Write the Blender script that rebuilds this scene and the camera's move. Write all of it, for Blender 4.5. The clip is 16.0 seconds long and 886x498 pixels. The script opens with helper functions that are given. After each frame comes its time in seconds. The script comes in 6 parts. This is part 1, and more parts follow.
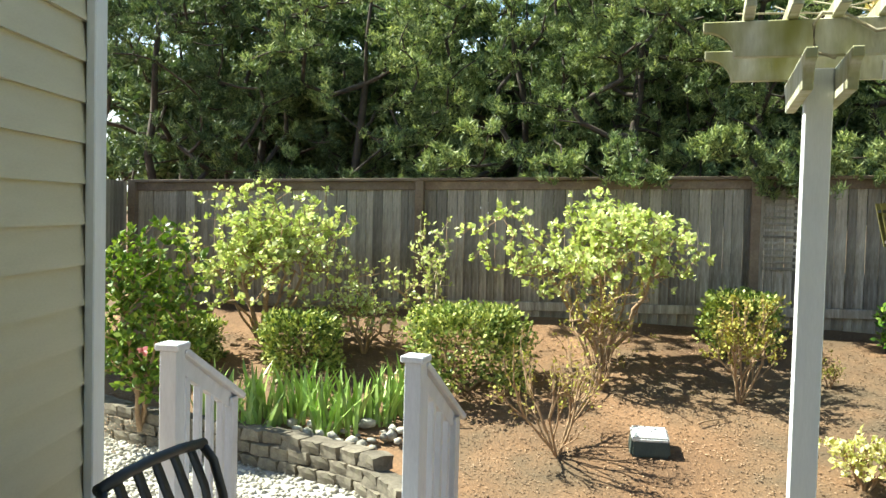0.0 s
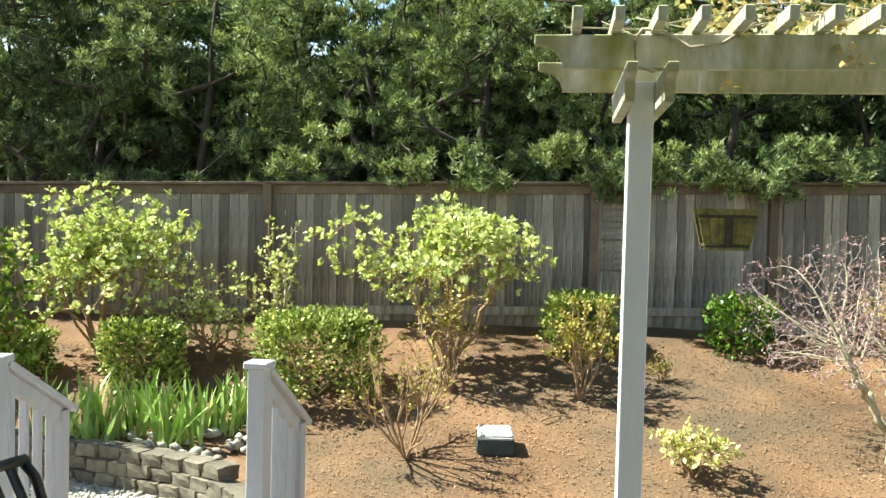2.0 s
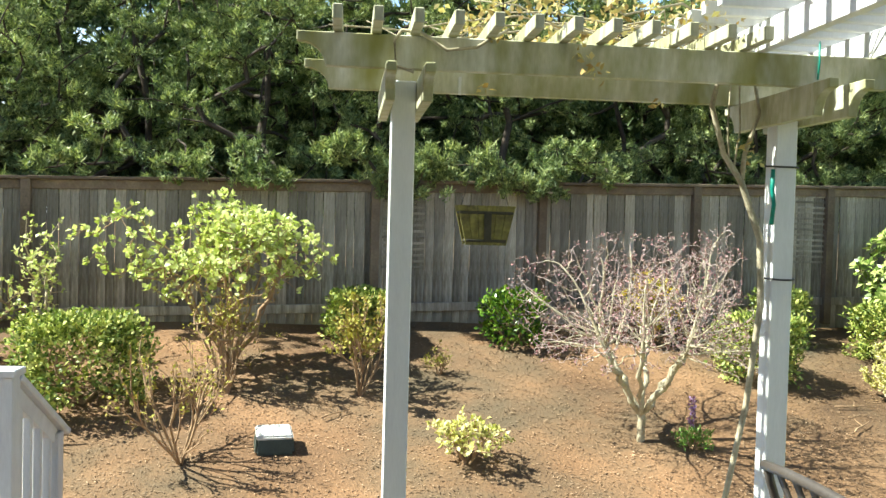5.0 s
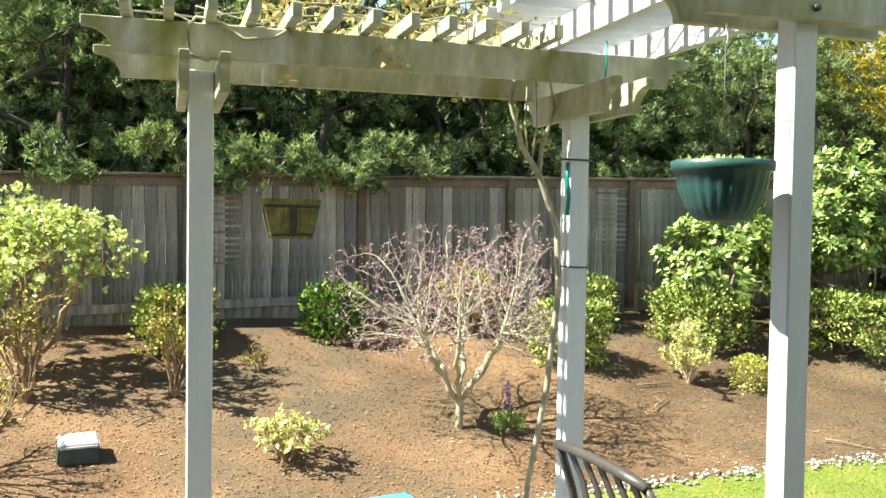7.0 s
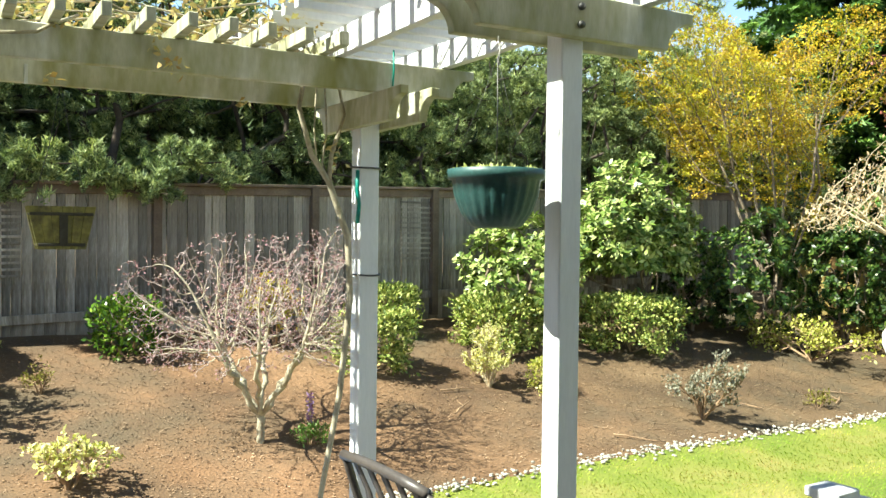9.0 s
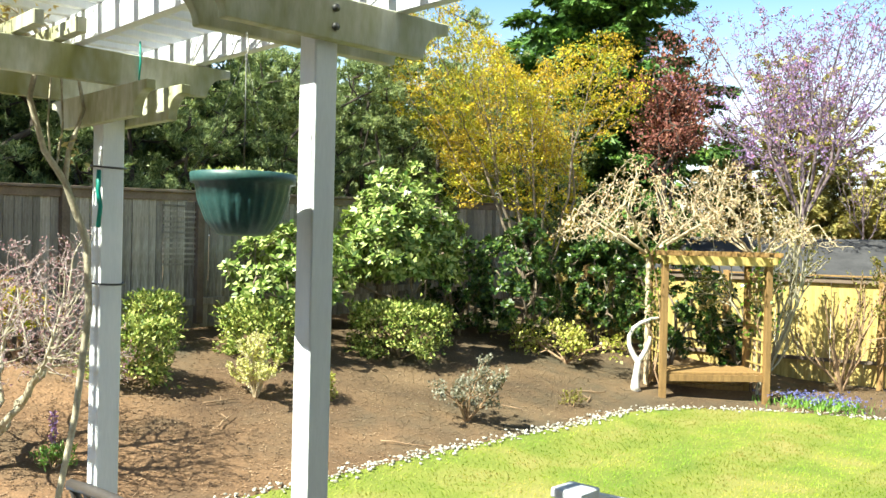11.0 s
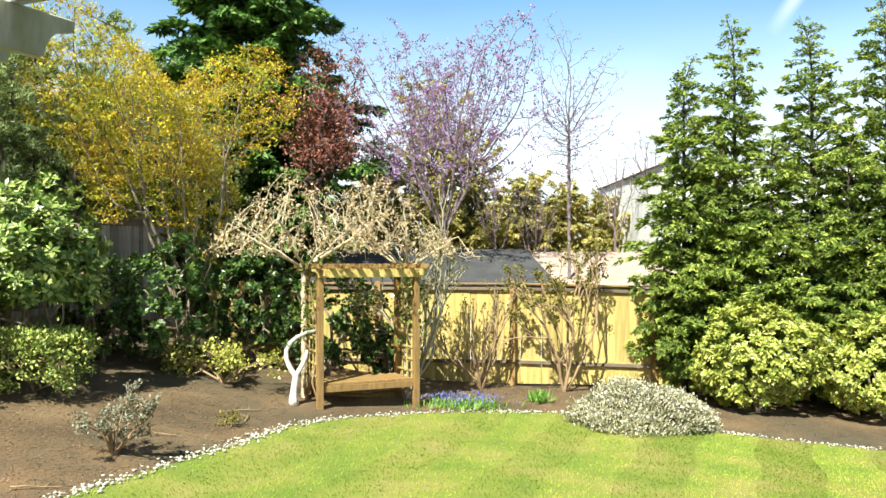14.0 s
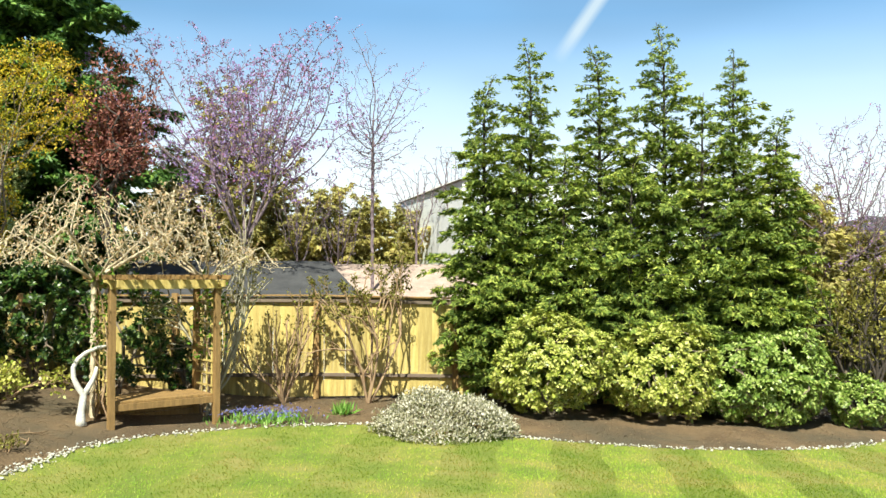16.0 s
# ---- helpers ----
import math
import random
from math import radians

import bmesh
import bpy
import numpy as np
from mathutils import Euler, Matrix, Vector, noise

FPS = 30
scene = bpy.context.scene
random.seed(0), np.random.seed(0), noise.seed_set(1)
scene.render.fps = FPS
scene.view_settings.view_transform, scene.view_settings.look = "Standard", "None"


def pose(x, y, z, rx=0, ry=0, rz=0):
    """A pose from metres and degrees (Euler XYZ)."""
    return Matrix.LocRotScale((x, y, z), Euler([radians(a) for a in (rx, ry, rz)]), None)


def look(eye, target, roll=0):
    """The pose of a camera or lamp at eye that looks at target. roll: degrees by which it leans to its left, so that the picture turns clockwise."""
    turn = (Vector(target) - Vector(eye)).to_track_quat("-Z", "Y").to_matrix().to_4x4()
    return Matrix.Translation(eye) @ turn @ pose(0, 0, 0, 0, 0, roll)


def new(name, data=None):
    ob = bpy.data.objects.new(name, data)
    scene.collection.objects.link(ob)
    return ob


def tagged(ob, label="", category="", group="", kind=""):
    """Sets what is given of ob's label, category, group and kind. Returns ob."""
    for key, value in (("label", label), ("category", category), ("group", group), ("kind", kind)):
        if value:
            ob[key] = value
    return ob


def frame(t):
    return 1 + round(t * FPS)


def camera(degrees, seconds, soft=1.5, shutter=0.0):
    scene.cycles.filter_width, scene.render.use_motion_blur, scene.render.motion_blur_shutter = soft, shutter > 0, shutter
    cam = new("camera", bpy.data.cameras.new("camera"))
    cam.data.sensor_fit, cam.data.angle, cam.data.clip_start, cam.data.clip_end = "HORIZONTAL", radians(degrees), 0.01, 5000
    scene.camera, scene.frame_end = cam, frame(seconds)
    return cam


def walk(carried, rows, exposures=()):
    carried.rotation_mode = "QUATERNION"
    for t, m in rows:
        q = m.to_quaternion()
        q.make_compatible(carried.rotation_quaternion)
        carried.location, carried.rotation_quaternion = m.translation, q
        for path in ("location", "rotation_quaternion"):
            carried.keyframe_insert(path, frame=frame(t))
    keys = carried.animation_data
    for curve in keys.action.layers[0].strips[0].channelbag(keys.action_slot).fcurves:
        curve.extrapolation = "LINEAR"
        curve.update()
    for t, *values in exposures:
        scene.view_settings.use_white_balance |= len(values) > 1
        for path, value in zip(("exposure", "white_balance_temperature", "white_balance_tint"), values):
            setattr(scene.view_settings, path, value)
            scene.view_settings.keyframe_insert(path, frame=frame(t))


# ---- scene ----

# ---- camera and its walk ----
cam = camera(53.42, 16.0, soft=1.5)
ROWS = [
    (0.0, 0.000, 0.000, 2.300, 0.05, -2.46, -1.43),
    (0.5, 0.013, -0.007, 2.302, -2.30, -2.37, -1.06),
    (1.0, 0.027, -0.006, 2.300, -4.91, -2.56, -1.24),
    (1.5, 0.039, -0.016, 2.301, -7.30, -2.40, -1.10),
    (2.0, 0.046, -0.026, 2.302, -9.44, -1.96, -1.45),
    (2.5, 0.058, -0.032, 2.301, -11.68, -1.83, -1.69),
    (3.0, 0.072, -0.036, 2.298, -14.03, -1.77, -1.56),
    (3.5, 0.084, -0.049, 2.297, -16.22, -1.82, -1.79),
    (6.0, 0.163, -0.091, 2.294, -28.67, -1.65, -1.14),
    (6.5, 0.183, -0.103, 2.297, -31.76, -1.70, -1.11),
    (7.0, 0.202, -0.105, 2.296, -34.34, -1.95, -0.85),
    (7.5, 0.225, -0.103, 2.292, -36.79, -2.17, -0.65),
    (8.0, 0.243, -0.109, 2.292, -39.64, -1.96, -0.71),
    (8.5, 0.269, -0.121, 2.293, -42.96, -1.60, -0.86),
    (9.0, 0.290, -0.136, 2.292, -46.56, -1.18, -0.64),
    (11.5, 0.423, -0.131, 2.302, -64.23, -0.17, -1.50),
    (12.0, 0.437, -0.117, 2.304, -67.23, 0.22, -1.38),
    (12.5, 0.448, -0.107, 2.304, -71.12, 0.06, -0.78),
    (13.0, 0.462, -0.109, 2.301, -75.57, 0.02, -0.29),
    (13.5, 0.473, -0.113, 2.303, -79.36, 0.39, -0.31),
    (14.0, 0.490, -0.121, 2.305, -83.21, 0.66, 0.04),
    (14.5, 0.498, -0.099, 2.301, -86.38, 1.01, 0.07),
    (15.0, 0.499, -0.064, 2.292, -89.88, 1.19, -0.07),
    (15.5, 0.505, -0.029, 2.284, -92.92, 1.21, 0.07),
    (16.0, 0.511, 0.002, 2.275, -96.31, 1.54, -0.14),
]
EXPOSURE, KELVIN, TINT = 1.6, 6520, -2
walk(cam, [(t, pose(x, y, z, 90 + pitch, roll, yaw)) for t, x, y, z, yaw, pitch, roll in ROWS], [(t, EXPOSURE + e, KELVIN, TINT) for t, e in ((0.0, 0.06), (3.5, 0.03), (6.0, 0.09), (8.0, 0.15), (9.0, 0.04), (11.5, 0.06), (12.0, -0.06), (12.5, -0.03), (13.0, -0.2), (13.5, -0.27), (14.0, -0.26), (15.0, -0.25), (15.5, -0.44), (16.0, -0.53))])

# ---- sky and sun ----
SUN_FROM = Vector((-0.94, 0.34, 0.0)).normalized()
SUN_HIGH = radians(49)
world = bpy.data.worlds.new("sky")
scene.world = world
world.use_nodes = True
wn = world.node_tree
sky = wn.nodes.new("ShaderNodeTexSky")
sky.sky_type, sky.sun_disc = "NISHITA", False
sky.sun_elevation = SUN_HIGH
sky.sun_rotation = math.atan2(SUN_FROM.x, SUN_FROM.y)
sky.air_density, sky.dust_density, sky.ozone_density = 1.0, 0.6, 1.2
bg = wn.nodes["Background"]
bg.inputs["Strength"].default_value = 0.05
# thin white cloud that thickens towards the horizon
tc = wn.nodes.new("ShaderNodeTexCoord")
squeeze = wn.nodes.new("ShaderNodeMapping")
squeeze.inputs["Scale"].default_value = (1.0, 1.0, 3.0)
cirrus = wn.nodes.new("ShaderNodeTexNoise")
cirrus.inputs["Scale"].default_value, cirrus.inputs["Detail"].default_value = 1.5, 3
axes = wn.nodes.new("ShaderNodeSeparateXYZ")
low_sky = wn.nodes.new("ShaderNodeMapRange")
low_sky.inputs["From Min"].default_value, low_sky.inputs["From Max"].default_value = 0.2, 0.6
low_sky.inputs["To Min"].default_value, low_sky.inputs["To Max"].default_value = 0.3, -0.34
cover = wn.nodes.new("ShaderNodeMath")
cover.operation = "ADD"
veil = wn.nodes.new("ShaderNodeMapRange")
veil.inputs["From Min"].default_value, veil.inputs["From Max"].default_value = 0.25, 0.8
cloud = wn.nodes.new("ShaderNodeMix")
cloud.data_type = "RGBA"
haze = wn.nodes.new("ShaderNodeMapRange")
haze.inputs["From Min"].default_value, haze.inputs["From Max"].default_value = 0.08, 0.28
haze_tone = wn.nodes.new("ShaderNodeMix")
haze_tone.data_type = "RGBA"
haze_tone.inputs[6].default_value, haze_tone.inputs[7].default_value = (11.5, 12.0, 12.6, 1), (3.2, 6.4, 11.6, 1)
wn.links.new(axes.outputs["Z"], haze.inputs["Value"])
wn.links.new(haze.outputs["Result"], haze_tone.inputs["Factor"])
wn.links.new(haze_tone.outputs[2], cloud.inputs[7])
wn.links.new(tc.outputs["Generated"], squeeze.inputs["Vector"])
wn.links.new(squeeze.outputs["Vector"], cirrus.inputs["Vector"])
wn.links.new(tc.outputs["Generated"], axes.inputs["Vector"])
wn.links.new(axes.outputs["Z"], low_sky.inputs["Value"])
wn.links.new(low_sky.outputs["Result"], cover.inputs[0])
wn.links.new(cirrus.outputs["Fac"], cover.inputs[1])
wn.links.new(cover.outputs["Value"], veil.inputs["Value"])
# one short vapour trail
def sky_mask(axis, lo, hi, flip):
    dot = wn.nodes.new("ShaderNodeVectorMath")
    dot.operation, dot.inputs[1].default_value = "DOT_PRODUCT", axis
    wn.links.new(tc.outputs["Generated"], dot.inputs[0])
    size = wn.nodes.new("ShaderNodeMath")
    size.operation = "ABSOLUTE"
    wn.links.new(dot.outputs["Value"], size.inputs[0])
    ease = wn.nodes.new("ShaderNodeMapRange")
    ease.inputs["From Min"].default_value, ease.inputs["From Max"].default_value = lo, hi
    ease.inputs["To Min"].default_value, ease.inputs["To Max"].default_value = (1.0, 0.0) if flip else (0.0, 1.0)
    wn.links.new(size.outputs["Value"], ease.inputs["Value"])
    return ease.outputs["Result"]


trail = wn.nodes.new("ShaderNodeMath")
trail.operation = "MULTIPLY"
wn.links.new(sky_mask((-0.0591, -0.8208, -0.5681), 0.002, 0.01, True), trail.inputs[0])
wn.links.new(sky_mask((0.9124, -0.2754, 0.3029), math.cos(0.09), math.cos(0.05), False), trail.inputs[1])
faint = wn.nodes.new("ShaderNodeMath")
faint.operation, faint.inputs[1].default_value = "MULTIPLY", 0.6
vapour = wn.nodes.new("ShaderNodeMix")
vapour.data_type = "RGBA"
vapour.inputs[7].default_value = (9.5, 10.0, 10.5, 1)
wn.links.new(trail.outputs["Value"], faint.inputs[0])
wn.links.new(faint.outputs["Value"], vapour.inputs["Factor"])
wn.links.new(veil.outputs["Result"], cloud.inputs["Factor"])
wn.links.new(sky.outputs["Color"], cloud.inputs[6])
wn.links.new(cloud.outputs[2], vapour.inputs[6])
wn.links.new(vapour.outputs[2], bg.inputs["Color"])
sun = new("sun", bpy.data.lights.new("sun", "SUN"))
sun.data.energy, sun.data.angle, sun.data.color = 5.0, radians(0.53), (1.0, 0.955, 0.87)
to_sun = SUN_FROM * math.cos(SUN_HIGH) + Vector((0, 0, math.sin(SUN_HIGH)))
sun.matrix_world = look(to_sun * 30, (0, 0, 0))


# ---- materials ----
def graph(name):
    m = bpy.data.materials.new(name)
    m.use_nodes = True
    nt = m.node_tree
    b = nt.nodes["Principled BSDF"]
    return m, nt, b


def ramp(nt, stops):
    r = nt.nodes.new("ShaderNodeValToRGB")
    while len(r.color_ramp.elements) < len(stops):
        r.color_ramp.elements.new(0.5)
    for e, (p, c) in zip(r.color_ramp.elements, stops):
        e.position, e.color = p, (*c, 1)
    return r


def noise_node(nt, scale, detail=4.0, rough=0.6, stretch=None):
    tc = nt.nodes.new("ShaderNodeTexCoord")
    n = nt.nodes.new("ShaderNodeTexNoise")
    n.inputs["Scale"].default_value, n.inputs["Detail"].default_value, n.inputs["Roughness"].default_value = scale, detail, rough
    if stretch:
        mp = nt.nodes.new("ShaderNodeMapping")
        mp.inputs["Scale"].default_value = stretch
        nt.links.new(tc.outputs["Object"], mp.inputs["Vector"])
        nt.links.new(mp.outputs["Vector"], n.inputs["Vector"])
    else:
        nt.links.new(tc.outputs["Object"], n.inputs["Vector"])
    return n


def mix(nt, a, b, fac, kind="MIX"):
    m = nt.nodes.new("ShaderNodeMix")
    m.data_type, m.blend_type = "RGBA", kind
    for sock, v in ((m.inputs[6], a), (m.inputs[7], b), (m.inputs[0], fac)):
        if isinstance(v, bpy.types.NodeSocket):
            nt.links.new(v, sock)
        elif isinstance(v, (int, float)):
            sock.default_value = v
        else:
            sock.default_value = (*v, 1)
    return m.outputs[2]


def surface(name, stops, scale=6.0, fine=60.0, rough=0.8, bump=0.3, stretch=None, stain=None, vary=0.0, dist=0.01, island=0.0, metal=0.0, grain_depth=0.25, zone=None):
    """A weathered surface: coarse noise through colour stops, fine grain, an optional stain colour, and relief."""
    m, nt, b = graph(name)
    coarse = noise_node(nt, scale, 5, 0.6, stretch)
    grain = noise_node(nt, fine, 3, 0.65, stretch)
    r = ramp(nt, stops)
    nt.links.new(coarse.outputs["Fac"], r.inputs["Fac"])
    g = ramp(nt, [(0.3, (1 - grain_depth,) * 3), (0.7, (1 + grain_depth * 0.5,) * 3)])
    nt.links.new(grain.outputs["Fac"], g.inputs["Fac"])
    col = mix(nt, r.outputs["Color"], g.outputs["Color"], 1.0, "MULTIPLY")
    if stain:
        s = noise_node(nt, stain[1], 4, 0.7, stain[3] if len(stain) > 3 else None)
        sr = ramp(nt, [(stain[2], (0, 0, 0)), (min(stain[2] + 0.22, 1), (1, 1, 1))])
        nt.links.new(s.outputs["Fac"], sr.inputs["Fac"])
        col = mix(nt, col, stain[0], sr.outputs["Color"])
    # multiplied by the zone colour towards larger x, across a noisy border
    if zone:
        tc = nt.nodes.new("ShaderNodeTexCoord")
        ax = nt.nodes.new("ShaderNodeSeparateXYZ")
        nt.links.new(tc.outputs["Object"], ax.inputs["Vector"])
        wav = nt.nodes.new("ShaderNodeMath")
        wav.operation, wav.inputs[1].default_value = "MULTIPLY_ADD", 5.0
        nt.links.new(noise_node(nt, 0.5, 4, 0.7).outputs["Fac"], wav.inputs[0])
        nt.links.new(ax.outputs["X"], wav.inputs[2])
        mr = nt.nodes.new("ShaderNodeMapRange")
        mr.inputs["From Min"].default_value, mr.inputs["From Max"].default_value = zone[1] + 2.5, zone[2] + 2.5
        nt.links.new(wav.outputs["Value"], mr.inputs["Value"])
        zoned = mix(nt, col, zone[0], 1.0, "MULTIPLY")
        col = mix(nt, col, zoned, mr.outputs["Result"])
    if vary or island:
        if island:
            info = nt.nodes.new("ShaderNodeNewGeometry").outputs["Random Per Island"]
            vary = island
        else:
            info = nt.nodes.new("ShaderNodeObjectInfo").outputs["Random"]
        v = ramp(nt, [(0, (1 - vary,) * 3), (1, (1 + vary,) * 3)])
        nt.links.new(info, v.inputs["Fac"])
        col = mix(nt, col, v.outputs["Color"], 1.0, "MULTIPLY")
    nt.links.new(col, b.inputs["Base Color"])
    b.inputs["Roughness"].default_value = rough
    b.inputs["Metallic"].default_value = metal
    if bump:
        bp = nt.nodes.new("ShaderNodeBump")
        bp.inputs["Strength"].default_value, bp.inputs["Distance"].default_value = bump, dist
        nt.links.new(grain.outputs["Fac"], bp.inputs["Height"])
        nt.links.new(bp.outputs["Normal"], b.inputs["Normal"])
    return m


def foliage(name, stops, rough=0.55, through_light=0.35, glow=1.25, patch=0.0, tones=((0.35, (0.7, 0.75, 0.7)), (0.65, (1.2, 1.15, 1.0)))):
    """Leaves: a colour for each leaf, gloss, and light that passes through."""
    m, nt, b = graph(name)
    g = nt.nodes.new("ShaderNodeNewGeometry")
    r = ramp(nt, stops)
    nt.links.new(g.outputs["Random Per Island"], r.inputs["Fac"])
    col = r.outputs["Color"]
    if patch:
        n = noise_node(nt, patch, 2, 0.5)
        pr = ramp(nt, tones)
        nt.links.new(n.outputs["Fac"], pr.inputs["Fac"])
        col = mix(nt, col, pr.outputs["Color"], 1.0, "MULTIPLY")
    nt.links.new(col, b.inputs["Base Color"])
    b.inputs["Roughness"].default_value = rough
    b.inputs["Specular IOR Level"].default_value = 0.3
    t = nt.nodes.new("ShaderNodeBsdfTranslucent")
    lit = mix(nt, col, (glow, glow * 1.05, glow * 0.6), 1.0, "MULTIPLY")
    nt.links.new(lit, t.inputs["Color"])
    ms = nt.nodes.new("ShaderNodeMixShader")
    ms.inputs["Fac"].default_value = through_light * 0.55
    out = nt.nodes["Material Output"]
    nt.links.new(b.outputs["BSDF"], ms.inputs[1])
    nt.links.new(t.outputs["BSDF"], ms.inputs[2])
    nt.links.new(ms.outputs["Shader"], out.inputs["Surface"])
    return m


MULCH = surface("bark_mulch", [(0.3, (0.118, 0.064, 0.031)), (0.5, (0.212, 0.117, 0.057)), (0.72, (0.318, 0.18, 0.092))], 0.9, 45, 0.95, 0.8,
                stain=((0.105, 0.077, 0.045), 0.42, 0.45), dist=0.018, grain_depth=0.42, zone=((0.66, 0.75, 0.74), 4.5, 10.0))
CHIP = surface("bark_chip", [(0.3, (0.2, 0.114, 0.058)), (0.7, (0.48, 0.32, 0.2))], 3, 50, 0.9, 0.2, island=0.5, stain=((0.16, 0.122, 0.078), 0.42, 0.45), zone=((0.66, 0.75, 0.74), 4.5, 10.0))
TURF = surface("turf", [(0.3, (0.12, 0.175, 0.018)), (0.5, (0.19, 0.22, 0.03)), (0.7, (0.28, 0.25, 0.07))], 1.1, 45, 0.9, 0.8, dist=0.02)
PEBBLE = surface("pale_pebble", [(0.3, (0.36, 0.335, 0.27)), (0.7, (0.56, 0.53, 0.45))], 14, 80, 0.8, 0.2, island=0.45)
GRAVEL = surface("gravel_bed", [(0.3, (0.42, 0.4, 0.36)), (0.7, (0.62, 0.6, 0.56))], 12, 60, 0.9, 0.8, dist=0.02)
BLOCK = surface("wall_block", [(0.3, (0.1, 0.084, 0.06)), (0.7, (0.25, 0.215, 0.165))], 9, 60, 0.95, 0.6, vary=0.25, stain=((0.16, 0.15, 0.09), 5, 0.55))
CEDAR_OLD = surface("weathered_cedar", [(0.25, (0.13, 0.112, 0.092)), (0.5, (0.29, 0.257, 0.218)), (0.75, (0.48, 0.44, 0.385))], 2.2, 30, 0.9, 0.35, stretch=(9, 9, 0.8),
                    vary=0.42, stain=((0.1, 0.078, 0.05), 1.6, 0.5, (3, 3, 0.7)))
CEDAR_RAIL = surface("cedar_rail", [(0.3, (0.12, 0.085, 0.062)), (0.7, (0.22, 0.165, 0.12))], 3, 40, 0.9, 0.3, vary=0.2, stain=((0.1, 0.1, 0.06), 2, 0.6))
CEDAR_NEW = surface("yellow_cedar", [(0.25, (0.36, 0.255, 0.075)), (0.5, (0.5, 0.375, 0.12)), (0.75, (0.6, 0.475, 0.18))], 2.5, 30, 0.8, 0.3, stretch=(8, 8, 0.8),
                    vary=0.22, stain=((0.33, 0.25, 0.14), 1.6, 0.6, (3, 3, 0.6)))
CEDAR_POST = surface("orange_cedar", [(0.3, (0.2, 0.115, 0.038)), (0.7, (0.36, 0.215, 0.075))], 3, 40, 0.75, 0.3, stretch=(6, 6, 0.8), vary=0.15)
PAINT = surface("white_paint", [(0.3, (0.68, 0.69, 0.71)), (0.7, (0.77, 0.77, 0.78))], 2.5, 30, 0.5, 0.05, stretch=(5, 5, 0.8), vary=0.03, grain_depth=0.05)
PAINT_MOSSY = surface("mossy_white_paint", [(0.34, (0.28, 0.28, 0.13)), (0.47, (0.46, 0.45, 0.33)), (0.62, (0.66, 0.66, 0.61))], 2.2, 40, 0.7, 0.12, stretch=(2.2, 2.2, 0.6),
                      stain=((0.25, 0.25, 0.07), 1.7, 0.45, (1.6, 1.6, 0.8)), grain_depth=0.12)
# white paint for the stair rails, with their bluish shade put into the colour
PAINT_RAIL_SHADED = surface("shaded_white_rail_paint", [(0.3, (0.5, 0.51, 0.55)), (0.7, (0.6, 0.61, 0.64))], 2.5, 30, 0.55, 0.05, stretch=(5, 5, 0.8), vary=0.05, grain_depth=0.08)
SIDING = surface("cream_siding", [(0.3, (0.52, 0.47, 0.33)), (0.7, (0.58, 0.53, 0.39))], 2, 60, 0.6, 0.05, stretch=(1, 1, 6), grain_depth=0.06)
BARK = surface("grey_bark", [(0.3, (0.16, 0.12, 0.085)), (0.7, (0.3, 0.24, 0.17))], 8, 60, 0.95, 0.5, stretch=(3, 3, 0.7))
BARK_PALE = surface("pale_lichen_bark", [(0.3, (0.31, 0.265, 0.18)), (0.6, (0.49, 0.44, 0.32)), (0.8, (0.37, 0.37, 0.21))], 9, 60, 0.95, 0.4)
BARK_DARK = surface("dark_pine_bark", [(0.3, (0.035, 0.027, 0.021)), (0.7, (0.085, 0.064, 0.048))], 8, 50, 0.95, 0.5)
TWIG = surface("brown_twig", [(0.3, (0.26, 0.16, 0.09)), (0.7, (0.42, 0.29, 0.17))], 9, 60, 0.9, 0.2)
TWIG_RED = surface("mauve_twig", [(0.3, (0.32, 0.24, 0.225)), (0.7, (0.5, 0.41, 0.38))], 9, 60, 0.9, 0.2)
TWIG_TAN = surface("tan_twig", [(0.3, (0.44, 0.35, 0.22)), (0.7, (0.62, 0.52, 0.36))], 9, 60, 0.9, 0.2)
GREEN_POT = surface("green_plastic", [(0.3, (0.028, 0.085, 0.08)), (0.7, (0.042, 0.108, 0.1))], 5, 80, 0.45, 0.05)
BLACK_METAL = surface("black_powder_coat", [(0.3, (0.02, 0.02, 0.022)), (0.7, (0.035, 0.034, 0.034))], 8, 90, 0.4, 0.05)
BROWN_METAL = surface("bronze_powder_coat", [(0.3, (0.06, 0.05, 0.045)), (0.7, (0.09, 0.078, 0.07))], 8, 90, 0.42, 0.05)
WIRE = surface("dull_wire", [(0.3, (0.06, 0.06, 0.06)), (0.7, (0.12, 0.12, 0.11))], 20, 90, 0.5, 0.0, metal=0.7)
STONE_CAST = surface("cast_stone", [(0.3, (0.5, 0.5, 0.49)), (0.7, (0.68, 0.68, 0.66))], 12, 90, 0.9, 0.35, stain=((0.26, 0.28, 0.24), 6, 0.62))
GREEN_BOX = surface("dark_green_resin", [(0.3, (0.03, 0.045, 0.04)), (0.7, (0.05, 0.07, 0.06))], 12, 60, 0.6, 0.1)
DECKING = surface("grey_decking", [(0.3, (0.17, 0.15, 0.13)), (0.7, (0.26, 0.23, 0.2))], 4, 40, 0.85, 0.3, stretch=(6, 0.8, 6), vary=0.15)
DRIFT = surface("bleached_driftwood", [(0.3, (0.5, 0.47, 0.42)), (0.7, (0.7, 0.67, 0.61))], 6, 40, 0.85, 0.3)
BLUE_PLASTIC = surface("blue_plastic", [(0.3, (0.09, 0.32, 0.76)), (0.7, (0.12, 0.38, 0.84))], 6, 60, 0.4, 0.05)
GREEN_TIE = surface("green_tie", [(0.3, (0.0, 0.2, 0.15)), (0.7, (0.0, 0.26, 0.2))], 20, 60, 0.5, 0.0)
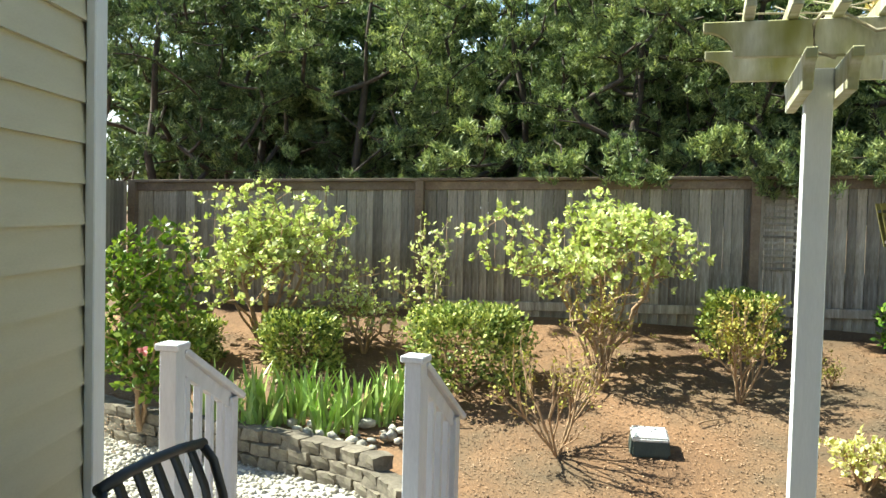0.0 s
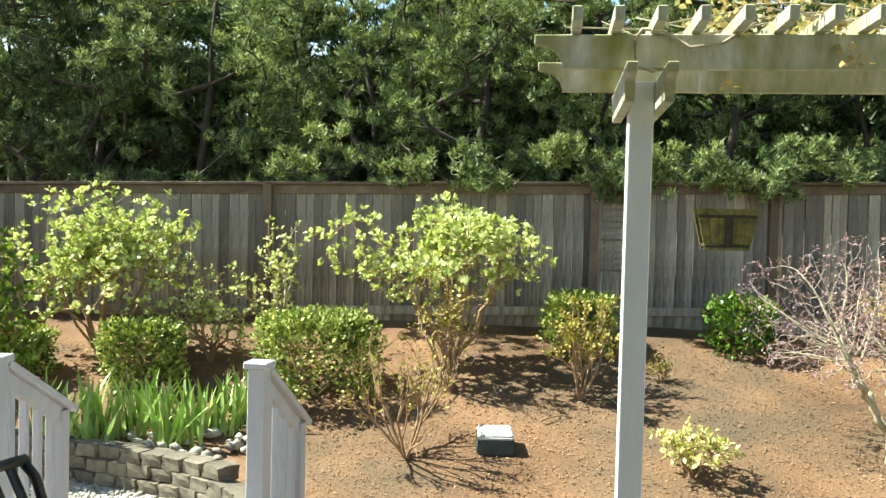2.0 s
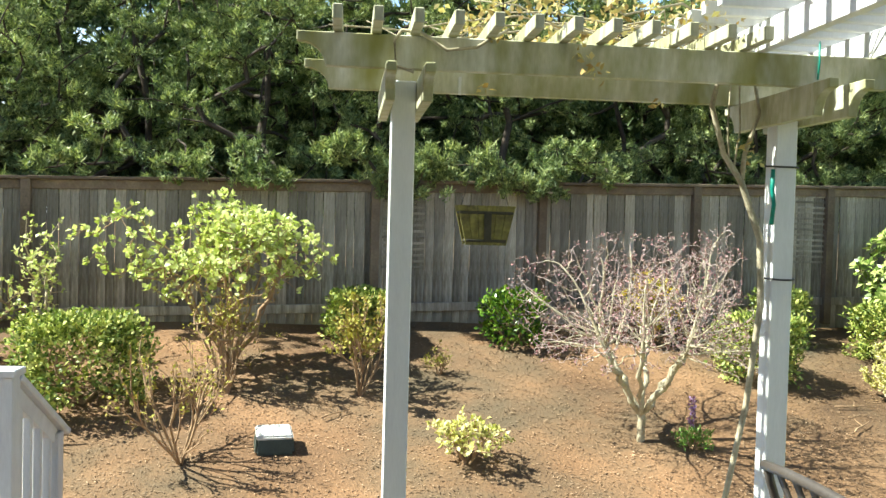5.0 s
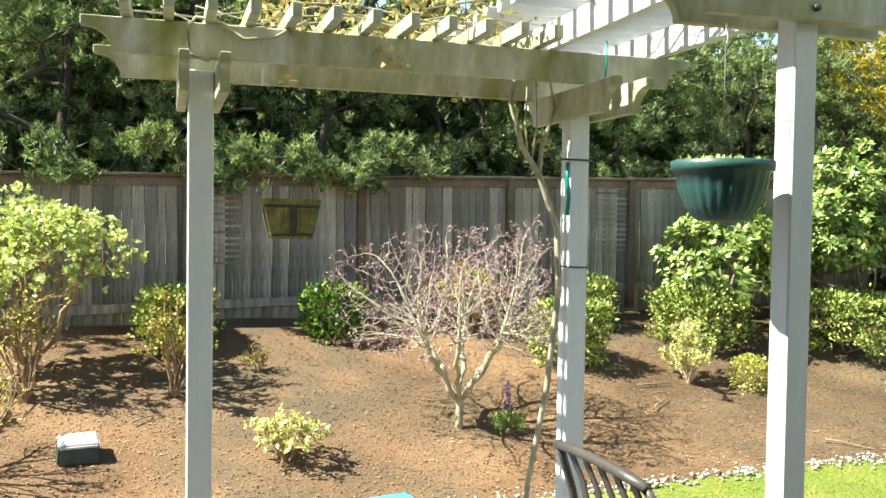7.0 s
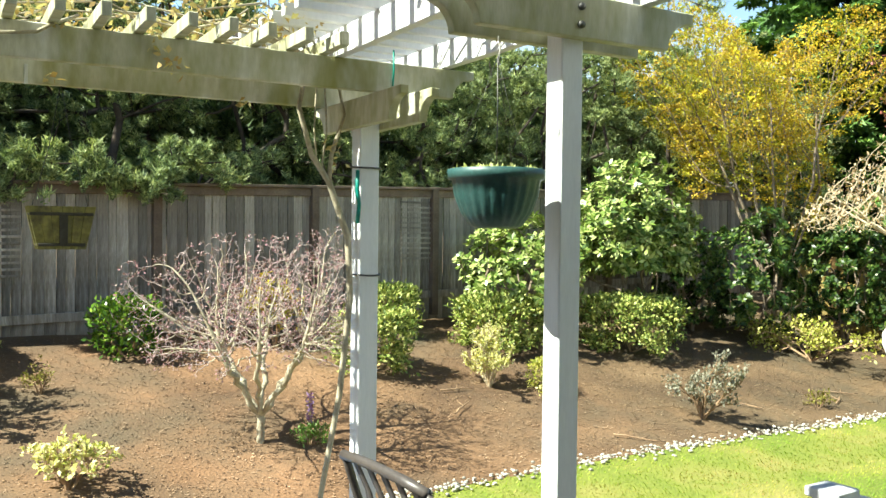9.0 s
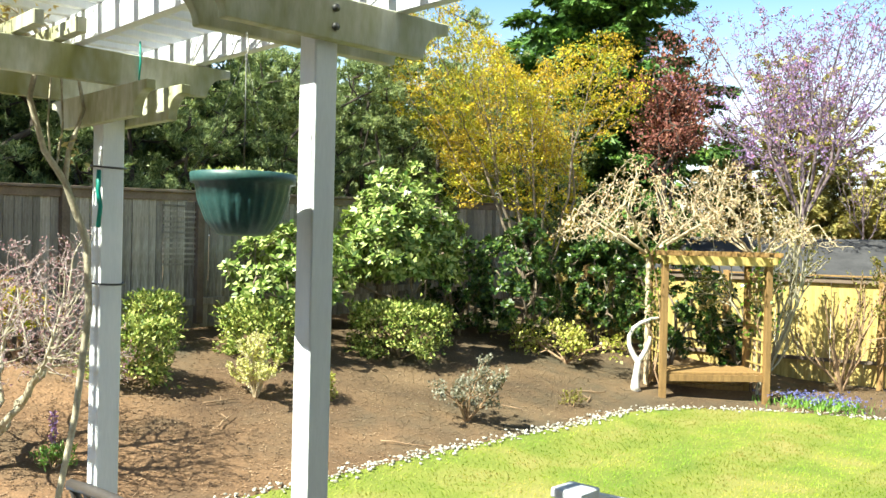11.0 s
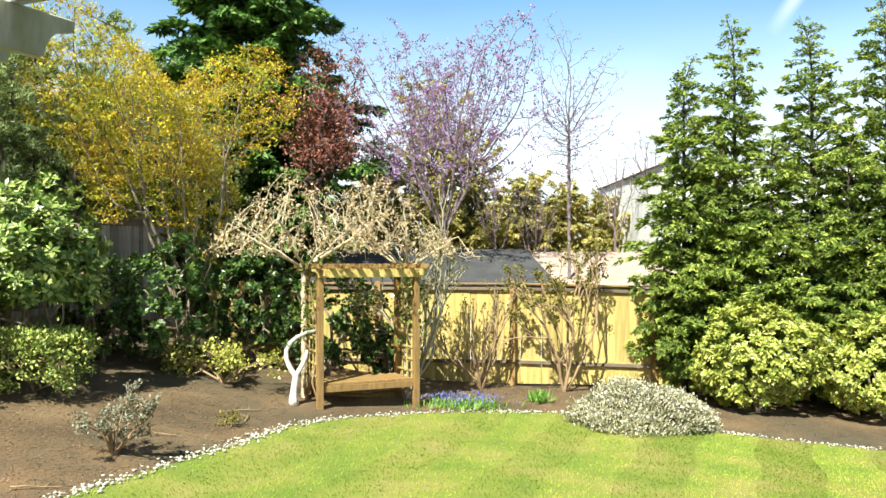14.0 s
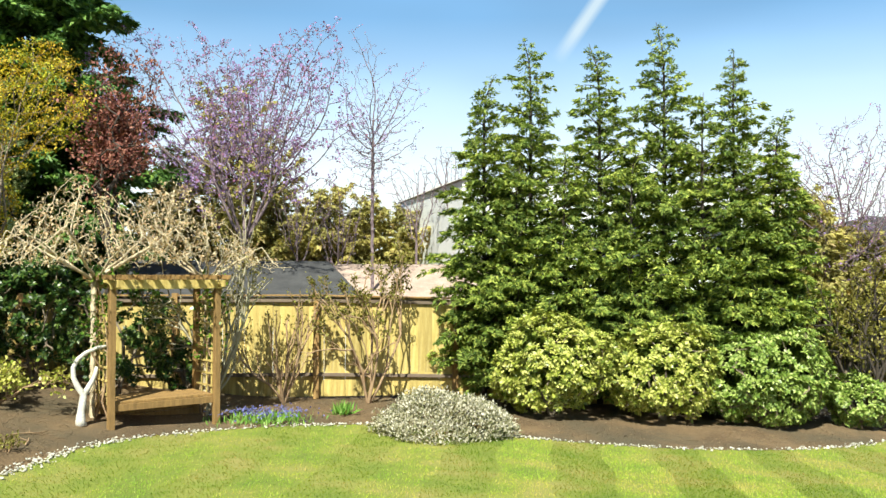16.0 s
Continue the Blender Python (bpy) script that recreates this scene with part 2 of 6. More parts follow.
ROOF_DARK = surface("dark_shingles", [(0.3, (0.035, 0.034, 0.036)), (0.7, (0.07, 0.068, 0.07))], 3, 25, 0.9, 0.5)
ROOF_TAN = surface("tan_shingles", [(0.3, (0.34, 0.24, 0.19)), (0.7, (0.47, 0.35, 0.29))], 3, 25, 0.9, 0.5)
ROOF_PALE = surface("pale_grey_shingles", [(0.3, (0.36, 0.34, 0.31)), (0.7, (0.5, 0.48, 0.44))], 3, 25, 0.9, 0.5)
HOUSE_WHITE = surface("white_house_wall", [(0.3, (0.68, 0.68, 0.68)), (0.7, (0.78, 0.78, 0.78))], 2, 30, 0.7, 0.1)
GLASS_DARK, _nt, _b = graph("window_glass")
_b.inputs["Base Color"].default_value, _b.inputs["Roughness"].default_value = (0.05, 0.06, 0.07, 1), 0.06

L_PINE = foliage("pine_needles", [(0, (0.06, 0.1, 0.042)), (0.5, (0.2, 0.26, 0.115)), (0.85, (0.38, 0.44, 0.21)), (1, (0.52, 0.56, 0.29))], 0.5, 0.4, patch=1.6)
# darker copy of the pine needle colours, for the two leftmost trees and rear rows
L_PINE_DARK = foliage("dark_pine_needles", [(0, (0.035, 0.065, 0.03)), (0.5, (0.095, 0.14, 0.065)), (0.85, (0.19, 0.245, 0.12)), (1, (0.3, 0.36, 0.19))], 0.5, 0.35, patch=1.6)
L_CYP = foliage("cypress_sprays", [(0, (0.05, 0.09, 0.018)), (0.5, (0.17, 0.235, 0.042)), (1, (0.43, 0.47, 0.11))], 0.7, 0.45, patch=0.8)
L_FIR = foliage("dark_evergreen_sprays", [(0, (0.035, 0.085, 0.022)), (0.6, (0.1, 0.2, 0.045)), (1, (0.21, 0.33, 0.08))], 0.55, 0.25, patch=0.8)
L_BOX = foliage("boxwood_leaves", [(0, (0.04, 0.075, 0.012)), (0.4, (0.18, 0.25, 0.045)), (1, (0.6, 0.6, 0.19))], 0.48, 0.25)
L_GLOSS = foliage("glossy_leaves", [(0, (0.035, 0.09, 0.01)), (0.6, (0.09, 0.18, 0.02)), (1, (0.24, 0.33, 0.05))], 0.26, 0.25)
L_CAM = foliage("camellia_leaves", [(0, (0.012, 0.032, 0.006)), (0.6, (0.03, 0.068, 0.01)), (1, (0.13, 0.18, 0.035))], 0.38, 0.12)
L_RHOD = foliage("rhododendron_leaves", [(0, (0.04, 0.085, 0.012)), (0.5, (0.18, 0.255, 0.05)), (1, (0.54, 0.59, 0.22))], 0.33, 0.2)
L_LIMEGREEN = foliage("green_lime_leaves", [(0, (0.08, 0.14, 0.02)), (0.5, (0.2, 0.28, 0.05)), (1, (0.44, 0.5, 0.16))], 0.34, 0.3)
L_LIME = foliage("lime_leaves", [(0, (0.1, 0.14, 0.02)), (0.5, (0.33, 0.36, 0.06)), (1, (0.64, 0.61, 0.2))], 0.34, 0.35)
L_VIB = foliage("spring_leaves", [(0, (0.28, 0.35, 0.08)), (0.4, (0.48, 0.54, 0.19)), (1, (0.72, 0.74, 0.4))], 0.42, 0.55)
L_GOLDTREE = foliage("golden_leaves", [(0, (0.4, 0.28, 0.02)), (0.4, (0.53, 0.42, 0.03)), (0.75, (0.64, 0.54, 0.045)), (1, (0.42, 0.41, 0.035))], 0.55, 0.45, patch=1.0, tones=((0.36, (0.5, 0.6, 0.6)), (0.46, (0.85, 0.95, 1.0)), (0.55, (0.98, 0.78, 1.1)), (0.64, (1.1, 1.12, 1.0))))
L_VARI = foliage("variegated_leaves", [(0, (0.3, 0.33, 0.05)), (0.5, (0.6, 0.56, 0.2)), (1, (0.72, 0.68, 0.4))], 0.5, 0.35)
L_EUON = foliage("yellow_edged_leaves", [(0, (0.14, 0.19, 0.02)), (0.4, (0.36, 0.36, 0.06)), (1, (0.62, 0.58, 0.18))], 0.4, 0.35)
L_RUST = foliage("rusty_buds", [(0, (0.22, 0.15, 0.04)), (0.5, (0.36, 0.31, 0.07)), (1, (0.44, 0.46, 0.11))], 0.7, 0.35)
L_MAUVE = foliage("maple_buds", [(0, (0.22, 0.1, 0.11)), (0.6, (0.34, 0.2, 0.21)), (1, (0.46, 0.36, 0.33))], 0.7, 0.3)
L_PLUM = foliage("plum_leaves", [(0, (0.13, 0.045, 0.035)), (0.6, (0.25, 0.085, 0.065)), (1, (0.36, 0.17, 0.12))], 0.6, 0.4)
L_CHERRY = foliage("cherry_blossom", [(0, (0.28, 0.09, 0.15)), (0.3, (0.27, 0.16, 0.36)), (1, (0.41, 0.3, 0.56))], 0.7, 0.45)
L_WIST = foliage("wisteria_buds", [(0, (0.4, 0.26, 0.13)), (0.6, (0.55, 0.4, 0.24)), (1, (0.6, 0.5, 0.33))], 0.8, 0.35)
L_IRIS = foliage("iris_blades", [(0, (0.1, 0.23, 0.035)), (0.6, (0.2, 0.36, 0.06)), (1, (0.33, 0.47, 0.14))], 0.4, 0.35)
L_BLADE = surface("iris_blade", [(0.3, (0.22, 0.36, 0.06)), (0.7, (0.4, 0.52, 0.15))], 9, 60, 0.4, 0.05, vary=0.35, grain_depth=0.1)
L_GRASS = foliage("grass_blades", [(0, (0.18, 0.25, 0.02)), (0.5, (0.26, 0.33, 0.032)), (0.85, (0.37, 0.38, 0.065)), (1, (0.43, 0.36, 0.12))], 0.55, 0.45, patch=1.1, tones=((0.34, (0.78, 0.98, 0.8)), (0.5, (1.02, 1.06, 1.0)), (0.62, (1.2, 0.98, 1.35))))
L_ROSE = foliage("climber_leaves", [(0, (0.06, 0.12, 0.014)), (0.6, (0.15, 0.24, 0.03)), (1, (0.3, 0.38, 0.06))], 0.45, 0.35)
L_HEATH = foliage("heather_flowers", [(0, (0.14, 0.15, 0.06)), (0.4, (0.36, 0.33, 0.22)), (1, (0.7, 0.64, 0.55))], 0.8, 0.3)
TWIG_PLUM = surface("purple_grey_twig", [(0.3, (0.13, 0.09, 0.1)), (0.7, (0.24, 0.18, 0.19))], 9, 60, 0.9, 0.2)
L_BLUE = foliage("bluebell_flowers", [(0, (0.12, 0.13, 0.34)), (1, (0.23, 0.23, 0.52))], 0.6, 0.3)
L_PINK = foliage("pink_petals", [(0, (0.6, 0.16, 0.18)), (1, (0.75, 0.34, 0.34))], 0.6, 0.3)
L_OLIVE = foliage("olive_new_leaves", [(0, (0.1, 0.085, 0.02)), (0.6, (0.2, 0.18, 0.035)), (1, (0.32, 0.31, 0.07))], 0.6, 0.4)
L_HEDGE = foliage("olive_conifer_sprays", [(0, (0.24, 0.2, 0.07)), (0.5, (0.38, 0.34, 0.12)), (0.85, (0.5, 0.46, 0.18)), (1, (0.5, 0.36, 0.2))], 0.6, 0.5, patch=0.9)
L_BRONZE = foliage("bronze_young_leaves", [(0, (0.38, 0.25, 0.1)), (0.6, (0.55, 0.45, 0.2)), (1, (0.62, 0.57, 0.3))], 0.55, 0.45)
L_GREY = foliage("grey_leaves", [(0, (0.16, 0.16, 0.11)), (1, (0.34, 0.33, 0.26))], 0.7, 0.3)


# ---- mesh tools ----
def unit(a):
    return a / np.maximum(np.linalg.norm(a, axis=-1, keepdims=True), 1e-9)


def mesh_np(name, V, faces, smooth=False):
    """A mesh from a vertex array and arrays of faces, one for each number of corners."""
    faces = [np.asarray(F, np.int32) for F in (faces if isinstance(faces, list) else [faces]) if len(F)]
    me = bpy.data.meshes.new(name)
    me.vertices.add(len(V))
    me.vertices.foreach_set("co", np.asarray(V, np.float32).ravel())
    loops = np.concatenate([F.ravel() for F in faces])
    sizes = np.concatenate([np.full(len(F), F.shape[1]) for F in faces])
    me.loops.add(len(loops))
    me.loops.foreach_set("vertex_index", loops)
    me.polygons.add(len(sizes))
    me.polygons.foreach_set("loop_start", np.concatenate([[0], np.cumsum(sizes)[:-1]]).astype(np.int32))
    if smooth:
        me.polygons.foreach_set("use_smooth", np.ones(len(sizes), bool))
    me.update(calc_edges=True)
    return me


def bm_mesh(name, bm, smooth=False):
    me = bpy.data.meshes.new(name)
    if smooth:
        for f in bm.faces:
            f.smooth = True
    bm.to_mesh(me)
    bm.free()
    return me


def part(name, me, material, parent=None, label="", at=None):
    """One mesh object under a thing or a part."""
    if isinstance(me, bmesh.types.BMesh):
        me = bm_mesh(name, me)
    ob = new(name, me)
    if not me.materials:
        me.materials.append(material)
    if parent is not None:
        ob.parent = parent
    if at is not None:
        ob.matrix_basis = at
    return tagged(ob, label)


def thing(name, label, category, at=None, group="", kind=""):
    ob = new(name)
    ob.empty_display_size = 0.1
    if at is not None:
        ob.matrix_basis = at
    return tagged(ob, label, category, group, kind)


def beam(sx, sy, sz, bevel=0.004):
    """A board or block with eased edges, centred on its own origin."""
    bm = bmesh.new()
    bmesh.ops.create_cube(bm, size=1, matrix=Matrix.Diagonal((sx, sy, sz, 1)))
    if bevel:
        bmesh.ops.bevel(bm, geom=bm.edges[:], offset=bevel, segments=1, affect="EDGES")
    return bm_mesh("beam", bm)


def profile_board(outline, thick, bevel=0.003):
    """A board cut to an outline in x and z, thick along y."""
    bm = bmesh.new()
    vs = [bm.verts.new((x, -thick / 2, z)) for x, z in outline]
    face = bm.faces.new(vs)
    out = bmesh.ops.extrude_face_region(bm, geom=[face])
    for v in out["geom"]:
        if isinstance(v, bmesh.types.BMVert):
            v.co.y += thick
    bmesh.ops.recalc_face_normals(bm, faces=bm.faces)
    if bevel:
        sharp = [e for e in bm.edges if e.calc_face_angle(0) > 0.6]
        bmesh.ops.bevel(bm, geom=sharp, offset=bevel, segments=1, affect="EDGES")
    return bm_mesh("board", bm)


def tube(points, radii, sides=6):
    """A tapered round rod along points."""
    P = np.asarray(points, float)
    R = np.broadcast_to(np.asarray(radii, float), (len(P),))
    T = unit(np.gradient(P, axis=0))
    ref = np.array([0.0, 0, 1]) if abs(T[0][2]) < 0.9 else np.array([1.0, 0, 0])
    A = unit(np.cross(T, ref))
    B = np.cross(T, A)
    ang = np.arange(sides) * 2 * np.pi / sides
    V = P[:, None] + R[:, None, None] * (np.cos(ang)[None, :, None] * A[:, None] + np.sin(ang)[None, :, None] * B[:, None])
    k = len(P)
    i, j = np.meshgrid(np.arange(k - 1), np.arange(sides), indexing="ij")
    j2 = (j + 1) % sides
    F = np.stack([i * sides + j, i * sides + j2, (i + 1) * sides + j2, (i + 1) * sides + j], -1).reshape(-1, 4)
    caps = [np.arange(sides)[::-1][None], (np.arange(sides) + (k - 1) * sides)[None]]
    return V.reshape(-1, 3), [F, *caps]


def tube_mesh(name, runs, sides=6):
    """Several rods in one mesh: runs of (points, radii)."""
    Vs, Fs, n = [], {}, 0
    for pts, rad in runs:
        V, F = tube(pts, rad, sides)
        for f in F:
            Fs.setdefault(f.shape[1], []).append(f + n)
        Vs.append(V)
        n += len(V)
    return mesh_np(name, np.concatenate(Vs), [np.concatenate(f) for f in Fs.values()], True)


def lathe(profile, sides=32):
    """A body of revolution from (radius, height) pairs."""
    pr = np.array(profile, float)
    ang = np.arange(sides) * 2 * np.pi / sides
    V = np.stack([pr[:, :1] * np.cos(ang), pr[:, :1] * np.sin(ang), np.repeat(pr[:, 1:], sides, 1)], -1)
    k = len(pr)
    i, j = np.meshgrid(np.arange(k - 1), np.arange(sides), indexing="ij")
    j2 = (j + 1) % sides
    F = np.stack([i * sides + j, i * sides + j2, (i + 1) * sides + j2, (i + 1) * sides + j], -1).reshape(-1, 4)
    return V.reshape(-1, 3), F


# ---- growing things ----
def leaf_cards(P, T, N, L, W, fold=0.2, wide=0.45):
    """Folded pointed leaves: base points, directions, normals, lengths and widths."""
    T = unit(T)
    S = unit(np.cross(T, N))
    N = np.cross(S, T)
    L, W = np.broadcast_to(L, (len(P),))[:, None], np.broadcast_to(W, (len(P),))[:, None]
    side, lift = S * W / 2, N * W * fold
    V = np.stack([P, P + T * L * wide + side + lift, P + T * L, P + T * L * wide - side + lift], 1)
    return V.reshape(-1, 3), np.arange(4 * len(P)).reshape(-1, 4)


def sprays(rng, C, out, n, length, width, bias=0.8, jitter=0.3, scatter=0.0, up=0.0, fold=0.2, wide=0.45):
    """n leaves at each centre, spread about its outward direction."""
    C, out = np.repeat(C, n, 0), np.repeat(out, n, 0)
    D = unit(out * bias + unit(rng.normal(size=C.shape)) + np.array([0, 0, up]))
    N = unit(out + np.array([0, 0, 0.6]) + 0.5 * rng.normal(size=C.shape))
    L = length * (1 + jitter * rng.uniform(-1, 1, len(C)))
    P = C + scatter * rng.normal(size=C.shape)
    return leaf_cards(P, D, N, L, width * L / length, fold, wide)


def rosettes(rng, C, axis, n, length, width):
    """A whorl of n leaves round each shoot, spread nearly flat and drooping a little."""
    side = unit(np.cross(axis, rng.normal(size=axis.shape)))
    other = np.cross(axis, side)
    k = np.arange(n)
    turn = 6.28 * k / n + rng.uniform(-0.3, 0.3, (len(C), n))
    tilt = rng.uniform(0.75, 1.65, (len(C), n))[..., None]
    radial = np.cos(turn)[..., None] * side[:, None] + np.sin(turn)[..., None] * other[:, None]
    T = radial * np.sin(tilt) + axis[:, None] * np.cos(tilt)
    N = axis[:, None] * np.sin(tilt) - radial * np.cos(tilt) + 0.2 * rng.normal(size=T.shape)
    P = C[:, None] + radial * 0.008 - axis[:, None] * 0.03 * rng.uniform(0, 1, (len(C), n))[..., None]
    L = length * rng.uniform(0.65, 1.2, len(C) * n)
    return leaf_cards(P.reshape(-1, 3), T.reshape(-1, 3), N.reshape(-1, 3), L, width * L / length, 0.12, 0.55)


def needles(rng, C, out, n, length, width, bias=0.85, scatter=0.045, up=0.35):
    """n slim pointed needles at each centre, brushed outwards."""
    C, out = np.repeat(C, n, 0), np.repeat(out, n, 0)
    T = unit(out * bias + unit(rng.normal(size=C.shape)) + np.array([0, 0, up]))
    S = unit(np.cross(T, rng.normal(size=C.shape))) * (width / 2)
    P = C + scatter * rng.normal(size=C.shape)
    L = length * rng.uniform(0.65, 1.35, len(C))[:, None]
    V = np.stack([P - S, P + S, P + T * L], 1)
    return V.reshape(-1, 3), np.arange(3 * len(P)).reshape(-1, 3)


def lumpy(rng, D, amount, freq=2.2):
    """A smooth random factor for each direction."""
    K, ph = rng.normal(size=(6, 3)) * freq, rng.uniform(0, 6.28, 6)
    return 1 + amount * np.sin(D @ K.T + ph).mean(1) * 2


def mound(rng, n, r, shell=0.8, lump=0.15, floor=-1.0, freq=2.2, holes=0.0):
    """Points in a lumpy ellipsoid about the origin, with their outward directions."""
    D = unit(rng.normal(size=(int(n * 2.2) + 20, 3)))
    D = D[D[:, 2] > floor]
    rad = (shell + (1 - shell) * rng.uniform(0, 1, len(D))) * lumpy(rng, D, lump, freq)
    P = D * rad[:, None] * np.asarray(r)
    if holes:
        K, ph = rng.normal(size=(8, 3)) * 5 / max(np.asarray(r).max(), 0.3), rng.uniform(0, 6.28, 8)
        keep = np.sin(P @ K.T + ph).mean(1) > (holes - 1) * 0.35
        P, D = P[keep], D[keep]
    return P[:n], unit(D[:n] / np.asarray(r))


def clump(rng, C, k, pull):
    """Draws points together round k of their number, so that lit lumps and dark gaps form."""
    K = C[rng.choice(len(C), k, replace=False)]
    near = ((C[:, None] - K[None]) ** 2).sum(2).argmin(1)
    return C + (K[near] - C) * pull


def colonize(rng, base, C, stems=(), tip=0.004, power=0.45, cap=0.2, bend=0.12, far=0.25, lift=0.0, trunk=0.0):
    """Branches from a base, along given stems, out to every centre; thicker the more they carry."""
    size = 2 + sum(len(s) for s in stems) + 3 * len(C)
    X, par, path = np.zeros((size, 3)), np.full(size, -1), np.zeros(size)
    X[0], n = base, 1
    if trunk:
        X[1], par[1], path[1], n = np.asarray(base) + np.array([0.01, 0, trunk]), 0, trunk, 2
    for s in stems:
        last = 1 if trunk else 0
        for q in s:
            X[n], par[n], path[n] = q, last, path[last] + np.linalg.norm(np.asarray(q) - X[last])
            last, n = n, n + 1
    leafs = []
    C = C[np.argsort(np.linalg.norm(C - base, axis=1))]
    for c in C:
        d = np.linalg.norm(X[:n] - c, axis=1)
        last = int(np.argmin(d + far * path[:n] + (d[0] * 0 + 9.0) * (np.arange(n) == 0) * (trunk > 0)))
        reach = d[last]
        k = 2 if reach > 0.25 else 1
        start = X[last].copy()
        for i in range(1, k + 1):
            f = i / k
            q = start + (c - start) * f
            if i < k:
                q = q + rng.normal(size=3) * bend * reach + np.array([0, 0, lift * reach])
            X[n], par[n], path[n] = q, last, path[last] + np.linalg.norm(q - X[last])
            last, n = n, n + 1
        leafs.append(last)
    load = np.zeros(n)
    load[leafs] = 1
    for i in range(n - 1, 0, -1):
        load[par[i]] += load[i]
    R = np.minimum(tip * np.maximum(load, 1) ** power, cap)
    return X[:n], par[:n], R


def branch_mesh(name, X, par, R, sides=4, thin=0.0, thick=9.0):
    """All branch pieces of a plant as tapered prisms."""
    i = np.arange(1, len(X))
    i = i[(R[i] >= thin) & (R[i] < thick)]
    A, B = X[par[i]], X[i]
    ra, rb = np.minimum(R[par[i]], R[i] * 1.35), R[i]
    T = unit(B - A)
    ref = np.where(np.abs(T[:, 2:3]) < 0.9, np.array([[0, 0, 1.0]]), np.array([[1.0, 0, 0]]))
    S = unit(np.cross(T, ref))
    Q = np.cross(T, S)
    ang = np.arange(sides) * 2 * np.pi / sides
    ring = np.cos(ang)[None, :, None] * S[:, None] + np.sin(ang)[None, :, None] * Q[:, None]
    A, B = A - T * ra[:, None] * 0.5, B + T * rb[:, None] * 0.3
    V = np.concatenate([A[:, None] + ring * ra[:, None, None], B[:, None] + ring * rb[:, None, None]], 1)
    j = np.arange(sides)
    F = np.stack([j, (j + 1) % sides, (j + 1) % sides + sides, j + sides], -1)
    F = (np.arange(len(i))[:, None, None] * 2 * sides + F[None]).reshape(-1, 4)
    return mesh_np(name, V.reshape(-1, 3), F, True)


def stem(rng, top, k=5, wob=0.06):
    """A slightly crooked line from the origin up to a point."""
    f = np.linspace(0, 1, k + 1)[1:, None]
    top = np.asarray(top, float)
    return f * top + rng.normal(size=(k, 3)) * wob * np.linalg.norm(top) * np.sin(f * np.pi)


def ground_z(x, y):
    """The lie of the land: a bank that climbs to the back fence, and a lawn that falls away to the side."""
    def step(a, b, v):
        t = np.clip((v - a) / (b - a), 0, 1)
        return t * t * (3 - 2 * t)
    x, y = np.asarray(x, float), np.asarray(y, float)
    w = 10.2 - (0.208 * x + 0.978 * y)
    b = 0.12 * np.log1p(np.exp(np.clip((1.1 - 0.225 * w) / 0.12, -40, 40)))
    low = -0.12 * step(6, 13, x) - 0.05 * np.clip(-y - 1, 0, 20) * step(4, 12, x)
    return np.minimum(b, 1.2) + low + 0.12 * step(13.3, 15.5, x) * step(4, 2, y)


def gz(x, y):
    return float(ground_z(x, y))


# ---- the land ----
def grid_mesh(name, xs, ys, lift=0.0):
    X, Y = np.meshgrid(xs, ys, indexing="ij")
    V = np.stack([X, Y, ground_z(X, Y) + lift], -1).reshape(-1, 3)
    i, j = np.meshgrid(np.arange(len(xs) - 1), np.arange(len(ys) - 1), indexing="ij")
    m = len(ys)
    F = np.stack([i * m + j, (i + 1) * m + j, (i + 1) * m + j + 1, i * m + j + 1], -1).reshape(-1, 4)
    return V, F


fine_x, fine_y = np.arange(-8, 22.01, 0.2), np.arange(-16, 13.01, 0.2)
far_x = np.concatenate([[-900, -300, -100, -40, -20], fine_x, [30, 45, 80, 200, 500, 1200]])
far_y = np.concatenate([[-900, -300, -100, -40, -22], fine_y, [18, 30, 60, 150, 400, 900]])
V, F = grid_mesh("ground", far_x, far_y)
V[:, 2] += 0.022 * np.sin(V[:, 0] * 2.1 + 1.3 * np.sin(V[:, 1] * 1.7)) * np.cos(V[:, 1] * 2.6) * (np.abs(V[:, 0]) < 25)
hollow = (V[:, 0] > -4.2) & (V[:, 0] < -0.25) & (V[:, 1] > 4.4) & (V[:, 1] < np.interp(V[:, 0], [-3.4, -2.75, -2.2, -1.8, -1.15, -0.62, -0.3, -0.18], [8.3, 7.75, 7.5, 7.3, 6.95, 6.6, 6.2, 5.8]) + 0.05)
V[hollow, 2] = np.minimum(V[hollow, 2], 0.08)
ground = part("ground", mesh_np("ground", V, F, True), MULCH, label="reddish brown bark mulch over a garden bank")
tagged(ground, category="ground", kind="structure")

EDGE = np.array([(3.0, 5.3), (4.4, 4.98), (5.9, 4.66), (6.9, 4.45), (8.2, 4.18), (9.3, 3.92), (10.7, 3.62), (11.9, 3.37), (12.8, 2.98), (13.5, 2.3), (13.9, 1.6), (14.1, 0.6), (14.08, -0.4),
                 (13.75, -1.8), (13.3, -2.8), (12.9, -4.6), (12.92, -5.5), (13.08, -6.6), (13.8, -8.5), (15.2, -10.8), (16.3, -12.5)])


def along(points, step):
    """Points at even steps along a smoothed line."""
    P = points.copy()
    for _ in range(3):
        Q = np.empty((len(P) * 2 - 2, 2))
        Q[0::2], Q[1::2] = 0.75 * P[:-1] + 0.25 * P[1:], 0.25 * P[:-1] + 0.75 * P[1:]
        P = np.concatenate([points[:1], Q, points[-1:]])
    d = np.concatenate([[0], np.cumsum(np.linalg.norm(np.diff(P, axis=0), axis=1))])
    s = np.arange(0, d[-1], step)
    return np.stack([np.interp(s, d, P[:, 0]), np.interp(s, d, P[:, 1])], 1)


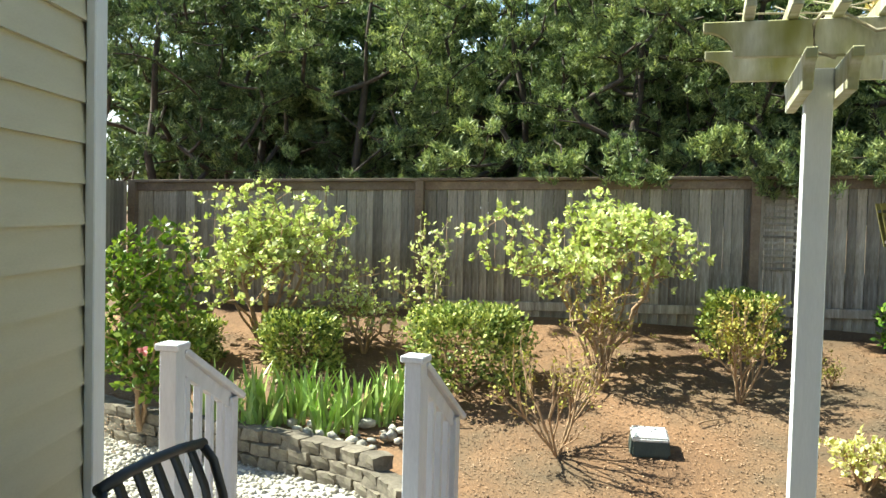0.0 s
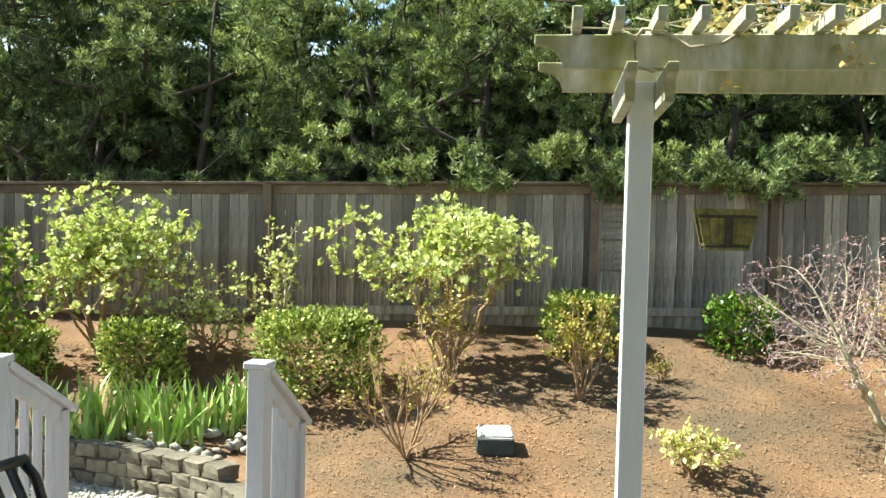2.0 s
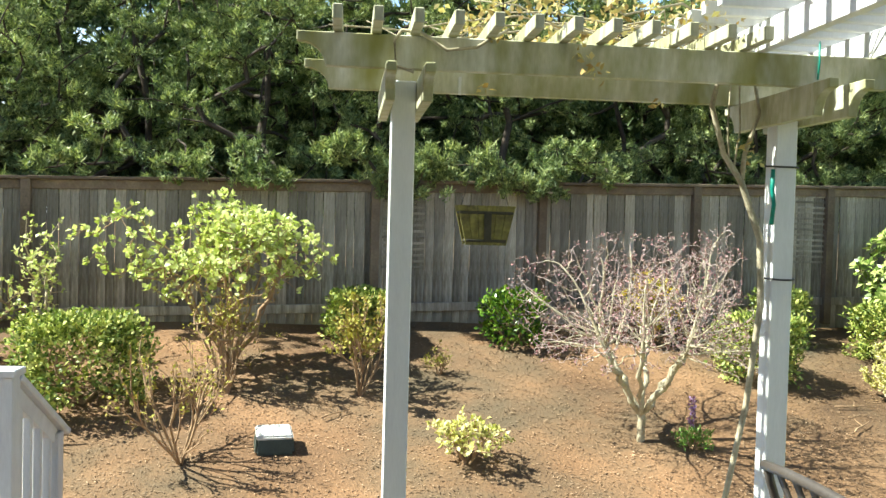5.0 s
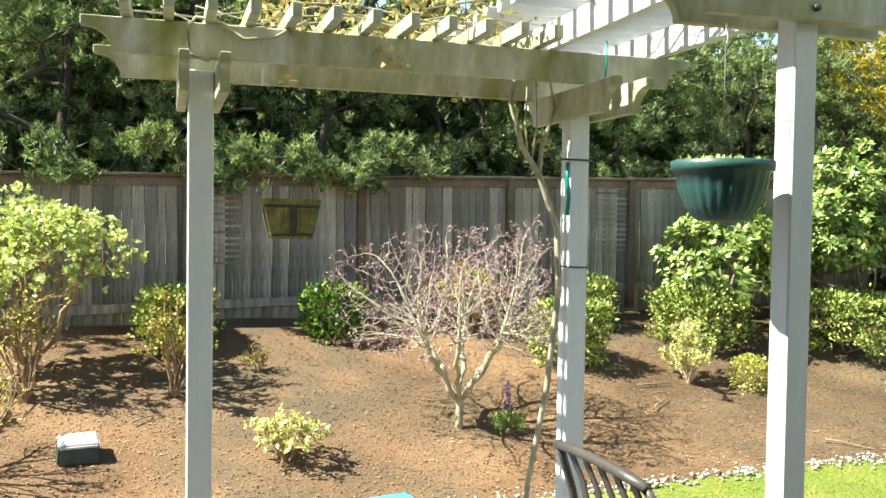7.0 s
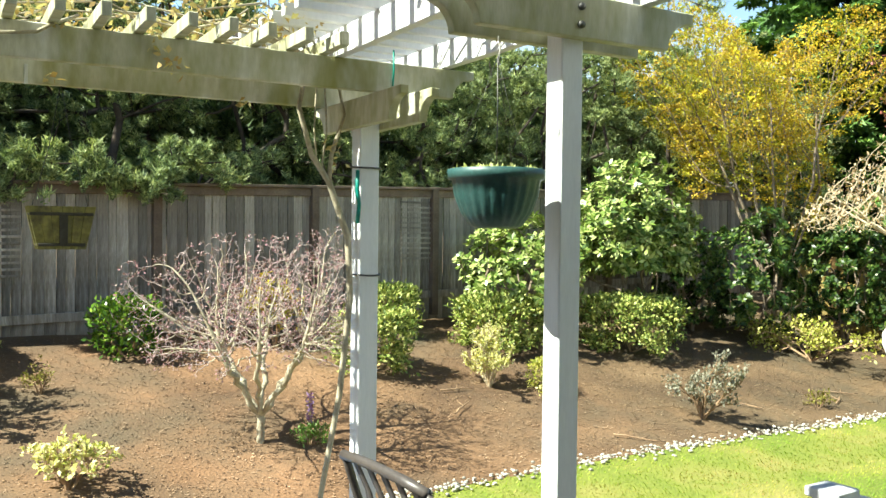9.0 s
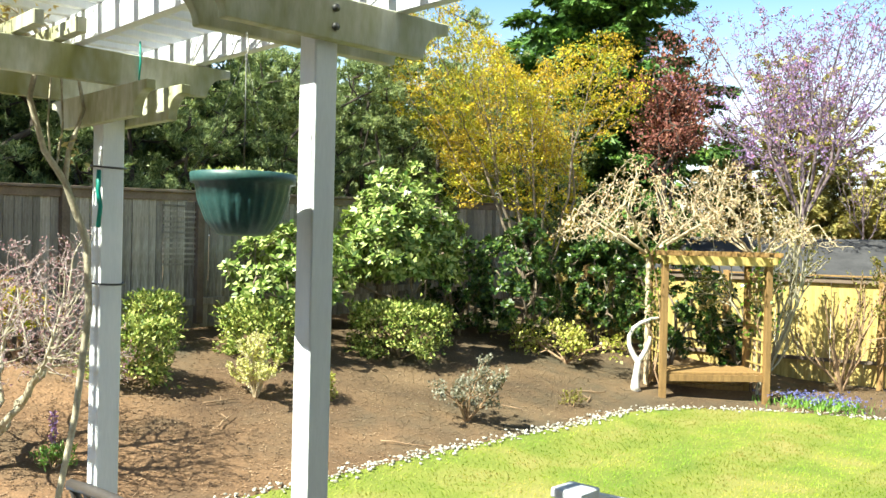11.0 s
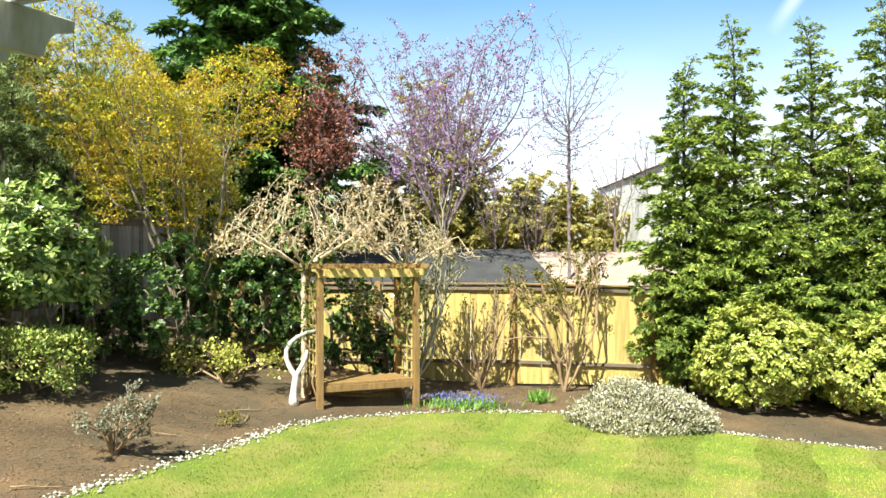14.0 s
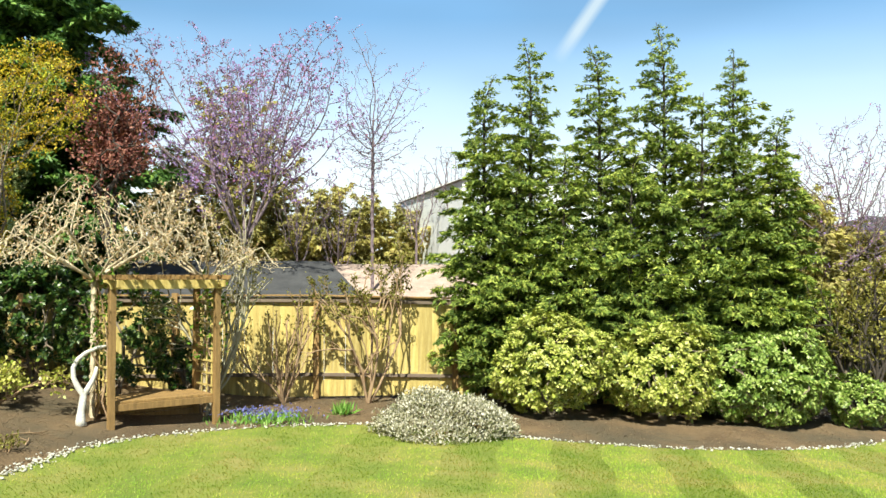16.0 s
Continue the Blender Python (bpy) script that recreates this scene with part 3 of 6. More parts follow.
edge_line = along(EDGE, 0.2)
pivot = np.array([3.0, -9.0])
ks = np.linspace(0, 1, 46) ** 1.3
XY = edge_line[:, None] * (1 - ks)[None, :, None] + pivot * ks[None, :, None]
Vl = np.concatenate([XY, (ground_z(XY[..., 0], XY[..., 1]) + 0.035)[..., None]], -1)
m = len(ks)
i, j = np.meshgrid(np.arange(len(edge_line) - 1), np.arange(m - 1), indexing="ij")
Fl = np.stack([i * m + j, i * m + j + 1, (i + 1) * m + j + 1, (i + 1) * m + j], -1).reshape(-1, 4)[:, ::-1]
lawn = part("lawn", mesh_np("lawn", Vl.reshape(-1, 3), Fl, True), TURF, label="mown green lawn with pale mower stripes")
tagged(lawn, category="lawn", kind="structure")


def scatter_lawn(rng, n, near):
    """Random places on the lawn, thicker towards its far edge where the view meets it."""
    k = rng.integers(0, len(edge_line) - 1, n)
    f = rng.uniform(0, 1, n)
    e = edge_line[k] * (1 - f)[:, None] + edge_line[k + 1] * f[:, None]
    t = rng.uniform(0, near, n)
    return e * (1 - t)[:, None] + pivot * t[:, None]


rng = np.random.default_rng(11)
B = scatter_lawn(rng, 120000, 0.42)
B = B[(B[:, 0] > 3.6)]
Pg = np.concatenate([B, (ground_z(B[:, 0], B[:, 1]) + 0.03)[:, None]], 1)
stripe = np.sin(6.283 * (B[:, 0] * 0.21 + B[:, 1] * 0.978 - 1.25 + 0.04 * np.sin(B[:, 0] * 3)) / 1.4) > 0
lean = np.stack([np.where(stripe, 1.35, -0.95), np.where(stripe, -0.29, 0.2), np.ones(len(B))], 1)
T = unit(lean + 0.35 * rng.normal(size=Pg.shape))
V, F = leaf_cards(Pg, T, unit(rng.normal(size=Pg.shape)), 0.036 * rng.uniform(0.6, 1.3, len(Pg)), 0.008, 0.1)
grass = part("grass", mesh_np("grass", V, F), L_GRASS, label="short mown grass blades of the lawn")
tagged(grass, category="grass", kind="stuff")


def stones(rng, C, size, squash=0.65):
    """Small rounded stones, one at each centre."""
    bm = bmesh.new()
    bmesh.ops.create_icosphere(bm, subdivisions=1, radius=1)
    bm.verts.ensure_lookup_table()
    v0 = np.array([v.co for v in bm.verts])
    f0 = np.array([[v.index for v in f.verts] for f in bm.faces])
    bm.free()
    n = len(C)
    s = size * rng.uniform(0.55, 1.35, n)[:, None, None] * np.array([1, 1, squash]) * rng.uniform(0.7, 1.3, (n, 1, 3))
    a = rng.uniform(0, 6.28, n)
    R = np.zeros((n, 3, 3))
    R[:, 0, 0], R[:, 0, 1], R[:, 1, 0], R[:, 1, 1], R[:, 2, 2] = np.cos(a), -np.sin(a), np.sin(a), np.cos(a), 1
    V = np.einsum("nij,nkj->nki", R, v0[None] * s * (1 + 0.15 * rng.normal(size=(n, len(v0), 1)))) + C[:, None]
    return V.reshape(-1, 3), (np.arange(n)[:, None, None] * len(v0) + f0[None]).reshape(-1, 3)


line = along(EDGE, 0.0065)
off = rng.normal(size=(len(line), 2)) * 0.06
keep = rng.uniform(size=len(line)) < np.where(line[:, 1] > 3.0, 0.75, 0.42) * (0.75 + 0.35 * np.sin(np.arange(len(line)) * 0.021) * np.sin(np.arange(len(line)) * 0.0057))
C = (line + off)[keep]
C = np.concatenate([C, (ground_z(C[:, 0], C[:, 1]) + 0.04 + rng.uniform(0, 0.02, len(C)))[:, None]], 1)
V, F = stones(rng, C, 0.0175)
border = part("pebble_border", mesh_np("pebble_border", V, F, True), PEBBLE, label="band of pale pebbles edging the lawn")
tagged(border, category="pebbles", kind="stuff")

# bark chips over the bank
n = 60000
bx, by = rng.uniform(-3.2, 15.0, n), rng.uniform(3.6, 9.9, n)
wq = 10.2 - (0.208 * bx + 0.978 * by)
ok = (wq > 0.15) & (wq < 4.35) & ~((bx < -0.3) & (by < 7.1))
sy = rng.uniform(-9.5, 3.4, 9000)
sx = np.interp(sy, EDGE[::-1, 1], EDGE[::-1, 0]) + rng.uniform(0.06, 2.4, 9000)
bx, by = np.concatenate([bx[ok], sx]), np.concatenate([by[ok], sy])
P = np.stack([bx, by, ground_z(bx, by) + 0.022 * np.sin(bx * 2.1 + 1.3 * np.sin(by * 1.7)) * np.cos(by * 2.6) + rng.uniform(0.002, 0.012, len(bx))], 1)
T = unit(rng.normal(size=P.shape) * np.array([1, 1, 0.05]))
V, F = leaf_cards(P, T, unit(rng.normal(size=P.shape) * 0.14 + np.array([0, 0, 1])), 0.034 * rng.uniform(0.35, 1.5, len(P)) * np.where(rng.uniform(size=len(P)) < 0.03, 1.8, 1.0), 0.012, 0.25, 0.5)
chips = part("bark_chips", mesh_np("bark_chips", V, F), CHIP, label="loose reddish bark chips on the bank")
tagged(chips, category="mulch", kind="stuff")

# gravel path below the retaining wall
WALL = np.array([(-3.4, 8.3), (-2.75, 7.75), (-2.2, 7.5), (-1.8, 7.3), (-1.15, 6.95), (-0.62, 6.6), (-0.3, 6.2), (-0.18, 5.8)])
wall_line = along(WALL, 0.05)
base_line = np.stack([wall_line, np.broadcast_to([[-3.2, 4.6]], wall_line.shape)], 1)
kk = np.linspace(0, 1, 20)
XY = base_line[:, 0][:, None] * (1 - kk)[None, :, None] + base_line[:, 1][:, None] * kk[None, :, None]
GRAVEL_Z = 0.19
Vg = np.concatenate([XY, np.full((*XY.shape[:2], 1), GRAVEL_Z)], -1)
m = len(kk)
i, j = np.meshgrid(np.arange(len(wall_line) - 1), np.arange(m - 1), indexing="ij")
Fg = np.stack([i * m + j, i * m + j + 1, (i + 1) * m + j + 1, (i + 1) * m + j], -1).reshape(-1, 4)[:, ::-1]
gravel = part("gravel_path", mesh_np("gravel_path", Vg.reshape(-1, 3), Fg, True), GRAVEL, label="pale grey gravel path below the wall")
tagged(gravel, category="path", kind="structure")
k = rng.integers(0, len(wall_line) - 1, 5000)
t = rng.uniform(0, 0.75, 5000) ** 0.9
C = wall_line[k] * (1 - t)[:, None] + np.array([-3.2, 4.6]) * t[:, None]
C = np.concatenate([C, (GRAVEL_Z + rng.uniform(0, 0.015, len(C)))[:, None]], 1)
V, F = stones(rng, C, 0.02)
part_gravel = part("loose_gravel", mesh_np("loose_gravel", V, F, True), PEBBLE, label="loose pale gravel stones on the path")
tagged(part_gravel, category="gravel", kind="stuff")


# ---- fences ----
F_DIR, F_NRM = Vector((0.978, -0.208, 0)), Vector((-0.208, -0.978, 0))
F_ORG = Vector((10.2 * 0.208, 10.2 * 0.978, 0))


def back_fence(rng):
    """The weathered fence along the top of the bank, in panels with a kick rail and a cap."""
    root = thing("back_fence", "weathered grey cedar board fence along the garden bank", "fence")
    yaw = math.degrees(math.atan2(F_DIR.y, F_DIR.x))

    def put(name, me, mat, s, out, z, label=""):
        p = F_ORG + F_DIR * s + F_NRM * out
        return part(name, me, mat, root, label, pose(p.x, p.y, z, 0, 0, yaw))
    top = lambda s: 2.72 + 0.022 * s
    s = -6.2
    boards = [beam(w, 0.018, 1.36, 0.003) for w in (0.085, 0.1, 0.118, 0.13)]
    low = [beam(w, 0.018, 0.34, 0.003) for w in (0.085, 0.1, 0.118, 0.13)]
    while s < 14.6:
        k = int(rng.integers(0, 4))
        w = (0.085, 0.1, 0.118, 0.13)[k]
        t = top(s) - 0.1
        put("board", boards[k], CEDAR_OLD, s + w / 2, float(rng.choice([0.0, 0.014])), t - 0.68 + float(rng.normal()) * 0.006)
        put("kick_board", low[k], CEDAR_OLD, s + w / 2, float(rng.uniform(0, 0.008)), t - 1.36 - 0.19)
        s += w + 0.004
    posts = [-6.2, -2.45, 1.33, 3.35, 5.35, 7.2, 10.6, 14.4]
    for n, q in enumerate(posts):
        tall = 1.86 if n == 2 else 1.78
        put("post", beam(0.1, 0.1, tall), CEDAR_RAIL, q, 0.05, top(q) + (0.09 if n == 2 else 0.02) - tall / 2, "brown cedar post")
        if n == 2:
            put("post_cap", beam(0.14, 0.14, 0.03), PAINT, q, 0.05, top(q) + 0.105, "pale flat post cap")
        if n + 1 < len(posts):
            q2 = posts[n + 1]
            mid, length = (q + q2) / 2, q2 - q
            tilt = math.degrees(math.atan(0.022))
            for name, dz, h, d, o in (("cap_rail", 0.0, 0.035, 0.15, 0.03), ("top_rail", -0.07, 0.1, 0.035, 0.035), ("kick_rail", -1.47, 0.1, 0.04, 0.03)):
                p = F_ORG + F_DIR * mid + F_NRM * o
                part(name, beam(length - 0.0, d, h), CEDAR_RAIL if name != "kick_rail" else CEDAR_OLD, root, at=pose(p.x, p.y, top(mid) + dz, 0, 0, yaw) @ pose(0, 0, 0, 0, -tilt, 0))
    # lattice of thin slats beside the tall post and near the far corner
    for s0, w, z0 in ((1.42, 0.5, 2.6), (6.65, 0.5, 2.75)):
        for r in range(13):
            put("slat", beam(w, 0.012, 0.028, 0.002), CEDAR_OLD, s0 + w / 2, 0.035, z0 - 0.07 * r)
    # the return that runs back towards the house
    c = F_ORG + F_DIR * -6.2
    for r in range(26):
        p = c + Vector((-0.1, -0.112 * (r + 1), 0))
        part("board", boards[2], CEDAR_OLD, root, at=pose(p.x, p.y, 1.9, 0, 0, 90))
    return root


def side_fence(rng):
    """The newer yellow fence beyond the arbour."""
    root = thing("side_fence", "sunlit yellow cedar board fence with orange posts", "fence")
    x0 = 16.6
    top = lambda y: 1.86 if y > -1 else 1.86 + 0.055 * (y + 1)
    boards = [beam(0.018, w, 1.37, 0.003) for w in (0.125, 0.135, 0.142)]
    low = [beam(0.018, w, 0.44, 0.003) for w in (0.125, 0.135, 0.142)]
    y = 6.2
    while y > -8.5:
        k = int(rng.integers(0, 3))
        w = (0.125, 0.135, 0.142)[k]
        lap = 0.013 * (int(y * 1000) % 2)
        part("board", boards[k], CEDAR_NEW, root, at=pose(x0 + lap, y, top(y) - 0.03 - 0.685))
        part("kick_board", low[k], CEDAR_NEW, root, at=pose(x0 + lap - float(rng.uniform(0, 0.006)), y, top(y) - 1.4 - 0.2))
        y -= w - 0.003
    for q in (5.6, 3.0, 0.52, -2.0, -4.5, -7.0):
        part("post", beam(0.1, 0.1, 1.9), CEDAR_POST, root, "orange cedar post", pose(x0 - 0.06, q, top(q) + 0.04 - 0.95))
        a, b = q, max(q - 2.5, -8.6)
        mid = (a + b) / 2
        tilt = math.degrees(math.atan2(top(a) - top(b), a - b))
        # the top rail's dark colour also stands for the shadow line under the cap
        for name, dz, h, d, mat in (("cap_rail", 0.0, 0.03, 0.13, CEDAR_POST), ("top_rail", -0.085, 0.07, 0.045, CEDAR_RAIL), ("kick_rail", -1.42, 0.06, 0.05, CEDAR_RAIL)):
            part(name, beam(d, a - b, h), mat, root, at=pose(x0 - 0.04, mid, (top(a) + top(b)) / 2 + dz, tilt, 0, 0))
    return root


def iron_fence():
    """Black metal pickets that carry on where the boards end."""
    root = thing("iron_fence", "black metal picket fence beyond the board fence", "fence")
    x, y0, y1, top = 16.6, -8.68, -15.0, 1.39
    for z in (top, top - 0.16, 0.0):
        part("rail", beam(0.03, y0 - y1, 0.035, 0.004), BLACK_METAL, root, at=pose(x, (y0 + y1) / 2, z))
    picket, post = beam(0.016, 0.016, 1.6, 0.002), beam(0.06, 0.06, 2.05, 0.004)
    k = 0
    while y0 - 0.11 * k > y1:
        big = k % 22 == 0
        part("post" if big else "picket", post if big else picket, BLACK_METAL, root, at=pose(x, y0 - 0.11 * k, top - (0.97 if big else 0.76)))
        k += 1
    return root


back_fence(np.random.default_rng(3))
side_fence(np.random.default_rng(4))
iron_fence()


# ---- retaining wall of split blocks ----
def retaining_wall(rng):
    root = thing("retaining_wall", "low dry-laid wall of mossy split concrete blocks", "wall")
    shapes = []
    for q in range(5):
        bm = bmesh.new()
        bmesh.ops.create_cube(bm, size=1, matrix=Matrix.Diagonal((0.198, 0.18, 0.1, 1)))
        bmesh.ops.subdivide_edges(bm, edges=bm.edges[:], cuts=1, use_grid_fill=True)
        for v in bm.verts:
            v.co += Vector(rng.normal(size=3) * 0.007)
            if v.co.y < -0.05:
                v.co.x *= 0.93
                v.co.z *= 0.93
        shapes.append(bm_mesh("block", bm))
    pts = along(WALL, 0.204)
    for course in range(3):
        for n in range(len(pts) - 1):
            if n > len(pts) - (2, 2, 4)[course]:
                continue
            f = 0.5 * (course % 2)
            a, b = pts[n], pts[n + 1]
            p = a + (b - a) * f
            ang = math.degrees(math.atan2(b[1] - a[1], b[0] - a[0]))
            nx, ny = -math.sin(radians(ang)), math.cos(radians(ang))
            back = 0.02 * course + float(rng.normal()) * 0.006
            part("block", shapes[int(rng.integers(0, 5))], BLOCK, root, at=pose(p[0] + nx * back, p[1] + ny * back, GRAVEL_Z + 0.046 + 0.101 * course, 0, 0, ang + float(rng.normal()) * 2))
    return root


retaining_wall(np.random.default_rng(5))


# ---- house corner ----
def house():
    root = thing("house", "house corner with cream lap siding and white trim", "house")
    cx, cy = -1.075, 2.78
    lap, wall_len = 0.124, 4.6
    core = beam(0.16, wall_len, 4.6, 0)
    part("wall", core, SIDING, root, at=pose(cx - 0.13, cy - wall_len / 2, 2.35 + 0.1))
    bm = bmesh.new()
    vs = [bm.verts.new(v) for v in ((0, 0, 0), (0.026, 0, 0), (0.008, 0, lap * 1.12), (0, 0, lap * 1.12))]
    f = bm.faces.new(vs)
    ex = bmesh.ops.extrude_face_region(bm, geom=[f])
    for v in ex["geom"]:
        if isinstance(v, bmesh.types.BMVert):
            v.co.y -= wall_len
    bmesh.ops.recalc_face_normals(bm, faces=bm.faces)
    plank = bm_mesh("plank", bm)
    for r in range(33):
        part("siding_board", plank, SIDING, root, at=pose(cx - 0.05, cy, 0.62 + lap * r))
    part("corner_board", beam(0.03, 0.095, 4.6), PAINT, root, "white corner trim", pose(cx - 0.012, cy - 0.0475 + 0.02, 2.45))
    part("corner_board", beam(0.19, 0.03, 4.6), PAINT, root, "white corner trim", pose(cx - 0.12, cy + 0.037, 2.45))
    back = beam(9.0, 0.16, 6.6, 0)
    part("wall", back, SIDING, root, at=pose(-1.5, -1.9, 3.45))
    # slab added out of view to cut sky light on the rails and shade the back wall
    part("porch_roof", beam(3.3, 2.5, 0.18, 0.01), PAINT, root, "unseen white slab over the deck, added to block light", pose(0.53, -0.57, 3.5))
    return root


house()


# ---- deck with stairs and rails ----
def deck():
    root = thing("deck", "raised grey board deck beside the house", "deck", kind="structure")
    y = -1.7
    long_board, short_board = beam(4.42, 0.135, 0.03, 0.004), beam(1.5, 0.135, 0.03, 0.004)
    while y < 4.05:
        part("deck_board", long_board if y < 3.7 else short_board, DECKING, root, at=pose(1.135 if y < 3.7 else -0.325, y, 0.635))
        y += 0.14
    for x in (-1.0, 0.35, 1.9, 3.25):
        n = 5.7 if x < 0.4 else 5.3
        part("joist", beam(0.06, n, 0.5), DECKING, root, at=pose(x, -1.72 + n / 2, 0.365))
    part("fascia", beam(1.5, 0.03, 0.5), PAINT, root, "white fascia board", pose(-0.325, 4.02, 0.37))
    part("fascia", beam(2.9, 0.03, 0.5), PAINT, root, "white fascia board", pose(1.9, 3.62, 0.37))
    return root


deck()


def stair_rail(name, ax, ay, az, bx, by, bz):
    """A sloped white handrail with two posts and square balusters."""
    root = thing(name, "white painted wooden stair rail with square balusters", "railing", group="deck stair rails")
    a, b = Vector((ax, ay, az)), Vector((bx, by, bz))
    d = b - a
    yaw = math.degrees(math.atan2(d.y, d.x))
    run = math.hypot(d.x, d.y)
    tilt = math.degrees(math.atan2(d.z, run))
    m = pose(*((a + b) / 2), 0, 0, yaw) @ pose(0, 0, 0, 0, -tilt, 0)
    part("handrail", beam(d.length + 0.03, 0.11, 0.036, 0.006), PAINT_RAIL_SHADED, root, at=m @ pose(0.06, 0, 0.0))
    part("post_cap", beam(0.125, 0.125, 0.034, 0.005), PAINT_RAIL_SHADED, root, at=pose(a.x, a.y, a.z + 0.003, 0, 0, yaw))
    part("under_rail", beam(d.length - 0.09, 0.04, 0.08, 0.004), PAINT_RAIL_SHADED, root, at=m @ pose(0.02, 0, -0.058))
    part("lower_rail", beam(d.length, 0.04, 0.06, 0.004), PAINT_RAIL_SHADED, root, at=m @ pose(0, 0, -0.78))
    part("post", beam(0.089, 0.089, 1.0), PAINT_RAIL_SHADED, root, at=pose(a.x, a.y, a.z - 0.514, 0, 0, yaw))
    foot = b.z - 0.02 - gz(b.x, b.y)
    part("post", beam(0.075, 0.075, foot), PAINT_RAIL_SHADED, root, at=pose(b.x - 0.03 * d.x / run, b.y - 0.03 * d.y / run, gz(b.x, b.y) + foot / 2, 0, 0, yaw))
    for k in range(1, 5):
        f = k / 5
        p = a + d * f
        part("baluster", beam(0.036, 0.036, 0.72, 0.003), PAINT_RAIL_SHADED, root, at=pose(p.x, p.y, p.z - 0.45, 0, 0, yaw))
    return root


stair_rail("stair_rail", -1.29, 4.22, 1.615, -1.155, 4.86, 1.27)
stair_rail("stair_rail", -0.12, 4.4, 1.555, 0.085, 4.98, 1.16)
stair_rail("stair_rail", 3.3, 0.92, 1.435, 3.95, 0.77, 1.23)


def stairs():
    root = thing("stairs", "short white wooden stair from deck to garden", "stairs", kind="structure")
    for k, (y, z) in enumerate(((4.2, 0.48), (4.48, 0.31))):
        part("tread", beam(1.1, 0.3, 0.04), DECKING, root, at=pose(-0.66, y, z))
        part("riser", beam(1.1, 0.02, 0.15), PAINT, root, at=pose(-0.66, y + 0.12, z - 0.09))
    return root


stairs()


# ---- pergola ----
PU, PV, P1 = Vector((0.956, -0.292, 0)), Vector((0.292, 0.956, 0)), Vector((1.298, 3.132, 0))
P_YAW = math.degrees(math.atan2(PU.y, PU.x))


def on_pergola(u, v, z, turn=0.0):
    p = P1 + PU * u + PV * v
    return pose(p.x, p.y, z, 0, 0, P_YAW + turn)


def ogee(length, h, cut=0.1):
    """The outline of a board whose lower corners are cut to a curve at both ends."""
    L = length / 2
    arc = [(1 - math.cos(t * math.pi / 2), math.sin(t * math.pi / 2)) for t in np.linspace(0, 1, 8)]
    right = [(L - cut + (cut - 0.012) * s, -h / 2 + (h - 0.035) * c) for s, c in arc] + [(L, h / 2 - 0.033)]
    return [(-L, h / 2)] + [(-x, z) for x, z in right][::-1] + right + [(L, h / 2)]


def pergola():
    root = thing("pergola", "white painted corner pergola streaked with green algae", "pergola")
    deck_z = 0.65
    for u, v, top, thick in ((0.013, 0.0, 2.83, 0.092), (1.55, 0.0, 2.83, 0.088), (1.54, -1.387, 2.95, 0.075)):
        part("post", beam(thick, thick, top - deck_z), PAINT, root, at=on_pergola(u, v, (top + deck_z) / 2))
    arm = profile_board(ogee(0.86, 0.12), 0.036)
    for u, v, z, turn in ((0.013, 0.0, 2.775, 90), (1.55, -0.06, 2.775, 90)):
        for o in (-0.066, 0.066):
            part("cross_arm", arm, PAINT_MOSSY, root, at=on_pergola(u + o, v, z, turn))
    for o in (-0.066, 0.066):
        part("cross_arm", arm, PAINT_MOSSY, root, at=on_pergola(1.535, -1.38 + o, 2.895))
    long = profile_board(ogee(2.29, 0.118), 0.036)
    for v in (-0.27, 0.27):
        part("beam", long, PAINT_MOSSY, root, at=on_pergola(0.765, v, 2.892))
    wing = profile_board(ogee(2.3, 0.105), 0.036)
    for u in (1.315, 1.775):
        part("beam", wing, PAINT, root, at=on_pergola(u, -0.75, 3.005, 90))
    rafter = beam(0.034, 0.98, 0.05, 0.003)
    for k in range(12):
        part("rafter", rafter, PAINT_MOSSY, root, at=on_pergola(-0.237 + 0.1345 * k, 0.0, 2.977))
    slat = beam(0.98, 0.034, 0.05, 0.003)
    for k in range(17):
        part("rafter", slat, PAINT, root, at=on_pergola(1.545, -1.84 + 0.1345 * k, 3.083))
    # bolts
    for z in (2.87, 2.92):
        V, F = lathe([(0.0, 0.0), (0.011, 0.0), (0.011, 0.008), (0.0, 0.01)], 8)
        part("bolt", mesh_np("bolt", V, F, True), WIRE, root, at=on_pergola(1.535, -1.465, z) @ pose(0, 0, 0, 90, 0, 0))
    return root


pergola()


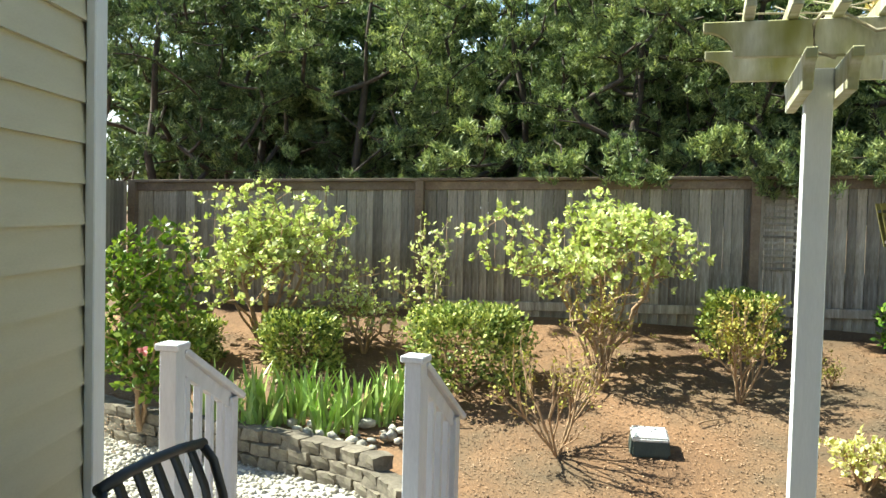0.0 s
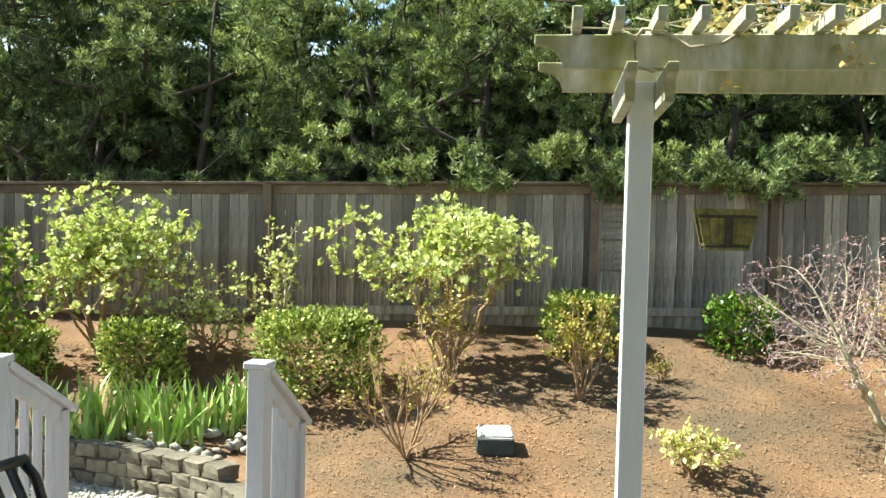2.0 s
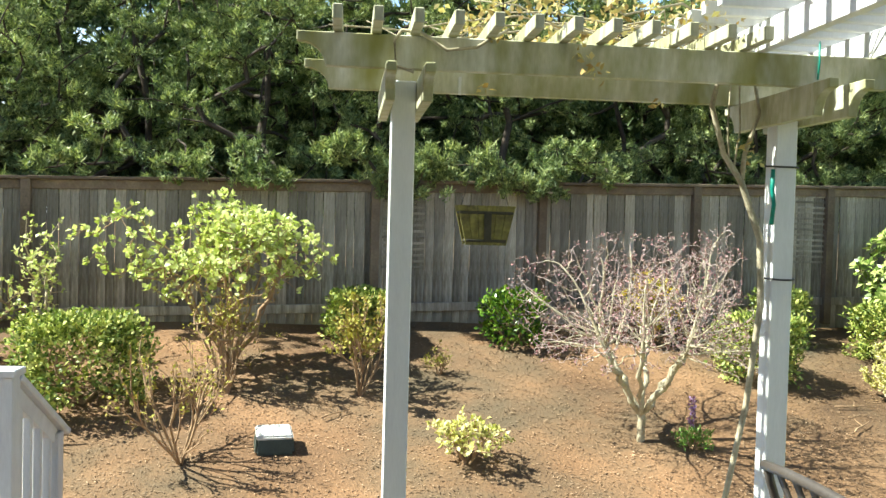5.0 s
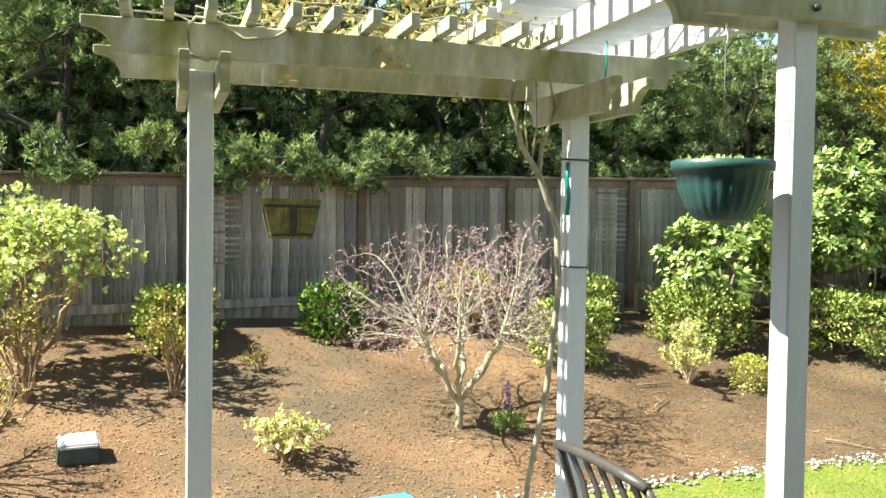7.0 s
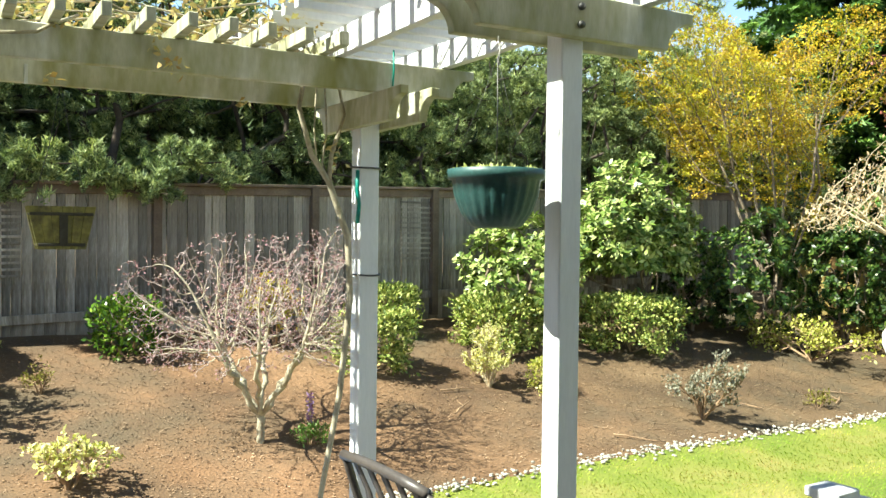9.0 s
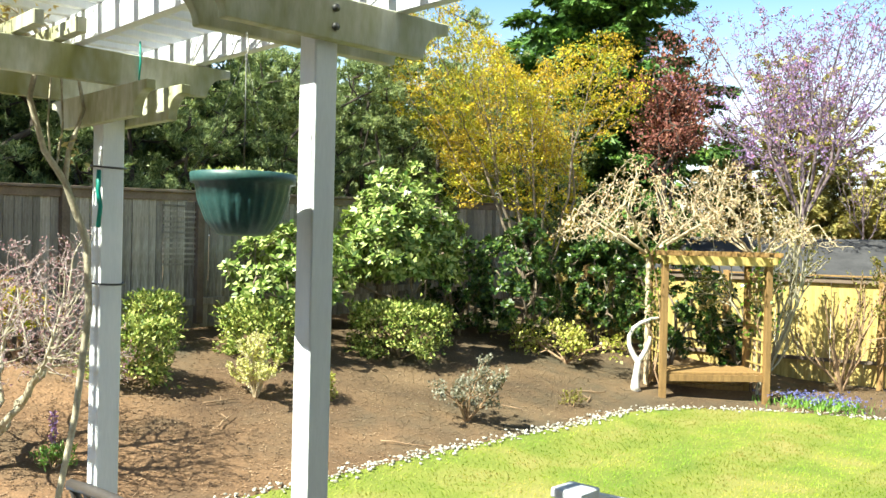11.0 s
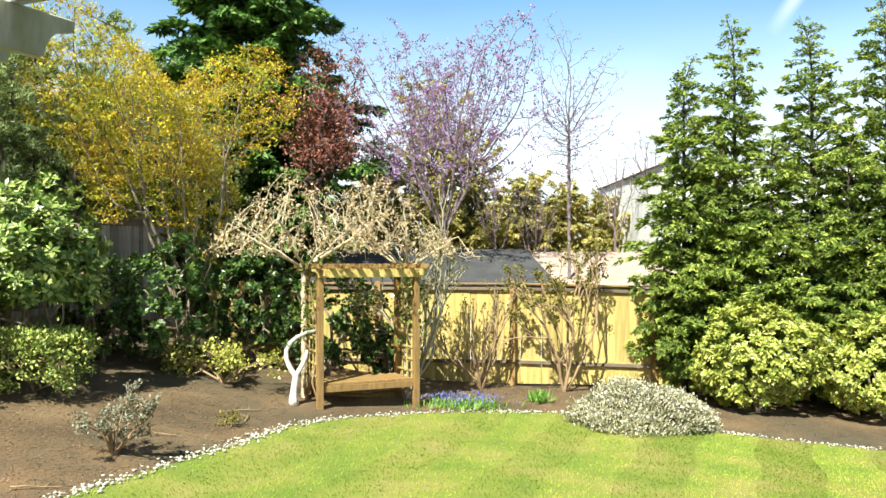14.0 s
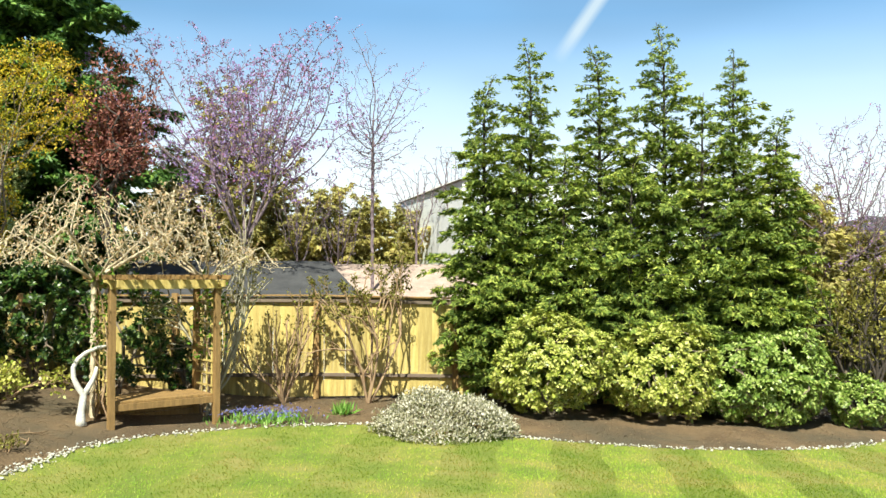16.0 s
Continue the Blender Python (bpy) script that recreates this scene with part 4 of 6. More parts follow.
# ---- climber on the pergola ----
def pergola_vine():
    rng = np.random.default_rng(77)
    root = thing("clematis", "bare climbing vine with tufts of pale bronze leaves on the pergola", "climber")

    def at(u, v, z):
        p = P1 + PU * u + PV * v
        return (p.x, p.y, z)
    runs = [([at(1.3, -0.0, 0.66), at(1.36, 0.0, 1.19), at(1.435, -0.01, 1.6), at(1.475, -0.02, 2.0), at(1.467, -0.01, 2.26), at(1.384, 0, 2.49), at(1.306, 0, 2.6), at(1.25, 0.0, 2.79), at(1.27, -0.05, 2.97)], [0.012, 0.012, 0.013, 0.014, 0.015, 0.014, 0.012, 0.011, 0.008]),
            ([at(1.384, 0, 2.49), at(1.394, 0.0, 2.6), at(1.45, 0.0, 2.77), at(1.42, 0.02, 2.97)], [0.012, 0.01, 0.008, 0.006]),
            ([at(1.33, 0.0, 2.56), at(1.31, -0.02, 2.7), at(1.33, 0, 2.96)], [0.005, 0.004, 0.004]), ([at(1.35, 0.0, 2.54), at(1.38, 0.02, 2.7), at(1.36, 0, 2.96)], [0.005, 0.004, 0.004]),
            ([at(0.03, -0.31, 2.82), at(-0.035, -0.31, 2.84), at(-0.04, -0.31, 2.93), at(-0.015, -0.3, 2.965), at(0.053, -0.3, 2.96), at(0.144, -0.31, 2.9), at(0.25, -0.31, 2.915), at(0.3, -0.3, 2.95), at(0.4, -0.1, 3.03)], 0.0065)]
    for k in range(14):
        u0, v0 = float(rng.uniform(-0.3, 1.3)), float(rng.uniform(-0.3, 0.4))
        pts = [at(1.3, 0.0, 2.99)]
        u, v = 1.3, 0.0
        for q in range(6):
            u += (u0 - 1.3) / 6 + float(rng.normal()) * 0.04
            v += (v0 - 0) / 6 + float(rng.normal()) * 0.06
            pts.append(at(u, v, 3.02 + float(rng.uniform(0, 0.12))))
        runs.append((pts, np.linspace(0.006, 0.0025, 7)))
    for k in range(17):
        u0, v0 = float(rng.uniform(1.1, 2.0)), float(rng.uniform(-1.7, 0.3))
        pts, u, v = [at(1.4, 0.0, 2.99)], 1.4, 0.0
        for q in range(6):
            u += (u0 - 1.4) / 6 + float(rng.normal()) * 0.05
            v += v0 / 6 + float(rng.normal()) * 0.06
            pts.append(at(u, v, 3.12 + float(rng.uniform(0, 0.12))))
        runs.append((pts, np.linspace(0.006, 0.0025, 7)))
    part("vine", tube_mesh("vine", runs, 5), BARK_PALE, root)
    tips = [at(0.625, -0.31, 2.918), at(0.65, -0.32, 2.87), at(0.687, -0.32, 2.838), at(0.67, -0.33, 2.85), at(0.3, -0.31, 2.944), at(0.335, -0.0, 2.81), at(1.03, 0.0, 2.79), at(1.42, -0.03, 2.6), at(1.4, -0.03, 2.57), at(1.36, 0.0, 2.63)]
    for k in range(190):
        tips.append(at(float(rng.uniform(0.15, 1.45)), float(rng.uniform(-0.42, 0.45)), 3.02 + float(rng.uniform(0, 0.13))))
    for k in range(90):
        tips.append(at(float(rng.uniform(1.05, 2.0)), float(rng.uniform(-1.5, 0.4)), 3.12 + float(rng.uniform(0, 0.12))))
    C = np.array(tips)
    V, F = sprays(rng, C, unit(rng.normal(size=C.shape)), 6, 0.03, 0.017, 0.3, 0.4, 0.016)
    part("foliage", mesh_np("foliage", V, F), L_BRONZE, root)
    tie = thing("plant_tie", "green plastic tie hanging down the post", "plant tie")
    part("strip", tube_mesh("strip", [([at(1.49, -0.055, 2.54), at(1.487, -0.06, 2.46), at(1.497, -0.058, 2.4), at(1.49, -0.056, 2.32)], 0.009)], 5), GREEN_TIE, tie)
    part("strip", tube_mesh("strip", [([at(1.53, -0.3, 3.0), at(1.535, -0.295, 2.92), at(1.53, -0.295, 2.86)], 0.004)], 5), GREEN_TIE, tie)
    for z in (2.555, 2.105):
        band = thing("wire_band", "dark wire band round the pergola post", "wire")
        c = P1 + PU * 1.55
        ring = [(c.x + 0.066 * math.cos(t), c.y + 0.066 * math.sin(t), z + 0.004 * math.sin(t)) for t in np.linspace(0, 6.2832, 25)]
        part("loop", tube_mesh("loop", [(ring, 0.004)], 4), BLACK_METAL, band)
    tag = thing("white_tag", "narrow white tag on the beam", "tag")
    part("strip", beam(0.012, 0.006, 0.075, 0.001), PAINT, tag, at=on_pergola(0.262, 0.247, 2.865))


pergola_vine()


# ---- hanging things ----
def hanging_pot():
    p = P1 + PU * 1.3 + PV * -1.405
    root = thing("hanging_pot", "dark green fluted plastic hanging pot on wires", "planter", pose(p.x, p.y, 2.3) @ Matrix.Diagonal((0.77, 0.77, 0.9, 1)))
    prof = [(0.0, 0.0), (0.07, 0.0), (0.092, 0.008), (0.125, 0.045), (0.15, 0.1), (0.158, 0.145), (0.172, 0.148), (0.174, 0.176), (0.165, 0.178), (0.16, 0.172), (0.152, 0.165), (0.0, 0.16)]
    V, F = lathe(prof, 96)
    r = np.hypot(V[:, 0], V[:, 1])
    a = np.arctan2(V[:, 1], V[:, 0])
    flute = np.abs(np.sin(a * 12)) ** 0.7
    body = (V[:, 2] > 0.03) & (V[:, 2] < 0.13) & (r > 0.1)
    V[body, :2] *= (1 - 0.045 * (1 - flute[body]))[:, None]
    part("pot", mesh_np("pot", V, F, True), GREEN_POT, root)
    V, F = lathe([(0.0, 0.155), (0.15, 0.158), (0.152, 0.166), (0.0, 0.172)], 24)
    part("soil", mesh_np("soil", V, F, True), MULCH, root, "dark potting soil")
    rng = np.random.default_rng(21)
    C, out = mound(rng, 46, (0.13, 0.13, 0.03), 0.2)
    C = C * np.array([1, 1, 0.3]) + np.array([0, 0, 0.172])
    V, F = sprays(rng, C, out * 0.6 + np.array([0, 0, 0.6]), 4, 0.022, 0.012, up=0.4)
    tagged(part("sprout_growth", mesh_np("sprout_growth", V, F), L_VIB, root, "sparse green sprouts"), kind="stuff")
    runs = [([(0.165 * math.cos(t), 0.165 * math.sin(t), 0.17), (0.05 * math.cos(t), 0.05 * math.sin(t), 0.4), (0, 0, 0.52)], 0.0009) for t in (0.3, 2.4, 4.5)]
    runs.append(([(0, 0, 0.165), (0.002, 0, 0.35), (0, 0, 0.52)], 0.0024))
    part("hanger_wire", tube_mesh("hanger_wire", runs, 4), WIRE, root)
    part("hook", tube_mesh("hook", [([(0, 0, 0.5), (0.012, 0, 0.54), (0.0, 0, 0.58), (-0.012, 0, 0.56)], 0.003)], 5), DRIFT, root, "pale hook")
    return root


hanging_pot()


def hanging_feeder():
    p = P1 + PU * 0.385 + PV * 0.27
    root = thing("hanging_planter", "moss-stained slatted hanging planter with dark bands", "planter", pose(p.x, p.y, 2.205, 0, 0, P_YAW))
    wood = surface("mossy_planter", [(0.3, (0.13, 0.12, 0.03)), (0.7, (0.3, 0.27, 0.08))], 14, 60, 0.8, 0.2, stain=((0.06, 0.05, 0.03), 11, 0.46))
    dark = surface("dark_band", [(0.3, (0.03, 0.028, 0.02)), (0.7, (0.06, 0.055, 0.04))], 9, 60, 0.8, 0.1)
    for k in range(6):
        x = -0.092 + 0.0368 * k
        o = profile_board([(x * 0.78 - 0.0135, 0.0), (x * 0.78 + 0.0135, 0.0), (x * 1.12 + 0.0195, 0.165), (x * 1.12 - 0.0195, 0.165)], 0.008, 0.001)
        part("slat", o, wood, root, at=pose(0, -0.05, 0))
        part("slat", o, wood, root, at=pose(0, 0.05, 0))
    for z, w in ((0.018, 0.168), (0.135, 0.225)):
        part("band", beam(w, 0.115, 0.012, 0.002), dark, root, at=pose(0, 0, z))
    part("floor_panel", beam(0.155, 0.1, 0.008, 0.001), dark, root, at=pose(0, 0, 0.004))
    part("bracket", beam(0.03, 0.008, 0.12, 0.002), dark, root, at=pose(0.005, -0.058, 0.075))
    runs = [([(x, 0, 0.165), (x * 0.4, 0, 0.4), (0, 0, 0.64)], 0.0013) for x in (-0.1, 0.1)]
    part("hanger_wire", tube_mesh("hanger_wire", runs, 4), WIRE, root)
    return root


hanging_feeder()


# ---- chairs ----
def patio_chair(at, mat, label, lean=12, wide=0.5):
    """A metal chair whose back is a curved top tube with flat straps."""
    root = thing("patio_chair", label, "chair", at, group="patio chairs")
    W = wide / 2
    a = math.tan(radians(lean))

    def back(x, z):
        return (x, -0.22 - a * (z - 0.42) - 0.05 * (max(z - 0.8, 0) / 0.2) ** 2, z)
    for sgn in (-1, 1):
        side = [back(sgn * W, z) for z in (0.42, 0.6, 0.8, 0.9)] + [back(sgn * (W - 0.02), 0.945)]
        part("back_post", tube_mesh("back_post", [(side, 0.014)], 8), mat, root)
        part("leg", tube_mesh("leg", [([(sgn * W, -0.22, 0.42), (sgn * W, -0.27, 0.0)], 0.013)], 8), mat, root)
        part("leg", tube_mesh("leg", [([(sgn * W, 0.24, 0.62), (sgn * W, 0.25, 0.4), (sgn * W, 0.28, 0.0)], 0.013)], 8), mat, root)
        part("armrest", tube_mesh("armrest", [([back(sgn * W, 0.66), (sgn * (W + 0.02), 0.0, 0.66), (sgn * W, 0.24, 0.62)], 0.013)], 8), mat, root)
    part("top_tube", tube_mesh("top_tube", [([back(-W + 0.01, 0.95), back(-W * 0.5, 0.96), back(0, 0.963), back(W * 0.5, 0.96), back(W - 0.01, 0.95)], 0.016)], 8), mat, root)
    part("seat_tube", tube_mesh("seat_tube", [([(-W, -0.22, 0.42), (W, -0.22, 0.42)], 0.012)], 8), mat, root)
    part("seat_tube", tube_mesh("seat_tube", [([(-W, 0.24, 0.43), (W, 0.24, 0.43)], 0.012)], 8), mat, root)
    for k in range(5):
        x = -W + wide * (k + 1) / 6
        for z0, z1 in ((0.42, 0.955),):
            pts = [back(x, z) for z in np.linspace(z0, z1, 6)]
            V = np.array([[p[0] + s * 0.019, p[1] + q, p[2]] for p in pts for s, q in ((-1, 0), (1, 0), (1, 0.004), (-1, 0.004))])
            F = [[4 * i + c, 4 * i + (c + 1) % 4, 4 * i + 4 + (c + 1) % 4, 4 * i + 4 + c] for i in range(5) for c in range(4)]
            part("strap", mesh_np("strap", V, np.array(F)), mat, root)
        V = np.array([(x - 0.019, -0.22, 0.436), (x + 0.019, -0.22, 0.436), (x + 0.019, 0.24, 0.446), (x - 0.019, 0.24, 0.446), (x - 0.019, -0.22, 0.44), (x + 0.019, -0.22, 0.44), (x + 0.019, 0.24, 0.45), (x - 0.019, 0.24, 0.45)])
        F = np.array([(3, 2, 1, 0), (4, 5, 6, 7), (0, 1, 5, 4), (1, 2, 6, 5), (2, 3, 7, 6), (3, 0, 4, 7)])
        part("seat_strap", mesh_np("seat_strap", V, F), mat, root)
    return root


patio_chair(pose(-0.41, 2.24, 0.65, 0, 0, -106), BLACK_METAL, "black metal patio chair with strapped back on the deck")
patio_chair(pose(2.34, 1.62, 0.65, 0, 0, -103), BROWN_METAL, "dark bronze metal patio chair with strapped back")


def blue_box():
    """A storage box with a flat overhanging lid, of which little more than the lid shows."""
    root = thing("storage_box", "light blue plastic storage box with a flat lid on the deck", "box", pose(2.2, 3.37, 0.65, 0, 0, -6))
    part("box_body", beam(0.5, 0.34, 0.27, 0.03), BLUE_PLASTIC, root, at=pose(0, 0, 0.135))
    part("lid", beam(0.56, 0.4, 0.03, 0.012), BLUE_PLASTIC, root, at=pose(0, 0, 0.285))
    part("lid_panel", beam(0.48, 0.32, 0.008, 0.004), BLUE_PLASTIC, root, at=pose(0, 0, 0.304))
    return root


blue_box()


# ---- valve box lid / cast stone in the mulch ----
def garden_stone():
    x, y = 1.69, 6.98
    root = thing("garden_box", "pale topped cast stone box set in the mulch", "garden box", pose(x, y, gz(x, y) - 0.02, 0, 0, -8))
    bm = bmesh.new()
    bmesh.ops.create_cube(bm, size=1, matrix=Matrix.Translation((0, 0, 0.075)) @ Matrix.Diagonal((0.32, 0.3, 0.15, 1)))
    for v in bm.verts:
        if v.co.z > 0.1:
            v.co.x *= 0.9
            v.co.y *= 0.86
    bmesh.ops.bevel(bm, geom=bm.edges[:], offset=0.02, segments=2, affect="EDGES")
    part("box_body", bm, GREEN_BOX, root)
    bm = bmesh.new()
    bmesh.ops.create_cube(bm, size=1, matrix=Matrix.Translation((0, 0, 0.15)) @ pose(0, 0, 0, 8, 0, 0) @ Matrix.Diagonal((0.29, 0.27, 0.045, 1)))
    bmesh.ops.bevel(bm, geom=bm.edges[:], offset=0.014, segments=2, affect="EDGES")
    part("lid", bm, STONE_CAST, root, "pale cast stone lid")
    return root


garden_stone()


# ---- planting kinds ----
def clipped_shrub(name, label, x, y, r, h, seed, leaves=6000, mat=None, leaf=0.05, wide=0.029, lump=0.16, category="shrub", group="", twig=None, square=0.9):
    """A dense mounded shrub of small leaves."""
    rng = np.random.default_rng(seed)
    root = thing(name, label, category, pose(x, y, gz(x, y) - 0.02), group)
    rz = h * 0.56
    C, out = mound(rng, leaves // 4, (r, r, rz), 0.55, lump, -0.85, 3.2)
    Q = C / np.array([r, r, rz])
    C = np.sign(Q) * np.abs(Q) ** square * np.array([r, r, rz]) * (0.82 + 0.18 * rng.uniform(0, 1, (len(C), 1)))
    C[:, 2] = rz * np.tanh(1.7 * C[:, 2] / rz) + h - rz
    C = C[C[:, 2] > h * (0.14 + 0.1 * np.sin(3 * np.arctan2(C[:, 1], C[:, 0]) + seed))]
    V, F = sprays(rng, C, unit(C - np.array([0, 0, h * 0.35])), 4, leaf, wide, 0.9, 0.35, leaf * 0.5, 0.35)
    part("crown", mesh_np("crown", V, F), mat or L_BOX, root)
    K, _ = mound(rng, 60, (r * 0.85, r * 0.85, rz * 0.85), 0.5, 0.1, -0.5)
    K[:, 2] += h - rz
    X, par, R = colonize(rng, np.zeros(3), K[K[:, 2] > 0.05], tip=0.003)
    part("stem_frame", branch_mesh("stem_frame", X, par, R), twig or TWIG, root)
    return root


def open_shrub(name, label, x, y, size, centre, seed, n, leafmat, twigmat, per=7, leaf=0.05, wide=0.03, stems=5, shell=0.35, lump=0.3, tip=0.0026, holes=0.5, category="shrub", bias=0.5, up=0.35, group="", scatter=0.015, power=0.45, floor=-0.9, cap=0.05, z=None, far=0.25, bend=0.12, trunk=0.0, fine=None, fan=0.35, rise=0.75):
    """A shrub or small tree with open branching, leaves in tufts at the twig ends."""
    rng = np.random.default_rng(seed)
    root = thing(name, label, category, pose(x, y, (gz(x, y) if z is None else z) - 0.02), group)
    C, out = mound(rng, n, size, shell, lump, floor, 2.4, holes)
    C = C + np.asarray(centre)
    keep = C[:, 2] > 0.06
    C, out = C[keep], out[keep]
    st = []
    for k in range(stems):
        a = 6.28 * (k + rng.uniform(0, 0.6)) / stems
        st.append(stem(rng, np.asarray(centre) * np.array([1, 1, rise]) + np.array([math.cos(a) * size[0], math.sin(a) * size[1], 0]) * fan - np.array([0, 0, trunk]), 5, 0.03) + np.array([0, 0, trunk]))
    X, par, R = colonize(rng, np.zeros(3), C, st, tip, power, cap, bend, far, 0.0, trunk)
    if fine:
        part("branching", branch_mesh("branching", X, par, R, 5, 0.0052), twigmat, root)
        part("twig_growth", branch_mesh("twig_growth", X, par, R, 4, 0.0, 0.0052), fine, root)
    else:
        part("branching", branch_mesh("branching", X, par, R, 5), twigmat, root)
    if per:
        o = unit(out * 0.6 + np.array([0, 0, 0.6]))
        V, F = sprays(rng, C, o, per, leaf, wide, bias, 0.35, scatter, up)
        part("crown", mesh_np("crown", V, F), leafmat, root)
    return root


def ramify(rng, stems, levels, kids, lean, angle, ratio, wob, up, trunk=0.0):
    """A bare branching frame of unit height: stems that fork, level by level, into straight fine twigs."""
    X, par, tips = [np.zeros(3)], [-1], []
    root = 0
    if trunk:
        X.append(np.array([0.01, 0.0, trunk]))
        par.append(0)
        root = 1
    todo = []
    for k in range(stems):
        t = 6.28 * (k + rng.uniform(-0.3, 0.3)) / stems
        q = lean * rng.uniform(0.35, 1.15)
        todo.append((root, np.array([math.cos(t) * math.sin(q), math.sin(t) * math.sin(q), math.cos(q)]), rng.uniform(0.4, 0.6), 0))
    while todo:
        at, d, L, lev = todo.pop()
        nodes = []
        for q in range(4):
            d = unit(d + rng.normal(size=3) * wob + np.array([0, 0, up]))
            X.append(X[at] + d * L / 4)
            par.append(at)
            at = len(X) - 1
            nodes.append((at, d))
        if lev < levels:
            for c in range(kids):
                n, dd = nodes[-1] if c == 0 else nodes[int(rng.integers(0, 4))]
                side = rng.normal(size=3)
                side = unit(side - dd * (side @ dd))
                g = angle * rng.uniform(0.5, 1.25)
                todo.append((n, unit(dd * math.cos(g) + side * math.sin(g)), L * ratio * rng.uniform(0.7, 1.2), lev + 1))
        else:
            tips += [n for n, _ in nodes[1:]]
    return np.array(X), np.array(par), np.array(tips)


def fill_crown(rng, A, trunk, step, kill, reach=9.0, lean=(0.0, 0.0), wob=0.15, rounds=90, limbs=0, spread=0.0, rise=0.0, lift=0.0):
    """Branches that grow step by step from a trunk towards free places in the crown."""
    k = max(2, int(trunk / step))
    X = [np.array([lean[0] * f, lean[1] * f, trunk * f]) + rng.normal(size=3) * step * 0.12 * (f > 0) for f in np.linspace(0, 1, k)]
    par = [-1] + list(range(k - 1))
    for q in range(limbs):
        a, at = 6.28 * (q + rng.uniform(-0.25, 0.25)) / limbs, k - 1
        for f in np.linspace(0, 1, 9)[1:]:
            X.append(np.array([math.cos(a) * spread * f**0.9, math.sin(a) * spread * f**0.9, trunk + rise * f]) + rng.normal(size=3) * 0.012)
            par.append(at)
            at = len(X) - 1
    P = np.array(X)
    d = np.linalg.norm(A[:, None] - P[None], axis=2)
    near, dist = d.argmin(1), d.min(1)
    free = np.ones(len(A), bool)
    for _ in range(rounds):
        use = free & (dist < reach)
        if not use.any():
            break
        nodes = np.unique(near[use])
        fresh = []
        for n in nodes:
            mine = use & (near == n)
            go = unit(unit((unit(A[mine] - X[n])).sum(0) + rng.normal(size=3) * wob * mine.sum() ** 0.5) + np.array([0, 0, lift]))
            X.append(X[n] + go * step)
            par.append(int(n))
            fresh.append(len(X) - 1)
        Q = np.array([X[n] for n in fresh])
        d = np.linalg.norm(A[:, None] - Q[None], axis=2)
        best = d.argmin(1)
        m = d[np.arange(len(A)), best]
        better = m < dist - 1e-4
        near = np.where(better, np.array(fresh)[best], near)
        dist = np.where(better, m, dist)
        free &= dist > kill
    X, par = np.array(X), np.array(par)
    leaf = np.ones(len(X), bool)
    leaf[par[1:]] = False
    return X, par, np.nonzero(leaf)[0]


def crown_tree(name, label, x, y, size, centre, seed, trunk, n, step, kill, twigmat, budmat=None, buds=2, bud=0.02, tip=0.002, power=0.42, cap=0.05, fine=None, fine_below=0.004, category="tree", z=None, floor=-0.5, inner=0.35, every=1, lump=0.2, wob=0.15, limbs=0, spread=0.0, rise=0.0, lift=0.0, vase=0.0, flat=1.0):
    """A tree of fine bare twigs that fill an uneven dome."""
    rng = np.random.default_rng(seed)
    root = thing(name, label, category, pose(x, y, (gz(x, y) if z is None else z) - 0.02))
    D = unit(rng.normal(size=(n * 2, 3)))
    D = D[D[:, 2] > floor][:n]
    rad = (inner + (1 - inner) * rng.uniform(0, 1, len(D)) ** 0.6) * lumpy(rng, D, lump, 3.0)
    A = D * rad[:, None] * np.asarray(size)
    if vase:
        A[:, :2] *= (1.0 + vase * np.clip(A[:, 2] / size[2], -1, 0.8))[:, None]
    A = A + np.asarray(centre)
    X, par, tips = fill_crown(rng, A, trunk, step, kill, wob=wob, limbs=limbs, spread=spread, rise=rise, lift=lift)
    load = np.zeros(len(X))
    load[tips] = 1
    for i in range(len(X) - 1, 0, -1):
        load[par[i]] += load[i]
    rad = np.minimum(tip * np.maximum(load, 1) ** power, cap)
    if fine:
        part("branching", branch_mesh("branching", X, par, rad, 6, fine_below), twigmat, root)
        part("twig_growth", branch_mesh("twig_growth", X, par, rad, 4, 0.0, fine_below), fine, root)
    else:
        part("branching", branch_mesh("branching", X, par, rad, 5), twigmat, root)
    if budmat:
        C = X[np.nonzero(load <= 2)[0]][::every]
        V, F = sprays(rng, C, unit(rng.normal(size=C.shape) * 0.5 + np.array([0, 0, 0.7])), buds, bud, bud * 0.6, 0.4, 0.4, bud * 0.6 * np.array([flat, flat, 1.0]), 0.2)
        part("crown", mesh_np("crown", V, F), budmat, root)
    return root


